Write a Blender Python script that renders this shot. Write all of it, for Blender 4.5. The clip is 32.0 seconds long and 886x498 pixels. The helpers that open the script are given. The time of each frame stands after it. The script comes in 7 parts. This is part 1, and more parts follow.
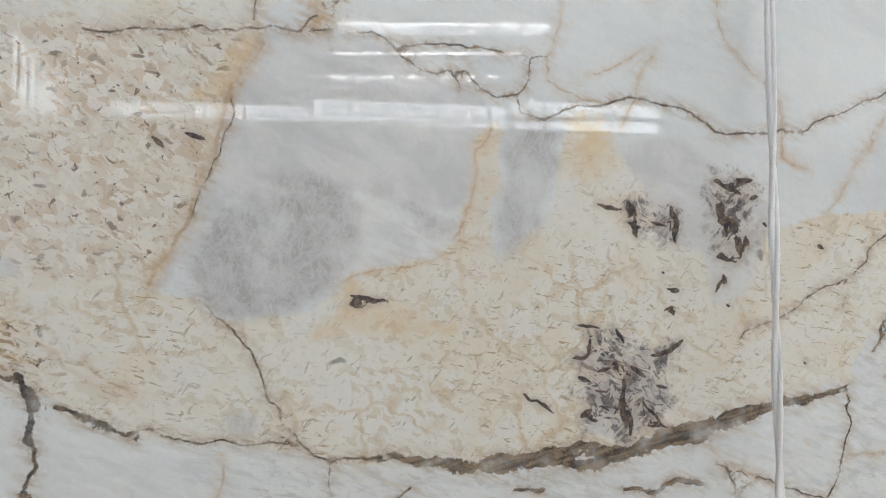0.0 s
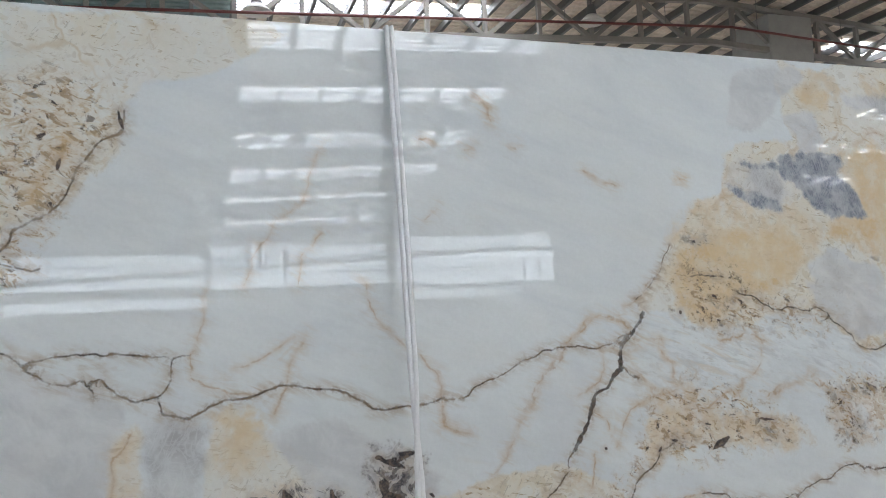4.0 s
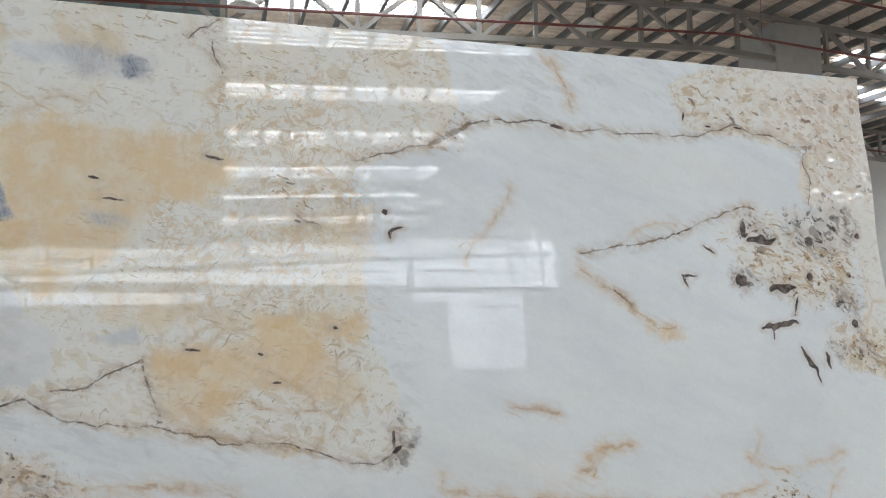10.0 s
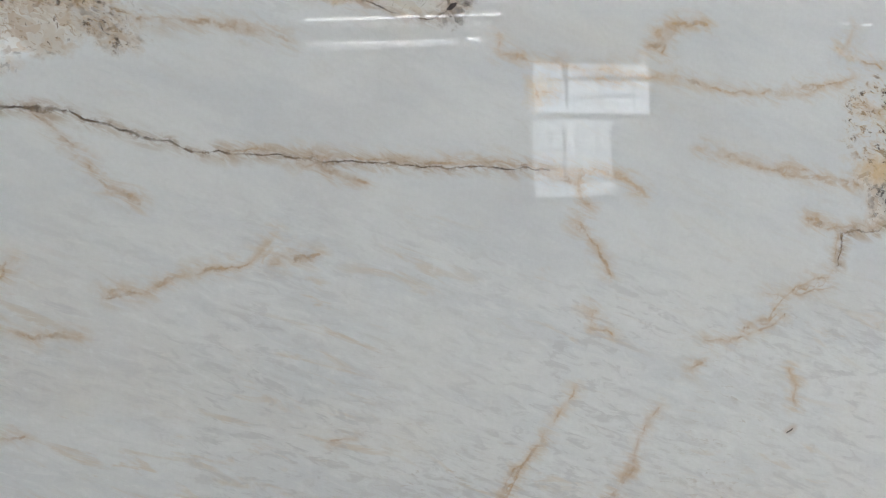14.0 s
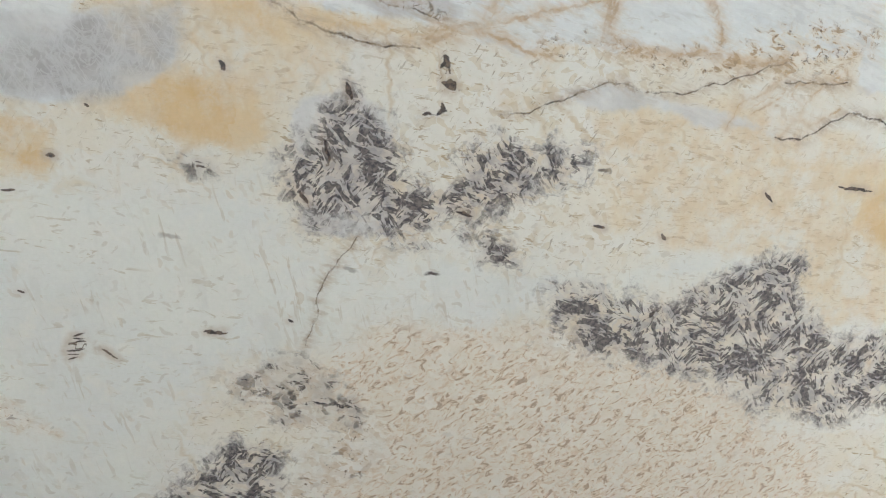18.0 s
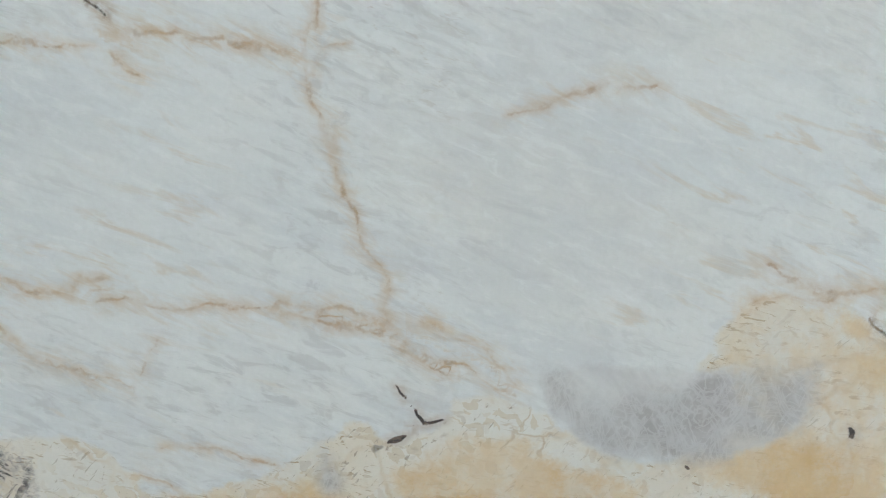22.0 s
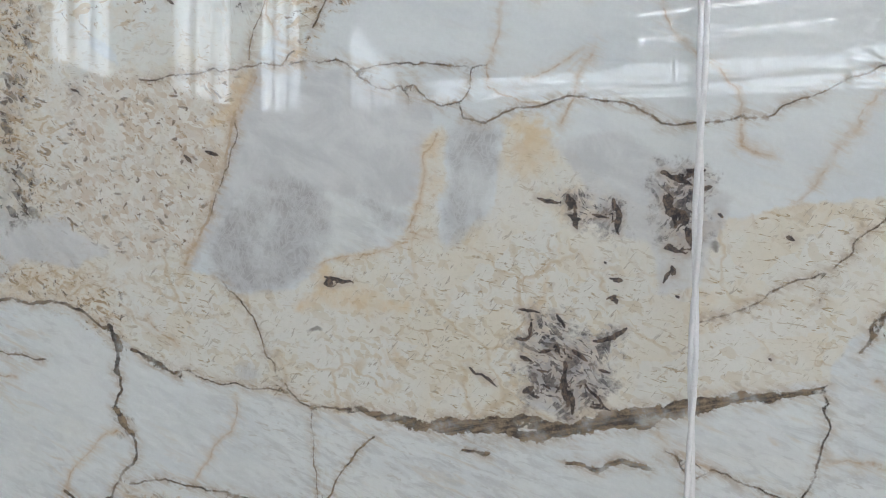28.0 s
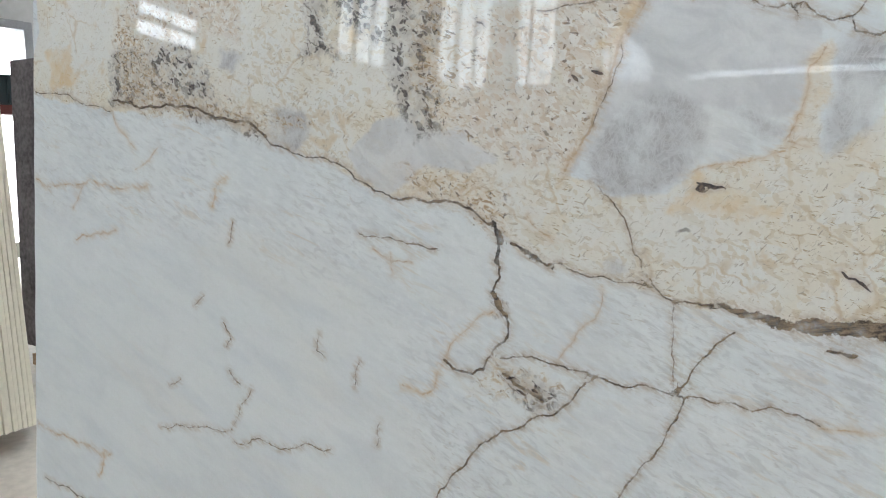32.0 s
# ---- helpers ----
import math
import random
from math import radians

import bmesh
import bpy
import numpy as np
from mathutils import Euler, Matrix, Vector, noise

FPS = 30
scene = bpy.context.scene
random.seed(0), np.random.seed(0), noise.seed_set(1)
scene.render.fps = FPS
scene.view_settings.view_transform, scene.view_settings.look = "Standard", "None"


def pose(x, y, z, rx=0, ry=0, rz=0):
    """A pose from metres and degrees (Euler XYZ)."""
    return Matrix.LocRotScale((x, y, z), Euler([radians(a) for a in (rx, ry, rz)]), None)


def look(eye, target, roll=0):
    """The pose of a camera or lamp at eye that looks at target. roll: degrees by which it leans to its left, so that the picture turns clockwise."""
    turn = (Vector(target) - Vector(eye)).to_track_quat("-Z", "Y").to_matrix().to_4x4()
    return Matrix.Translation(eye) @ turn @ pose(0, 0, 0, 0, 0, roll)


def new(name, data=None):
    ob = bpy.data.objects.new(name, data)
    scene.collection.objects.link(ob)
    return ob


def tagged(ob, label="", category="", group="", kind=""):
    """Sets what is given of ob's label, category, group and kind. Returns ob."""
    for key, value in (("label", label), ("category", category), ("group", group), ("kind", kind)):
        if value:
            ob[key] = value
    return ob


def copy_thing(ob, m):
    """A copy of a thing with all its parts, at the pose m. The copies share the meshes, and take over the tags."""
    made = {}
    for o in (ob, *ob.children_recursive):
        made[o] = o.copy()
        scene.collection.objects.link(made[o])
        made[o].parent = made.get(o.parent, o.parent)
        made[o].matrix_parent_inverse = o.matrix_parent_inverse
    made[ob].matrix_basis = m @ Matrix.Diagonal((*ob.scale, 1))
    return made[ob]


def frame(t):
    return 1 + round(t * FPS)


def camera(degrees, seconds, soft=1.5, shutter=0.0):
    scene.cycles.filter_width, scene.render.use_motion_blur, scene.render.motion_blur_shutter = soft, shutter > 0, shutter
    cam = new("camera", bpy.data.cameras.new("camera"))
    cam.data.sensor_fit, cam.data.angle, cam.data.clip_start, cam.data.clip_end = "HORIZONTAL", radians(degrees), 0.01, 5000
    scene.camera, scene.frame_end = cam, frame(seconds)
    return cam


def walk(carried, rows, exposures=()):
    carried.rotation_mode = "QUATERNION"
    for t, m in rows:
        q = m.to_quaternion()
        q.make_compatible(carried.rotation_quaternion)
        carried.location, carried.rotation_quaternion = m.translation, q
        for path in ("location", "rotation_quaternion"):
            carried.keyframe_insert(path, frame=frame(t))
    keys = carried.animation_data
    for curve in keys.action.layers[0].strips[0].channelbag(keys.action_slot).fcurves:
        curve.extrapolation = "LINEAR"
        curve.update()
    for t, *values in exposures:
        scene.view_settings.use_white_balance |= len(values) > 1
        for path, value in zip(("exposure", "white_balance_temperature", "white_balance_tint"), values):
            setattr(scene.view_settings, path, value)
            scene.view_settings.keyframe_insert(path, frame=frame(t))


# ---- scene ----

# ---- camera ----
# The big slab leans back a little; the walk is written in metres and degrees in its own frame:
# seconds, along, out, up, turn to the right, tilt up, roll.
SLAB = pose(0, 0, 1.21, -4.5, 0, 0)
cam = camera(61.67, 32.0, soft=1.0)
WALK = [
    (0, -0.2823, -0.6226, 0.0084, 11.31, -1.38, 0.25),
    (0.5, -0.2893, -0.6414, 0.0786, 10.98, 1.31, 1.27),
    (1, -0.2867, -0.6507, 0.0992, 10.45, 6.98, 1.31),
    (1.5, -0.2724, -0.6626, 0.1402, 9.56, 10.95, 0.67),
    (2, -0.2468, -0.6783, 0.1756, 9.44, 13.66, -1.75),
    (2.5, -0.1896, -0.7029, 0.1713, 10.4, 12.7, -3.1),
    (3, -0.1399, -0.7157, 0.1562, 13.82, 11.17, -3.03),
    (3.5, -0.103, -0.7169, 0.1459, 17.14, 8.66, -3.45),
    (5.5, 0.1627, -0.6248, 0.1394, 19.78, 8.79, -4.51),
    (6, 0.269, -0.6382, 0.1467, 18.07, 8.25, -4.24),
    (6.5, 0.3663, -0.661, 0.1515, 16.29, 7.21, -3.45),
    (7, 0.4427, -0.6658, 0.1472, 16.47, 6.65, -3.37),
    (7.5, 0.5134, -0.6541, 0.14, 17.59, 6.62, -4.2),
    (8, 0.5857, -0.6255, 0.1574, 18.62, 6.94, -3.87),
    (8.5, 0.6545, -0.6169, 0.1553, 18.73, 7.52, -3.73),
    (9, 0.744, -0.6264, 0.1576, 18.73, 8.31, -3.16),
    (9.5, 0.857, -0.6686, 0.1603, 17.32, 8.67, -1.83),
    (10, 0.9116, -0.6987, 0.1463, 16.88, 8.9, -1.86),
    (10.5, 0.9285, -0.7106, 0.137, 15.28, 8.45, -1.68),
    (11, 0.9311, -0.708, 0.1187, 15.22, 8.11, -2.36),
    (11.5, 0.9385, -0.7092, 0.0978, 14.37, 7.91, -2.73),
    (12, 0.9348, -0.7049, 0.069, 13.57, 7.59, -2.68),
    (12.5, 0.9315, -0.7039, 0.0487, 12.8, 6.51, -2.42),
    (13, 0.9389, -0.6918, 0.0041, 11.47, 4.39, -2.18),
    (13.5, 0.9388, -0.6768, -0.0523, 10.21, -0.22, -1.31),
    (15.5, 0.9686, -0.6476, -0.2385, 9.84, -8.72, -1.47),
    (16, 0.9747, -0.6408, -0.2853, 9.91, -10.96, -1.4),
    (16.5, 0.9892, -0.635, -0.3279, 10.05, -13.13, -2.24),
    (17, 0.9849, -0.6339, -0.379, 11.18, -15.85, -2.82),
    (17.5, 0.971, -0.6357, -0.4239, 10.66, -17.62, -2.78),
    (18, 0.9247, -0.633, -0.4625, 8.43, -20.13, -1.81),
    (18.5, 0.8793, -0.6306, -0.4782, 6.14, -20.51, -1.01),
    (19, 0.829, -0.622, -0.4781, 4.17, -20.55, -0.64),
    (19.5, 0.7776, -0.6095, -0.4753, 1.54, -20.29, -0.34),
    (20, 0.7159, -0.5975, -0.4711, -1.02, -20.13, 0.11),
    (20.5, 0.6663, -0.5753, -0.4557, -2.29, -19.77, 0.55),
    (21, 0.6172, -0.5399, -0.4209, -2.33, -19.17, 0.58),
    (22, 0.573, -0.4617, -0.287, -0.58, -13.27, -0.24),
    (22.5, 0.5422, -0.4461, -0.2188, 1.09, -9.12, -0.02),
    (23, 0.519, -0.4444, -0.1506, -0.12, -6.67, 0.12),
    (23.5, 0.4928, -0.4562, -0.0999, -1.16, -5.05, -0.29),
    (24, 0.4687, -0.4814, -0.069, -1.63, -5.43, -0.96),
    (24.5, 0.4519, -0.5398, -0.0378, -2.27, -6.2, -1.43),
    (25, 0.4156, -0.5906, -0.0039, -5.06, -6.55, -1.15),
    (25.5, 0.3564, -0.6131, 0.013, -5.33, -6.48, -1.31),
    (27.5, 0.1038, -0.6918, 0.0224, -8.18, -4.54, -0.94),
    (28, 0.0507, -0.7169, 0.0329, -12.68, -3.84, -0.52),
    (28.5, 0.0152, -0.7386, 0.0447, -17.73, -3.42, -0.3),
    (29, -0.0087, -0.7779, 0.0438, -21.69, -2.55, -0.01),
    (29.5, -0.0246, -0.8185, 0.0386, -24.54, -2.77, 0.29),
    (30, -0.0431, -0.8525, 0.0243, -26.92, -3.37, 0.93),
    (30.5, -0.0506, -0.873, 0.0046, -29.27, -4.12, 1.67),
    (31, -0.0489, -0.8796, -0.0165, -30.73, -3.92, 1.96),
    (31.5, -0.051, -0.8791, -0.0391, -31.75, -4.16, 1.92),
    (32, -0.0495, -0.8721, -0.0649, -30.71, -4.5, 2.05),
]


def carried(x, y, z, turn, tilt, roll):
    return SLAB @ pose(x, y, z) @ pose(0, 0, 0, 0, 0, -turn) @ pose(0, 0, 0, 90 + tilt) @ pose(0, 0, 0, 0, 0, roll)


# the phone's own exposure and white balance
walk(cam, [(t, carried(*r)) for t, *r in WALK], [(0, 1.3, 6450, 10), (0.5, 1.18, 6050, 10), (1, 1.16, 5900, 10), (1.5, 0.98, 5900, 9), (2, 0.62, 6000, 9), (2.8, 0.72, 6150, 9), (3.5, 0.86, 6150, 9), (5.5, 0.92, 6250, 9), (8, 1.02, 6380, 10), (11, 0.91, 6200, 9), (13, 0.88, 6350, 10), (16, 1.12, 6400, 8), (17, 1.2, 6350, 7), (18.5, 1.46, 6250, 6), (19, 1.45, 6100, 5), (20, 1.43, 6080, 3), (21, 1.45, 6450, 6), (22, 1.34, 6080, 4), (23, 1.24, 6130, 10), (24, 1.3, 6400, 10), (25.5, 1.3, 6420, 10), (28, 1.17, 6200, 9), (30, 1.2, 6250, 9), (32, 1.32, 6220, 8)])

# ---- sky, sun, exposure ----
world = bpy.data.worlds.new("sky")
scene.world = world
world.use_nodes = True
wn = world.node_tree
sky = wn.nodes.new("ShaderNodeTexSky")
sky.sky_type = "NISHITA"
sky.sun_disc = False
sky.sun_elevation, sky.sun_rotation = radians(52), radians(20)
back = wn.nodes["Background"]
back.inputs["Strength"].default_value = 0.15
wn.links.new(sky.outputs[0], back.inputs["Color"])
sun = new("sun", bpy.data.lights.new("sun", "SUN"))
sun.data.energy, sun.data.angle, sun.data.color = 3.0, radians(0.5), (1, 0.95, 0.88)
sun.matrix_world = look((6, 30, 40), (0, 0, 0))
scene.view_settings.exposure = 0.55


# ---- materials ----
def material(name, colour, rough=0.6, metal=0.0, vary=0.15, size=4.0, fine=60.0, bump=0.15, spec=0.5):
    """A surface with stains at one scale and grain at another."""
    m = bpy.data.materials.new(name)
    m.use_nodes = True
    nt = m.node_tree
    b = nt.nodes["Principled BSDF"]
    geo = nt.nodes.new("ShaderNodeNewGeometry")
    n1, n2 = nt.nodes.new("ShaderNodeTexNoise"), nt.nodes.new("ShaderNodeTexNoise")
    n1.inputs["Scale"].default_value, n1.inputs["Detail"].default_value = size, 4
    n2.inputs["Scale"].default_value, n2.inputs["Detail"].default_value = fine, 3
    for n in (n1, n2):
        nt.links.new(geo.outputs["Position"], n.inputs["Vector"])
    add = nt.nodes.new("ShaderNodeMath")
    add.operation = "ADD"
    nt.links.new(n1.outputs["Fac"], add.inputs[0])
    nt.links.new(n2.outputs["Fac"], add.inputs[1])
    ramp = nt.nodes.new("ShaderNodeMapRange")
    ramp.inputs["From Min"].default_value, ramp.inputs["From Max"].default_value = 0.6, 1.4
    ramp.inputs["To Min"].default_value, ramp.inputs["To Max"].default_value = 1 - vary, 1 + vary
    nt.links.new(add.outputs[0], ramp.inputs["Value"])
    mul = nt.nodes.new("ShaderNodeVectorMath")
    mul.operation = "SCALE"
    mul.inputs[0].default_value = colour
    nt.links.new(ramp.outputs[0], mul.inputs["Scale"])
    nt.links.new(mul.outputs[0], b.inputs["Base Color"])
    b.inputs["Roughness"].default_value, b.inputs["Metallic"].default_value = rough, metal
    b.inputs["Specular IOR Level"].default_value = spec
    if bump:
        bp = nt.nodes.new("ShaderNodeBump")
        bp.inputs["Strength"].default_value, bp.inputs["Distance"].default_value = bump, 0.01
        nt.links.new(n2.outputs["Fac"], bp.inputs["Height"])
        nt.links.new(bp.outputs[0], b.inputs["Normal"])
    return m


def glowing(name, colour, strength):
    m = bpy.data.materials.new(name)
    m.use_nodes = True
    b = m.node_tree.nodes["Principled BSDF"]
    b.inputs["Base Color"].default_value = (*colour, 1)
    b.inputs["Emission Color"].default_value = (*colour, 1)
    b.inputs["Emission Strength"].default_value = strength
    return m


M_FLOOR = material("floor_concrete", (0.53, 0.485, 0.42), 0.5, vary=0.2, size=0.8, fine=25)
M_SHEET = material("roof_sheet", (0.76, 0.68, 0.58), 0.45, 0.2, vary=0.25, size=0.5, fine=8)
M_TEAL = material("teal_roof_sheet", (0.20, 0.27, 0.27), 0.5, 0.1, vary=0.25, size=0.5, fine=8)
M_STEEL = material("grey_steel", (0.13, 0.13, 0.13), 0.5, 0.2, vary=0.2, size=2)
M_TRUSS = material("truss_paint", (0.25, 0.235, 0.21), 0.55, 0.1, vary=0.2, size=2)
M_RED = material("red_pipe_paint", (0.13, 0.03, 0.025), 0.45, vary=0.2)
M_WALL = material("wall_panel", (0.72, 0.72, 0.71), 0.7, vary=0.1, size=0.7, fine=12)
M_BEAM = material("column_paint", (0.36, 0.35, 0.33), 0.7, vary=0.15)
M_CREAM = material("cream_stone", (0.72, 0.68, 0.56), 0.35, vary=0.1, size=3, fine=40)
M_ROPE = material("white_nylon", (0.90, 0.90, 0.91), 0.7, vary=0.06, size=30, fine=400)
M_FRAME = material("window_frame", (0.42, 0.43, 0.45), 0.5, vary=0.1)
M_LAMP = material("lamp_enamel", (0.75, 0.74, 0.70), 0.4, vary=0.08)
M_TIMBER = material("rough_timber", (0.34, 0.23, 0.13), 0.8, vary=0.3, size=6, fine=80)
M_DARKSTONE = material("dark_brown_stone", (0.16, 0.14, 0.15), 0.06, vary=0.5, size=5, fine=40, bump=0)
M_PAPER = material("paper", (0.78, 0.83, 0.86), 0.5, vary=0.03, bump=0)
M_INK = material("black_ink", (0.04, 0.04, 0.05), 0.6, bump=0)
M_REDINK = material("red_ink", (0.45, 0.05, 0.09), 0.6, bump=0)
M_BLUE = material("dark_green_plastic", (0.015, 0.03, 0.035), 0.4, vary=0.2)
G_ROOF = glowing("skylight_sheet", (0.935, 0.95, 0.99), 6.0)
G_WIN = glowing("daylit_glass", (0.86, 0.93, 1.0), 2.8)
# weaker daylight glow, for the west windows and the tall south one
G_DIM = glowing("dim_daylit_glass", (0.86, 0.94, 1.0), 2.1)
G_YARD = glowing("yard_daylight", (1.0, 1.0, 1.0), 3.0)


# ---- building helpers ----
def box(bm, x0, x1, y0, y1, z0, z1, bevel=0.0):
    r = bmesh.ops.create_cube(bm, size=1.0)
    bmesh.ops.transform(bm, verts=r["verts"], matrix=Matrix.Translation(((x0 + x1) / 2, (y0 + y1) / 2, (z0 + z1) / 2)) @ Matrix.Diagonal((x1 - x0, y1 - y0, z1 - z0, 1)))
    if bevel:
        es = list({e for v in r["verts"] for e in v.link_edges})
        bmesh.ops.bevel(bm, geom=es, offset=bevel, segments=2, affect="EDGES")


def bar(bm, a, b, w, h=None):
    """A square bar from a to b."""
    a, b = Vector(a), Vector(b)
    d = b - a
    q = d.to_track_quat("Z", "Y").to_matrix().to_4x4()
    r = bmesh.ops.create_cube(bm, size=1.0)
    bmesh.ops.transform(bm, verts=r["verts"], matrix=Matrix.Translation((a + b) / 2) @ q @ Matrix.Diagonal((w, h or w, d.length, 1)))


def tube(bm, a, b, r, n=8):
    a, b = Vector(a), Vector(b)
    d = b - a
    q = d.to_track_quat("Z", "Y").to_matrix().to_4x4()
    bmesh.ops.create_cone(bm, cap_ends=True, segments=n, radius1=r, radius2=r, depth=d.length, matrix=Matrix.Translation((a + b) / 2) @ q)


def part(name, bm, mat, parent=None, label="", smooth=False):
    me = bpy.data.meshes.new(name)
    bm.to_mesh(me)
    bm.free()
    me.materials.append(mat)
    if smooth:
        for p in me.polygons:
            p.use_smooth = True
    ob = new(name, me)
    if parent:
        ob.parent = parent
    if label:
        ob["label"] = label
    return ob


def boxed(name, mat, parent=None, label="", bevel=0.0, *b):
    bm = bmesh.new()
    box(bm, *b, bevel)
    return part(name, bm, mat, parent, label)


# ---- the hall ----
WEST, EAST, SOUTH, NORTH = -7.6, 32.0, -30.0, 44.0
RIDGE = 14.0


def roof_at(x):
    """Height of the roof sheets' underside: two slopes that meet over the ridge."""
    return 9.35 + 0.052 * (x if x < RIDGE else 2 * RIDGE - x)


def share(name, me, parent, m):
    """One more piece on a mesh that others use too."""
    ob = new(name, me)
    ob.parent = parent
    ob.matrix_local = m
    return ob


def wall(name, axis, at, thick, a0, a1, high, openings, mat, label):
    """A wall of real thickness along x or y, with openings (from, to, bottom, top) right through it."""
    cuts = sorted({a0, a1, *(o[0] for o in openings), *(o[1] for o in openings)})
    bm = bmesh.new()
    for c, d in zip(cuts, cuts[1:]):
        mid = (c + d) / 2
        z = 0.0
        for o in sorted((o for o in openings if o[0] <= mid <= o[1]), key=lambda o: o[2]):
            if o[2] > z:
                box(bm, *((c, d, at, at + thick) if axis == "x" else (at, at + thick, c, d)), z, o[2])
            z = o[3]
        if high > z:
            box(bm, *((c, d, at, at + thick) if axis == "x" else (at, at + thick, c, d)), z, high)
    return tagged(part(name, bm, mat), label, "wall", kind="structure")


def window(number, axis, at, a0, a1, z0, z1, n, rows, glass, label):
    """A steel window with panes in a grid; at is its plane."""
    base = new("window_%d" % number)
    base.location = (a0, at, z0) if axis == "x" else (at, a0, z0)
    if axis == "y":
        base.rotation_euler[2] = radians(90)
    w, h, bm = a1 - a0, z1 - z0, bmesh.new()
    for k in range(n + 1):
        x = w * k / n
        e = 0.065 if k % 2 == 0 or k == n else 0.022
        box(bm, x - e, x + e, -0.05, 0.05, 0, h)
    for k in range(rows + 1):
        z = h * k / rows
        box(bm, 0, w, -0.045, 0.045, z - 0.032, z + 0.032)
    part("window_frame", bm, M_FRAME, base)
    bm = bmesh.new()
    box(bm, -0.1, w + 0.1, -0.14, 0.14, -0.1, -0.04)
    part("window_sill", bm, M_FRAME, base)
    bm = bmesh.new()
    box(bm, 0.03, w / n - 0.03, -0.006, 0.006, 0.04, h / rows - 0.04)
    first = part("pane", bm, glass, base)
    for i in range(n):
        for j in range(rows):
            if i or j:
                share("pane", first.data, base, Matrix.Translation((w * i / n, 0, h * j / rows)))
    return tagged(base, label, "window", kind="structure")


tagged(boxed("floor", M_FLOOR, None, "", 0, WEST - 0.3, EAST + 0.3, SOUTH - 0.3, NORTH + 0.3, -0.2, 0.0), "tan concrete warehouse floor with worn patches", "floor", kind="structure")


def roof():
    """Ribbed sheets on two slopes; the ribs run down the slope."""
    bm = bmesh.new()
    y, prof = SOUTH - 0.3, []
    while y < NORTH + 0.3:
        prof += [(y, 0.0), (y + 0.16, 0.0), (y + 0.19, 0.045), (y + 0.25, 0.045)]
        y += 0.28
    xs = (WEST - 0.3, 0.95, RIDGE, EAST + 0.3)
    cols = [[bm.verts.new((x, yy, roof_at(x) + dz)) for x in xs] for yy, dz in prof]
    for a, b in zip(cols, cols[1:]):
        for q in (0, 1, 2):
            bm.faces.new((a[q], a[q + 1], b[q + 1], b[q])).material_index = 1 if q == 0 else 0
    ob = part("ceiling", bm, M_SHEET)
    ob.data.materials.append(M_TEAL)
    return tagged(ob, "dark ribbed metal roof sheets of a warehouse", "ceiling", kind="structure")


roof()
# west wall: tall windows, a small high one, a doorway open to the yard; south wall: long window bands
WEST_WIN = [(-25.5, -20.5, 4.7, 8.2), (-16.9, -14.6, 4.4, 8.2), (-13.4, -11.2, 4.2, 8.2), (-9.6, -8.2, 3.9, 8.2), (10, 14.5, 5.6, 8.5), (15, 24, 5.6, 8.5), (25, 34, 5.6, 8.5)]
SMALL = (-5.6, -4.6, 3.2, 3.65)
DOOR = (2.3, 3.62, 0.0, 2.4)
BAND = [(-7.35, 0.35, 7.3, 8.72), (0.45, 8.75, 7.2, 9.05), (8.95, 15.9, 7.1, 9.35), (-6.9, 0.38, 5.87, 6.95), (8.95, 10.2, 6.05, 6.92), (10.35, 14.1, 3.5, 6.92)]
wall("wall_west", "y", WEST - 0.2, 0.2, SOUTH, NORTH, 8.93, [*WEST_WIN, SMALL, DOOR], M_WALL, "pale painted panel wall with tall windows")
wall("wall_south", "x", SOUTH - 0.2, 0.2, WEST, EAST, 9.45, BAND, M_WALL, "pale painted panel wall with long window bands")
tagged(boxed("wall_east", M_WALL, None, "", 0, EAST, EAST + 0.2, SOUTH, NORTH, 0, 9.15), "pale painted panel wall", "wall", kind="structure")
tagged(boxed("wall_north", M_WALL, None, "", 0, WEST, EAST, NORTH, NORTH + 0.2, 0, 9.2), "pale painted panel wall", "wall", kind="structure")


def gable(name, y, thick, z0):
    """The wall's top, up to the two slopes of the roof."""
    x0 = max(WEST, (z0 - 9.35) / 0.052)
    x1 = min(EAST, 2 * RIDGE - (z0 - 9.35) / 0.052)
    bm = bmesh.new()
    rings = [[bm.verts.new((x, yy, z)) for x, z in ((x0, z0), (x1, z0), (x1, roof_at(x1) + 0.05), (RIDGE, roof_at(RIDGE) + 0.05), (x0, roof_at(x0) + 0.05))] for yy in (y, y + thick)]
    bm.faces.new(rings[0])
    bm.faces.new(rings[1][::-1])
    for q in range(5):
        bm.faces.new((rings[0][q], rings[1][q], rings[1][(q + 1) % 5], rings[0][(q + 1) % 5]))
    bmesh.ops.recalc_face_normals(bm, faces=bm.faces[:])
    tagged(part(name, bm, M_WALL), "pale painted panel gable under the roof", "wall", kind="structure")


gable("wall_south_gable", SOUTH - 0.2, 0.2, 9.45)
gable("wall_north_gable", NORTH, 0.2, 9.2)
count = 0
for a, b, c, d in WEST_WIN:
    count += 1
    window(count, "y", WEST - 0.1, a, b, c, d, max(3, round((b - a) / 0.75)), 2, G_DIM, "tall steel window with bright daylight")
count += 1
window(count, "y", WEST - 0.1, *SMALL, 2, 2, G_WIN, "small high window with bright daylight")
for k, (a, b, c, d) in enumerate(BAND):
    count += 1
    window(count, "x", SOUTH - 0.1, a, b, c, d, max(1, round((b - a) / 0.78)), 2 if d - c < 1.2 else 3 if d - c < 2.4 else 5, G_WIN if k < 5 else G_DIM, "long steel window band with bright daylight")


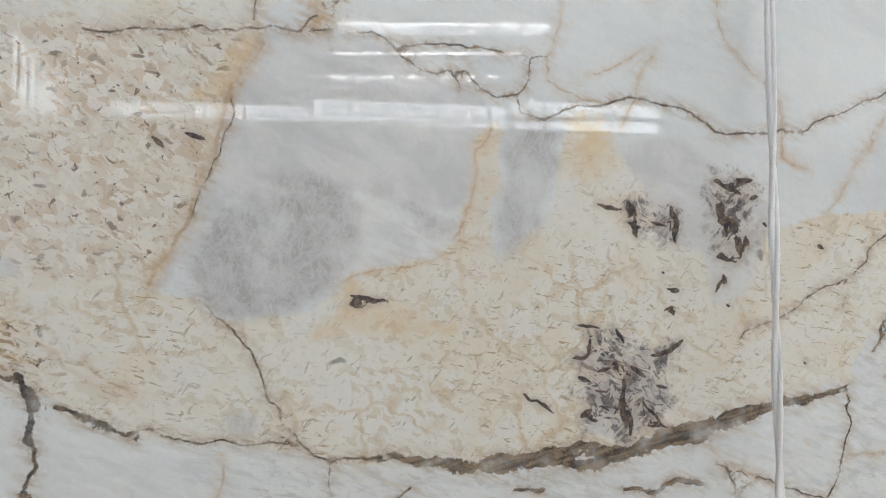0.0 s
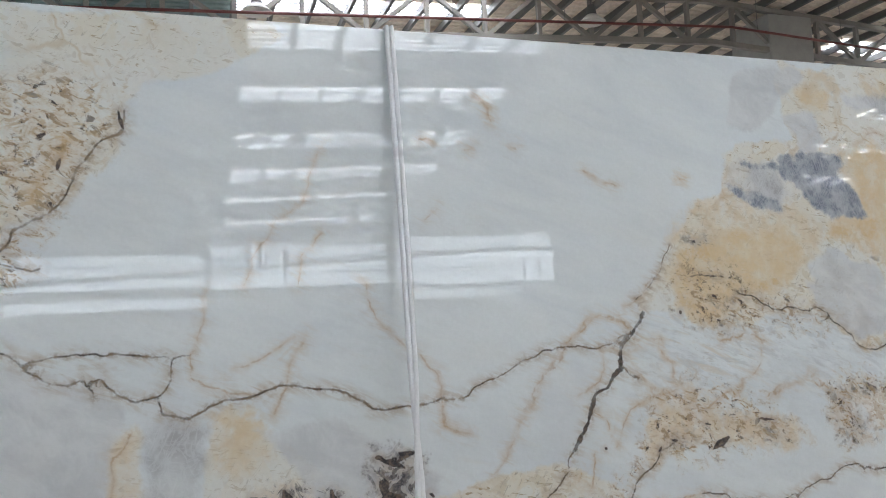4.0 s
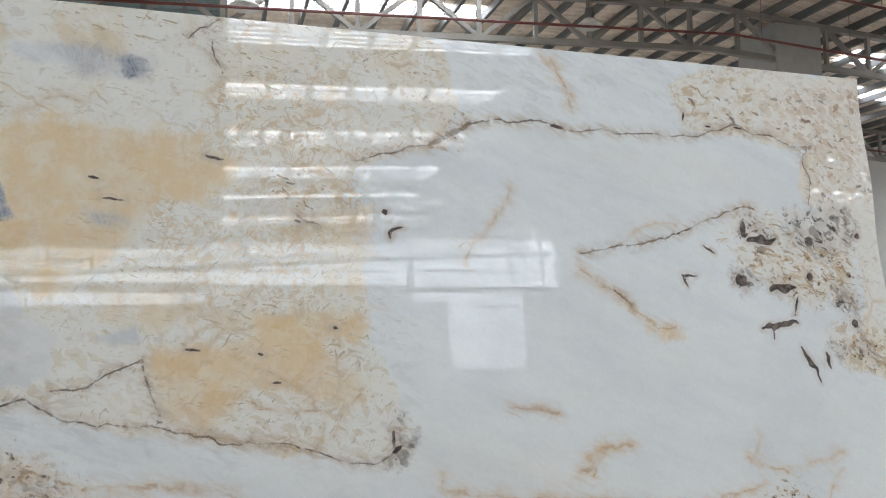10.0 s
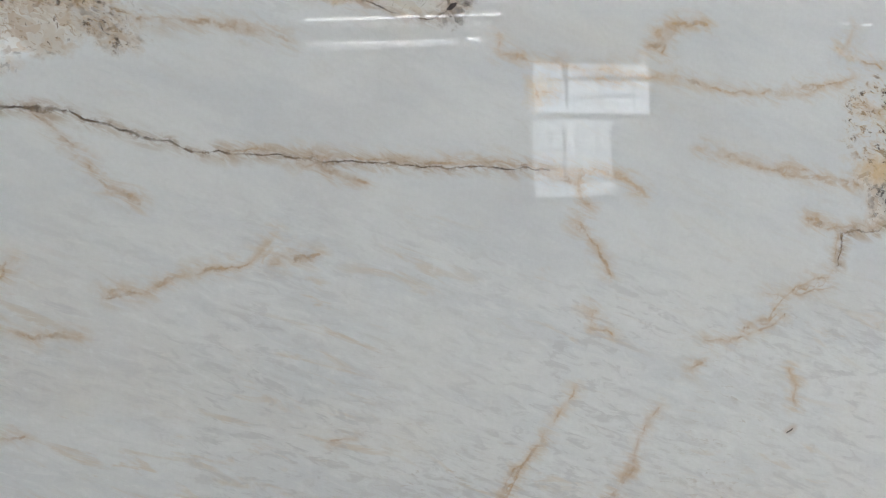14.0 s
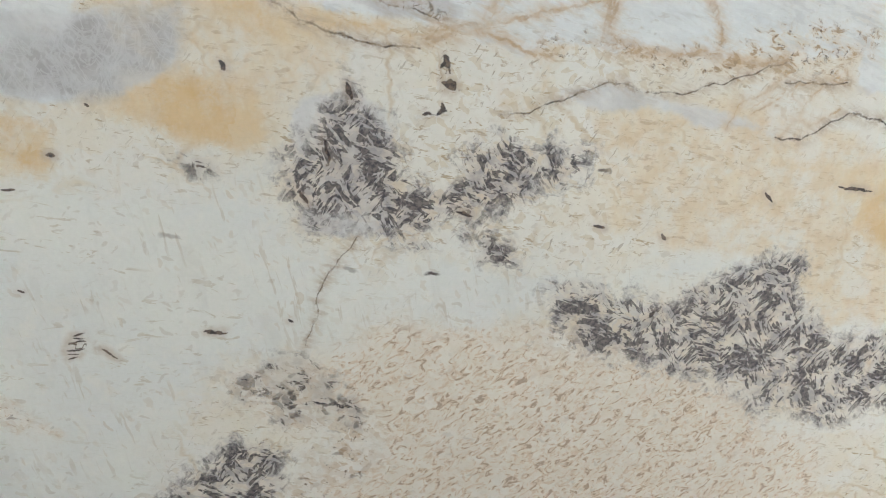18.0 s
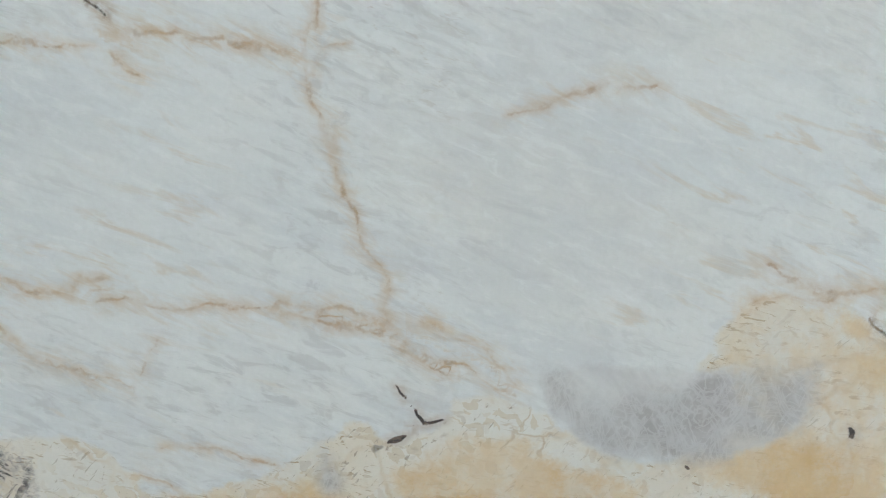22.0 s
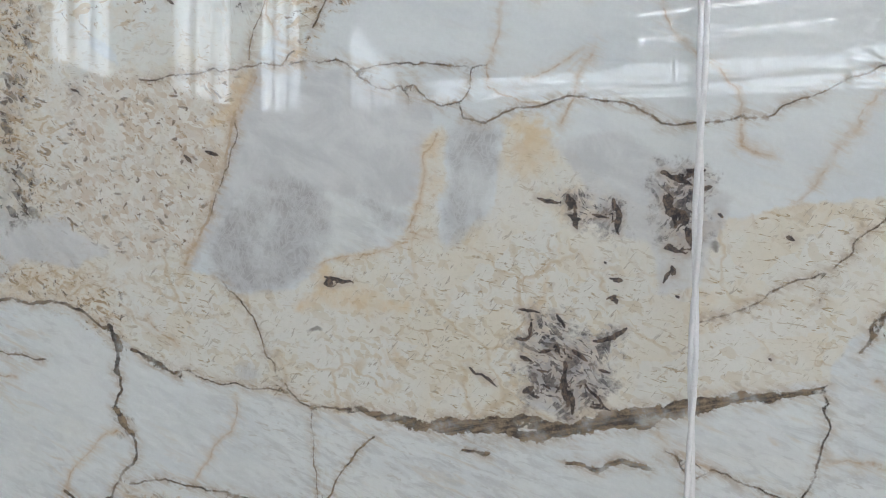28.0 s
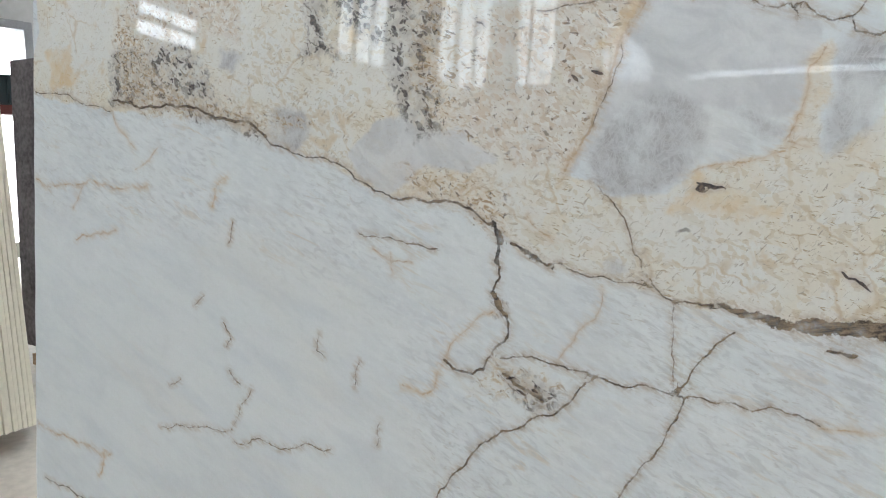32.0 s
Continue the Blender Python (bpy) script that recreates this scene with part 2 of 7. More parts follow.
def skylights():
    """Translucent sheets let into the roof in rows."""
    bm = bmesh.new()
    box(bm, 0, 0.93, 0, 0.98, -0.012, 0.0)
    me = bpy.data.meshes.new("translucent_sheet")
    bm.to_mesh(me)
    bm.free()
    me.materials.append(G_ROOF)
    battens = {}
    for n in (6, 7):
        bm = bmesh.new()
        box(bm, 0, n - 0.07, -0.022, 0.022, -0.05, -0.014)
        battens[n] = bpy.data.meshes.new("batten")
        bm.to_mesh(battens[n])
        bm.free()
        battens[n].materials.append(M_FRAME)
    for x0, n in ((0.97, 7), (20.8, 6)):
        for k in range(-10, 14):
            y = 1.75 + 2.81 * k if k >= 0 else 1.2 + 2.97 * k
            if not SOUTH + 0.5 < y < NORTH - 1:
                continue
            base = new("skylight")
            base.location = (x0, y - 0.49, roof_at(x0) - 0.012)
            base.rotation_euler[1] = -math.atan(0.052) if x0 < RIDGE else math.atan(0.052)
            for q in range(int(n)):
                share("translucent_sheet", me, base, Matrix.Translation((q * 1.0, 0, 0)))
            for q in (0.2, 0.4, 0.6, 0.8):
                share("batten", battens[n], base, Matrix.Translation((0, q * 0.98, 0)))
            tagged(base, "row of bright translucent sheets let into the roof", "skylight", "roof skylights", "structure")


skylights()


def purlins():
    bm = bmesh.new()
    box(bm, -0.035, 0.035, SOUTH, NORTH, -0.2, 0)
    box(bm, -0.035, 0.06, SOUTH, NORTH, -0.215, -0.2)
    first = part("purlin", bm, M_STEEL)
    for k in range(-8, 31):
        x = 0.935 + k
        ob = first if k == -8 else new("purlin", first.data)
        ob.location = (x, 0, roof_at(x) - 0.03)
        tagged(ob, "grey steel purlin under the roof sheets", "purlin", "roof purlins", "structure")


purlins()


def truss():
    """A lattice girder across the hall, with both chords along the roof's slope."""
    base = new("roof_truss")
    for name, low, w in (("top_chord", 0.31, 0.15), ("bottom_chord", 1.52, 0.15)):
        bm = bmesh.new()
        bar(bm, (WEST, 0, roof_at(WEST) - low), (RIDGE, 0, roof_at(RIDGE) - low), w)
        bar(bm, (RIDGE, 0, roof_at(RIDGE) - low), (EAST, 0, roof_at(EAST) - low), w)
        part(name, bm, M_TRUSS, base)
    n = 25
    for k in range(n + 1):
        x = -6.87 + 1.55 * k
        bm = bmesh.new()
        bar(bm, (x, 0, roof_at(x) - 1.52), (x, 0, roof_at(x) - 0.31), 0.11)
        part("post", bm, M_TRUSS, base)
        if k < n:
            x2 = x + 1.55
            bm = bmesh.new()
            lo, hi = (x, x2) if k % 2 else (x2, x)
            bar(bm, (lo, 0.0, roof_at(lo) - 1.52), (hi, 0.0, roof_at(hi) - 0.31), 0.11)
            part("diagonal", bm, M_TRUSS, base)
    return tagged(base, "grey steel lattice roof truss", "truss", "roof trusses", "structure")


first = truss()
first.location[1] = 16.5
for y in (-29.5, -24.75, -16.5, -8.25, 8.25, 24.75, 33.0):
    copy_thing(first, Matrix.Translation((0, y, 0)))


def column(x, y, w=0.5):
    base = new("column")
    base.location = (x, y, 0)
    bm = bmesh.new()
    box(bm, -w / 2, w / 2, -w / 2, w / 2, 0, roof_at(x) - 1.9, 0.02)
    part("shaft", bm, M_BEAM, base)
    bm = bmesh.new()
    box(bm, -w * 0.85, w * 0.85, -w * 0.85, w * 0.85, roof_at(x) - 1.9, roof_at(x) - 0.4, 0.02)
    part("head", bm, M_BEAM, base)
    return tagged(base, "grey concrete column under a roof truss", "column", "hall columns", "structure")


for y in (-24.75, -16.5, 17.2, 24.75, 33.0):
    column(16.85, y, 0.95)


def pipe(y, low):
    base = new("sprinkler_pipe")
    bm = bmesh.new()
    tube(bm, (WEST, y, roof_at(WEST) - low), (RIDGE, y, roof_at(RIDGE) - low), 0.035, 10)
    tube(bm, (RIDGE, y, roof_at(RIDGE) - low), (EAST, y, roof_at(EAST) - low), 0.035, 10)
    part("pipe", bm, M_RED, base)
    for k in range(14):
        x = WEST + 1.5 + 3 * k
        if x < EAST - 0.3:
            bm = bmesh.new()
            tube(bm, (x, y, roof_at(x) - low), (x, y, roof_at(x) - 0.02), 0.008, 6)
            part("hanger", bm, M_STEEL, base)
    return tagged(base, "thin red sprinkler pipe hung under the roof", "pipe", "sprinkler pipes", "structure")


for y, low in ((14.5, 0.5), (15.6, 1.42), (-14.5, 0.5), (24, 1.4)):
    pipe(y, low)


def bay_lamp(x, y, drop):
    base = new("high_bay_lamp")
    base.location = (x, y, roof_at(x) - 0.02)
    bm = bmesh.new()
    tube(bm, (0, 0, -drop), (0, 0, 0), 0.012, 6)
    part("rod", bm, M_STEEL, base)
    bm = bmesh.new()
    bmesh.ops.create_cone(bm, cap_ends=True, segments=20, radius1=0.14, radius2=0.10, depth=0.28, matrix=Matrix.Translation((0, 0, -drop - 0.12)))
    part("housing", bm, M_STEEL, base)
    bm = bmesh.new()
    bmesh.ops.create_cone(bm, cap_ends=False, segments=28, radius1=0.36, radius2=0.13, depth=0.2, matrix=Matrix.Translation((0, 0, -drop - 0.34)))
    bmesh.ops.solidify(bm, geom=bm.faces[:], thickness=0.012)
    part("reflector", bm, M_LAMP, base, "white enamelled dome", True)
    return tagged(base, "white dome high-bay lamp, switched off", "lamp", "high-bay lamps", "thing")


for x, y in ((1.35, 16.1), (9.97, 16.1), (2.4, -17.4), (9.97, -17.4)):
    bay_lamp(x, y, 0.75)


# ---- the stone: zones, veins and crystals laid out over the slab's face ----
STEP = 3.0
U0, U1, V0, V1 = -1538.0, 1680.0, -1090.0, 485.0
GU, GV = np.meshgrid(np.arange(U0, U1 + STEP, STEP, dtype=np.float32), np.arange(V0, V1 + STEP, STEP, dtype=np.float32))
FAR = 60.0
ZONES = {n: np.full(GU.shape, FAR, np.float32) for n in ("cream", "ochre", "beige", "pale", "grey", "blue", "dark", "fleck", "milk", "crumb", "calm", "grain", "worm", "grit", "tan")}
VEINS = {n: np.full((*GU.shape, 4), FAR, np.float32) for n in ("dark", "gold", "mark")}
NEAR = {n: np.full(GU.shape, FAR, np.float32) for n in VEINS}
for n in VEINS:
    VEINS[n][..., 2:] = 0
DICE = random.Random(7)
THIN = {"dark": 0.75, "gold": 0.95, "mark": 1.0}


def ragged(p, rough, longest, closed):
    """The course p with each span broken up and shaken sideways, as stone cracks."""
    p = list(p)
    if closed:
        p.append(p[0])
    out = [p[0]]
    for a, b in zip(p, p[1:]):
        span = [a, b]
        while math.dist(span[0][:2], span[1][:2]) > longest:
            more = [span[0]]
            for c, d in zip(span, span[1:]):
                r = rough * math.dist(c[:2], d[:2]) * DICE.gauss(0, 1)
                dx, dy = d[0] - c[0], d[1] - c[1]
                n = math.hypot(dx, dy) + 1e-6
                more += [((c[0] + d[0]) / 2 - dy / n * r, (c[1] + d[1]) / 2 + dx / n * r, (c[2] + d[2]) / 2), d]
            span = more
        out += span[1:]
    return out


def patch(us, vs, edge):
    i0, i1 = max(0, int((min(us) - edge - U0) / STEP)), min(GU.shape[1], int((max(us) + edge - U0) / STEP) + 2)
    j0, j1 = max(0, int((min(vs) - edge - V0) / STEP)), min(GU.shape[0], int((max(vs) + edge - V0) / STEP) + 2)
    return (slice(j0, max(j0, j1)), slice(i0, max(i0, i1)))


def zone(name, sign, *flat):
    """Joins a patch to a zone, or cuts it out: how far each spot lies outside its edge, in mm."""
    p = ragged([(flat[k], flat[k + 1], 0) for k in range(0, len(flat), 2)], 0.07, 14, True)
    w = patch([q[0] for q in p], [q[1] for q in p], 50)
    x, y = GU[w], GV[w]
    if not x.size:
        return
    best = np.full(x.shape, 1e9, np.float32)
    inside = np.zeros(x.shape, bool)
    for (ax, ay, _), (bx, by, _) in zip(p, p[1:]):
        dx, dy = bx - ax, by - ay
        t = np.clip(((x - ax) * dx + (y - ay) * dy) / (dx * dx + dy * dy + 1e-6), 0, 1)
        best = np.minimum(best, (x - ax - t * dx) ** 2 + (y - ay - t * dy) ** 2)
        if abs(dy) > 1e-6:
            inside ^= ((ay > y) != (by > y)) & (x < dx * (y - ay) / dy + ax)
    d = np.minimum(np.sqrt(best), FAR) * np.where(inside, -1, 1)
    z = ZONES[name]
    z[w] = np.minimum(z[w], d) if sign > 0 else np.maximum(z[w], -d)


def vein(layer, half, tone, *flat):
    """A vein or crystal: from each spot the way to its middle line, its half width and its tone."""
    n = len(flat) // 2
    half = half * THIN[layer] if isinstance(half, (int, float)) else [h * THIN[layer] for h in half]
    halves = [half] * n if isinstance(half, (int, float)) else half
    p = [(flat[2 * k], flat[2 * k + 1], halves[k]) for k in range(n)]
    if layer != "mark":
        p = ragged(p, 0.065, 6, False)
    else:
        p = ragged([(p[0][0], p[0][1], p[0][2] * 0.45), *[((a[0] + b[0]) / 2, (a[1] + b[1]) / 2, a[2] * 1.15) for a, b in zip(p, p[1:])], (p[-1][0], p[-1][1], p[-1][2] * 0.3)], 0.09, 6, False)
    for k, ((ax, ay, aw), (bx, by, bw)) in enumerate(zip(p, p[1:])):
        w = patch((ax, bx), (ay, by), 26)
        x, y = GU[w], GV[w]
        if not x.size:
            continue
        dx, dy = bx - ax, by - ay
        t = np.clip(((x - ax) * dx + (y - ay) * dy) / (dx * dx + dy * dy + 1e-6), 0, 1)
        ox, oy = ax + t * dx - x, ay + t * dy - y
        wide = aw + (bw - aw) * t
        d = np.hypot(ox, oy) - wide
        m = d < NEAR[layer][w]
        NEAR[layer][w][m] = d[m]
        VEINS[layer][w][m] = np.stack([ox, oy, wide, np.full_like(ox, tone)], -1)[m]



# zones of the stone, in millimetres across the slab
zone("cream", 1, -1576, 108, -1361, 70, -1284, 59, -1189, 49, -1086, 61, -991, 38, -902, 10, -842, -16, -763, -28, -710, -59, -659, -75, -574, -80, -520, -95, -486, -110, -477, -118, -446, -143, -399, -158, -332, -166, -322, -71, -348, -61, -358, -47, -381, -45, -394, -42, -358, 31, -337, 102, -310, 168, -450, 164, -512, 219, -539, 483, -926, 476, -1562, 1033)
zone("cream", 1, -419, -151, -399, -158, -332, -166, -286, -173, -258, -183, -198, -183, -162, -193, -86, -191, -12, -190, 26, -182, 73, -171, 124, -155, 188, -149, 244, -137, 253, -109, 278, -85, 307, -47, 331, -29, 366, -15, 336, 8, 304, 27, 238, 28, 195, 23, 155, 12, 127, 6, 77, 28, 35, 60, -12, 93, -29, 115, -42, 112, -48, 94, -56, 45, -67, 18, -107, -10, -116, -7, -106, 98, -112, 109, -132, 85, -135, 46, -142, 9, -165, -16, -220, -25, -254, -46, -270, -58, -329, -65, -348, -59, -395, -48)
zone("cream", 1, -512, 219, -450, 164, -374, 169, -309, 171, -281, 214, -261, 189, -232, 238, -212, 279, -164, 300, -125, 343, -124, 389, -106, 412, -30, 432, 33, 471, -3, 485, -233, 485, -539, 488)
zone("milk", 1, -346, 401, -296, 419, -254, 403, -237, 353, -263, 326, -314, 331, -349, 352)
zone("cream", 1, 624, 456, 641, 379, 535, 358, 525, 314, 491, 303, 467, 276, 443, 251, 425, 215, 399, 197, 398, 179, 454, 176, 479, 157, 529, 159, 587, 166, 629, 169, 659, 156, 693, 127, 724, 116, 759, 128, 798, 108, 868, 96, 880, 95, 944, 82, 996, 73, 1028, 60, 1068, 64, 1082, 90, 1074, 127, 1048, 170, 1047, 222, 1044, 265, 1005, 281, 1025, 314, 1045, 344, 1120, 367, 1145, 422, 1131, 475, 1069, 493, 870, 495, 639, 488)
zone("cream", 1, 1400, 452, 1509, 489, 1678, 492, 1705, 288, 1677, 106, 1601, 134, 1642, 199, 1645, 280, 1577, 319, 1564, 346, 1586, 396, 1500, 401, 1414, 400)
zone("cream", 1, 188, -522, 264, -530, 288, -528, 315, -528, 333, -538, 348, -551, 359, -556, 355, -566, 398, -572, 461, -544, 484, -531, 505, -518, 518, -518, 534, -532, 568, -517, 576, -501, 601, -498, 634, -508, 646, -520, 663, -528, 680, -538, 701, -544, 726, -546, 757, -530, 801, -525, 814, -501, 735, -479, 776, -426, 802, -433, 827, -447, 841, -443, 863, -457, 895, -469, 927, -482, 971, -491, 1092, -528, 1163, -523, 1259, -540, 1365, -541, 1414, -540, 1414, -575, 1496, -607, 1531, -630, 1652, -662, 2004, -1483, 948, -1177, 56, -1006)
zone("milk", 1, 335, -622, 646, -627, 731, -620, 874, -609, 883, -669, 933, -692, 986, -732, 935, -782, 819, -793, 752, -856, 712, -951, 684, -1134, 191, -1088)
zone("milk", 1, 969, -702, 1095, -720, 1209, -735, 1378, -721, 1368, -751, 1269, -756, 1151, -739, 1116, -771, 984, -763)
zone("ochre", 1, 534, -552, 559, -543, 584, -529, 618, -531, 626, -545, 669, -558, 703, -566, 704, -588, 667, -597, 637, -607, 594, -622, 554, -619, 537, -601, 550, -582)
zone("ochre", 1, 411, -576, 438, -567, 465, -562, 471, -593, 451, -631, 432, -641, 421, -613)
zone("ochre", 1, 351, -633, 374, -630, 377, -642, 358, -649)
zone("ochre", 1, 761, -525, 793, -525, 795, -555, 864, -541, 872, -584, 805, -581, 765, -560)
zone("ochre", 1, 765, -523, 805, -531, 796, -553, 874, -566, 866, -594, 813, -584, 762, -553)
zone("ochre", 1, 825, -465, 859, -463, 899, -488, 923, -508, 869, -508, 842, -488)
zone("tan", 1, 1186, -579, 1264, -586, 1323, -614, 1418, -664, 1357, -675, 1267, -707, 1186, -685, 1175, -627)
zone("ochre", 1, 1429, -654, 1610, -673, 1626, -765, 1526, -752, 1501, -711, 1446, -692)
zone("ochre", 1, 704, 349, 738, 355, 779, 338, 875, 346, 927, 338, 915, 311, 864, 300, 815, 285, 778, 265, 742, 270, 738, 322)
zone("ochre", 1, 854, 166, 903, 171, 921, 127, 900, 100, 867, 112)
zone("ochre", 1, 940, 194, 978, 198, 1003, 172, 1028, 125, 968, 129, 949, 154)
zone("ochre", 1, 731, 357, 853, 360, 871, 328, 823, 266, 759, 220, 730, 250, 699, 268, 682, 291, 735, 291)
zone("ochre", 1, 661, 446, 708, 443, 699, 423, 666, 428)
zone("ochre", 1, 521, 265, 604, 275, 632, 246, 596, 198, 537, 190, 490, 161, 449, 184, 442, 225, 465, 250)
zone("ochre", 1, -48, 108, -12, 111, -4, 88, -30, 74)
zone("ochre", 1, -236, -55, -196, -57, -149, -76, -191, -86, -246, -69)
zone("ochre", 1, 313, -76, 349, -76, 346, -93, 320, -97)
zone("ochre", 1, -1501, 179, -1416, 185, -1389, 119, -1473, 100)
zone("beige", 1, -585, 169, -467, 170, -318, 162, -344, 69, -385, -28, -496, -25, -548, 19, -593, 87)
zone("fleck", 1, -638, -46, -592, -28, -496, -47, -470, -82, -512, -85, -591, -75, -638, -69)
zone("fleck", 1, -1276, 244, -1232, 193, -1090, 168, -1025, 111, -1013, 56, -902, 21, -1065, 47, -1280, 66)
zone("beige", 1, -1227, 423, -801, 352, -823, 289, -986, 243, -1116, 234, -1245, 271)
zone("fleck", 1, -538, 477, -441, 476, -375, 461, -297, 459, -301, 419, -352, 401, -338, 320, -288, 315, -332, 290, -402, 260, -465, 290, -525, 350)
zone("fleck", 1, -263, 321, -232, 403, -178, 422, -112, 406, -131, 343, -169, 300, -212, 279, -232, 238, -261, 189, -281, 209, -292, 279)
zone("beige", 1, 401, 83, 423, 92, 449, 88, 436, 65, 463, 57, 516, 51, 546, 57, 589, 47, 606, 24, 577, 21, 533, 26, 490, 39, 445, 42, 418, 29, 391, 12, 400, 34, 418, 56)
zone("fleck", 1, 267, -104, 288, -66, 312, -38, 340, -15, 368, -20, 354, -29, 321, -52, 297, -76, 282, -95)
zone("beige", 1, 418, 93, 453, 85, 472, 64, 580, 52, 583, 27, 522, 29, 449, 43, 409, 33, 390, 36)
zone("fleck", 1, 450, 194, 537, 190, 534, 159, 479, 155)
zone("beige", 1, 642, 72, 687, 81, 732, 82, 777, 67, 799, 32, 760, 44, 724, 72, 678, 63, 666, 17, 643, 30)
zone("beige", 1, 668, 77, 739, 81, 785, 65, 803, 30, 762, 36, 721, 18, 669, 11)
zone("beige", 1, 983, -775, 1121, -784, 1167, -823, 1285, -870, 1367, -927, 1400, -1216, 787, -1054, 920, -865, 957, -820)
zone("beige", 1, 1016, -779, 1127, -791, 1217, -832, 1327, -890, 1354, -1020, 939, -990, 948, -881, 990, -808)
zone("beige", 1, 808, -799, 871, -796, 898, -803, 936, -842, 943, -874, 893, -877, 849, -862, 807, -823)
zone("fleck", 1, 1400, 452, 1509, 485, 1533, 455, 1524, 406, 1469, 399, 1408, 412)
zone("fleck", 1, 1451, 283, 1475, 309, 1545, 315, 1625, 314, 1653, 280, 1622, 232, 1640, 186, 1685, 158, 1679, 119, 1601, 134, 1581, 167, 1616, 186, 1595, 212, 1547, 206, 1527, 225, 1460, 231, 1470, 257)
zone("beige", 1, 1476, -81, 1528, -65, 1562, -101, 1526, -147, 1501, -135, 1489, -99)
zone("fleck", 1, 937, 327, 1028, 352, 1025, 314, 989, 281, 957, 302)
zone("beige", 1, 398, -811, 585, -792, 655, -847, 404, -858)
zone("fleck", 1, 1060, 67, 1068, 97, 1083, 95, 1086, 70, 1071, 59)
zone("pale", 1, -309, 168, -240, 167, -204, 160, -146, 138, -123, 123, -132, 85, -138, 35, -159, 24, -207, 38, -237, 41, -325, 48, -346, 19, -384, -36, -398, -42, -355, 37, -337, 102)
zone("pale", 1, 287, -85, 321, -52, 354, -31, 386, -34, 379, -57, 377, -86, 362, -114, 330, -105)
zone("pale", 1, 629, -484, 664, -475, 736, -482, 760, -478, 766, -502, 801, -525, 763, -543, 701, -544, 676, -538, 642, -512)
zone("pale", 1, -620, 25, -548, 19, -488, -24, -601, -29, -638, -61, -676, -71, -737, -17, -687, 32)
zone("pale", 1, -12, 93, 61, 96, 132, 58, 161, 32, 133, -46, 98, -57, 87, -9, 36, 6, 25, 49)
zone("pale", 1, -23, -93, 9, -103, 41, -112, 36, -157, 52, -167, 9, -180, -29, -165, -23, -126)
zone("pale", 1, 631, 408, 678, 416, 692, 374, 652, 361)
zone("pale", 1, 636, 224, 683, 245, 746, 220, 754, 185, 779, 166, 761, 139, 707, 131, 642, 174)
zone("pale", 1, 630, 205, 684, 208, 759, 196, 781, 177, 776, 146, 709, 154, 645, 166)
zone("pale", 1, 794, 183, 841, 188, 847, 174, 822, 173)
zone("pale", 1, 1128, -559, 1170, -554, 1208, -565, 1230, -573, 1292, -589, 1334, -612, 1281, -599, 1208, -576, 1154, -576)
zone("pale", 1, 893, -562, 946, -543, 980, -586, 976, -681, 893, -670)
zone("pale", 1, 562, 458, 626, 474, 677, 466, 627, 426, 580, 388, 545, 399)
zone("grey", 1, -325, 48, -280, 59, -237, 41, -228, 13, -238, -22, -251, -40, -283, -58, -329, -65, -355, -53, -367, -17, -346, 19)
zone("grey", 1, -100, 106, -61, 102, -53, 94, -62, 45, -67, 15, -90, -5, -107, -16, -113, -5, -107, 29, -101, 62)
zone("grey", 1, -195, 35, -159, 18, -149, 9, -165, 4)
zone("grey", 1, -896, 12, -890, 43, -821, 46, -811, 16, -830, -13, -877, -7)
zone("grey", 1, -339, -148, -325, -137, -311, -150, -320, -164, -334, -162)
zone("grey", 1, -1006, 151, -954, 143, -979, 113, -1005, 123)
zone("grey", 1, 485, -538, 493, -548, 497, -568, 486, -570, 480, -553)
zone("grey", 1, 531, -587, 541, -582, 548, -596, 536, -610, 530, -605)
zone("grey", 1, 760, -482, 816, -485, 815, -505, 801, -525, 781, -522, 766, -502)
zone("grey", 1, 756, 439, 850, 431, 839, 414, 788, 415)
zone("grey", 1, 1, -103, 31, -113, 26, -157, 15, -177, 1, -169)
zone("grain", 1, -817, 260, -769, 264, -780, 212, -801, 172, -758, 130, -812, 123, -823, 215)
zone("grain", 1, -759, 227, -679, 244, -604, 231, -585, 154, -602, 102, -583, 18, -620, 10, -658, 72, -678, 143, -738, 177)
zone("grain", 1, -1271, 156, -1188, 162, -1038, 120, -1025, 75, -1092, 66, -1161, 76, -1273, 66)
zone("grain", 1, -439, 448, -375, 461, -297, 459, -301, 419, -352, 401, -387, 405, -429, 383)
zone("grain", 1, -427, 346, -369, 357, -344, 347, -338, 320, -288, 315, -333, 300, -361, 290, -391, 310, -420, 310)
zone("dark", 1, 203, -549, 275, -548, 276, -566, 264, -584, 194, -590)
zone("dark", 1, 192, -599, 288, -597, 334, -589, 338, -596, 312, -615, 266, -645, 242, -676, 170, -699)
zone("dark", 1, 944, -540, 959, -568, 980, -588, 986, -627, 1022, -643, 1040, -608, 1079, -597, 1095, -610, 1157, -616, 1156, -642, 1104, -645, 1085, -660, 1045, -670, 1014, -663, 995, -694, 979, -688, 963, -672, 933, -661, 903, -670, 888, -639, 883, -604, 917, -577)
zone("dark", 1, 1044, -688, 1067, -686, 1090, -703, 1086, -720, 1065, -719)
zone("grain", 1, 829, -803, 882, -797, 909, -816, 920, -847, 893, -858, 860, -832)
zone("dark", 1, 718, -945, 770, -909, 793, -884, 837, -880, 859, -901, 847, -940, 823, -994, 714, -986)
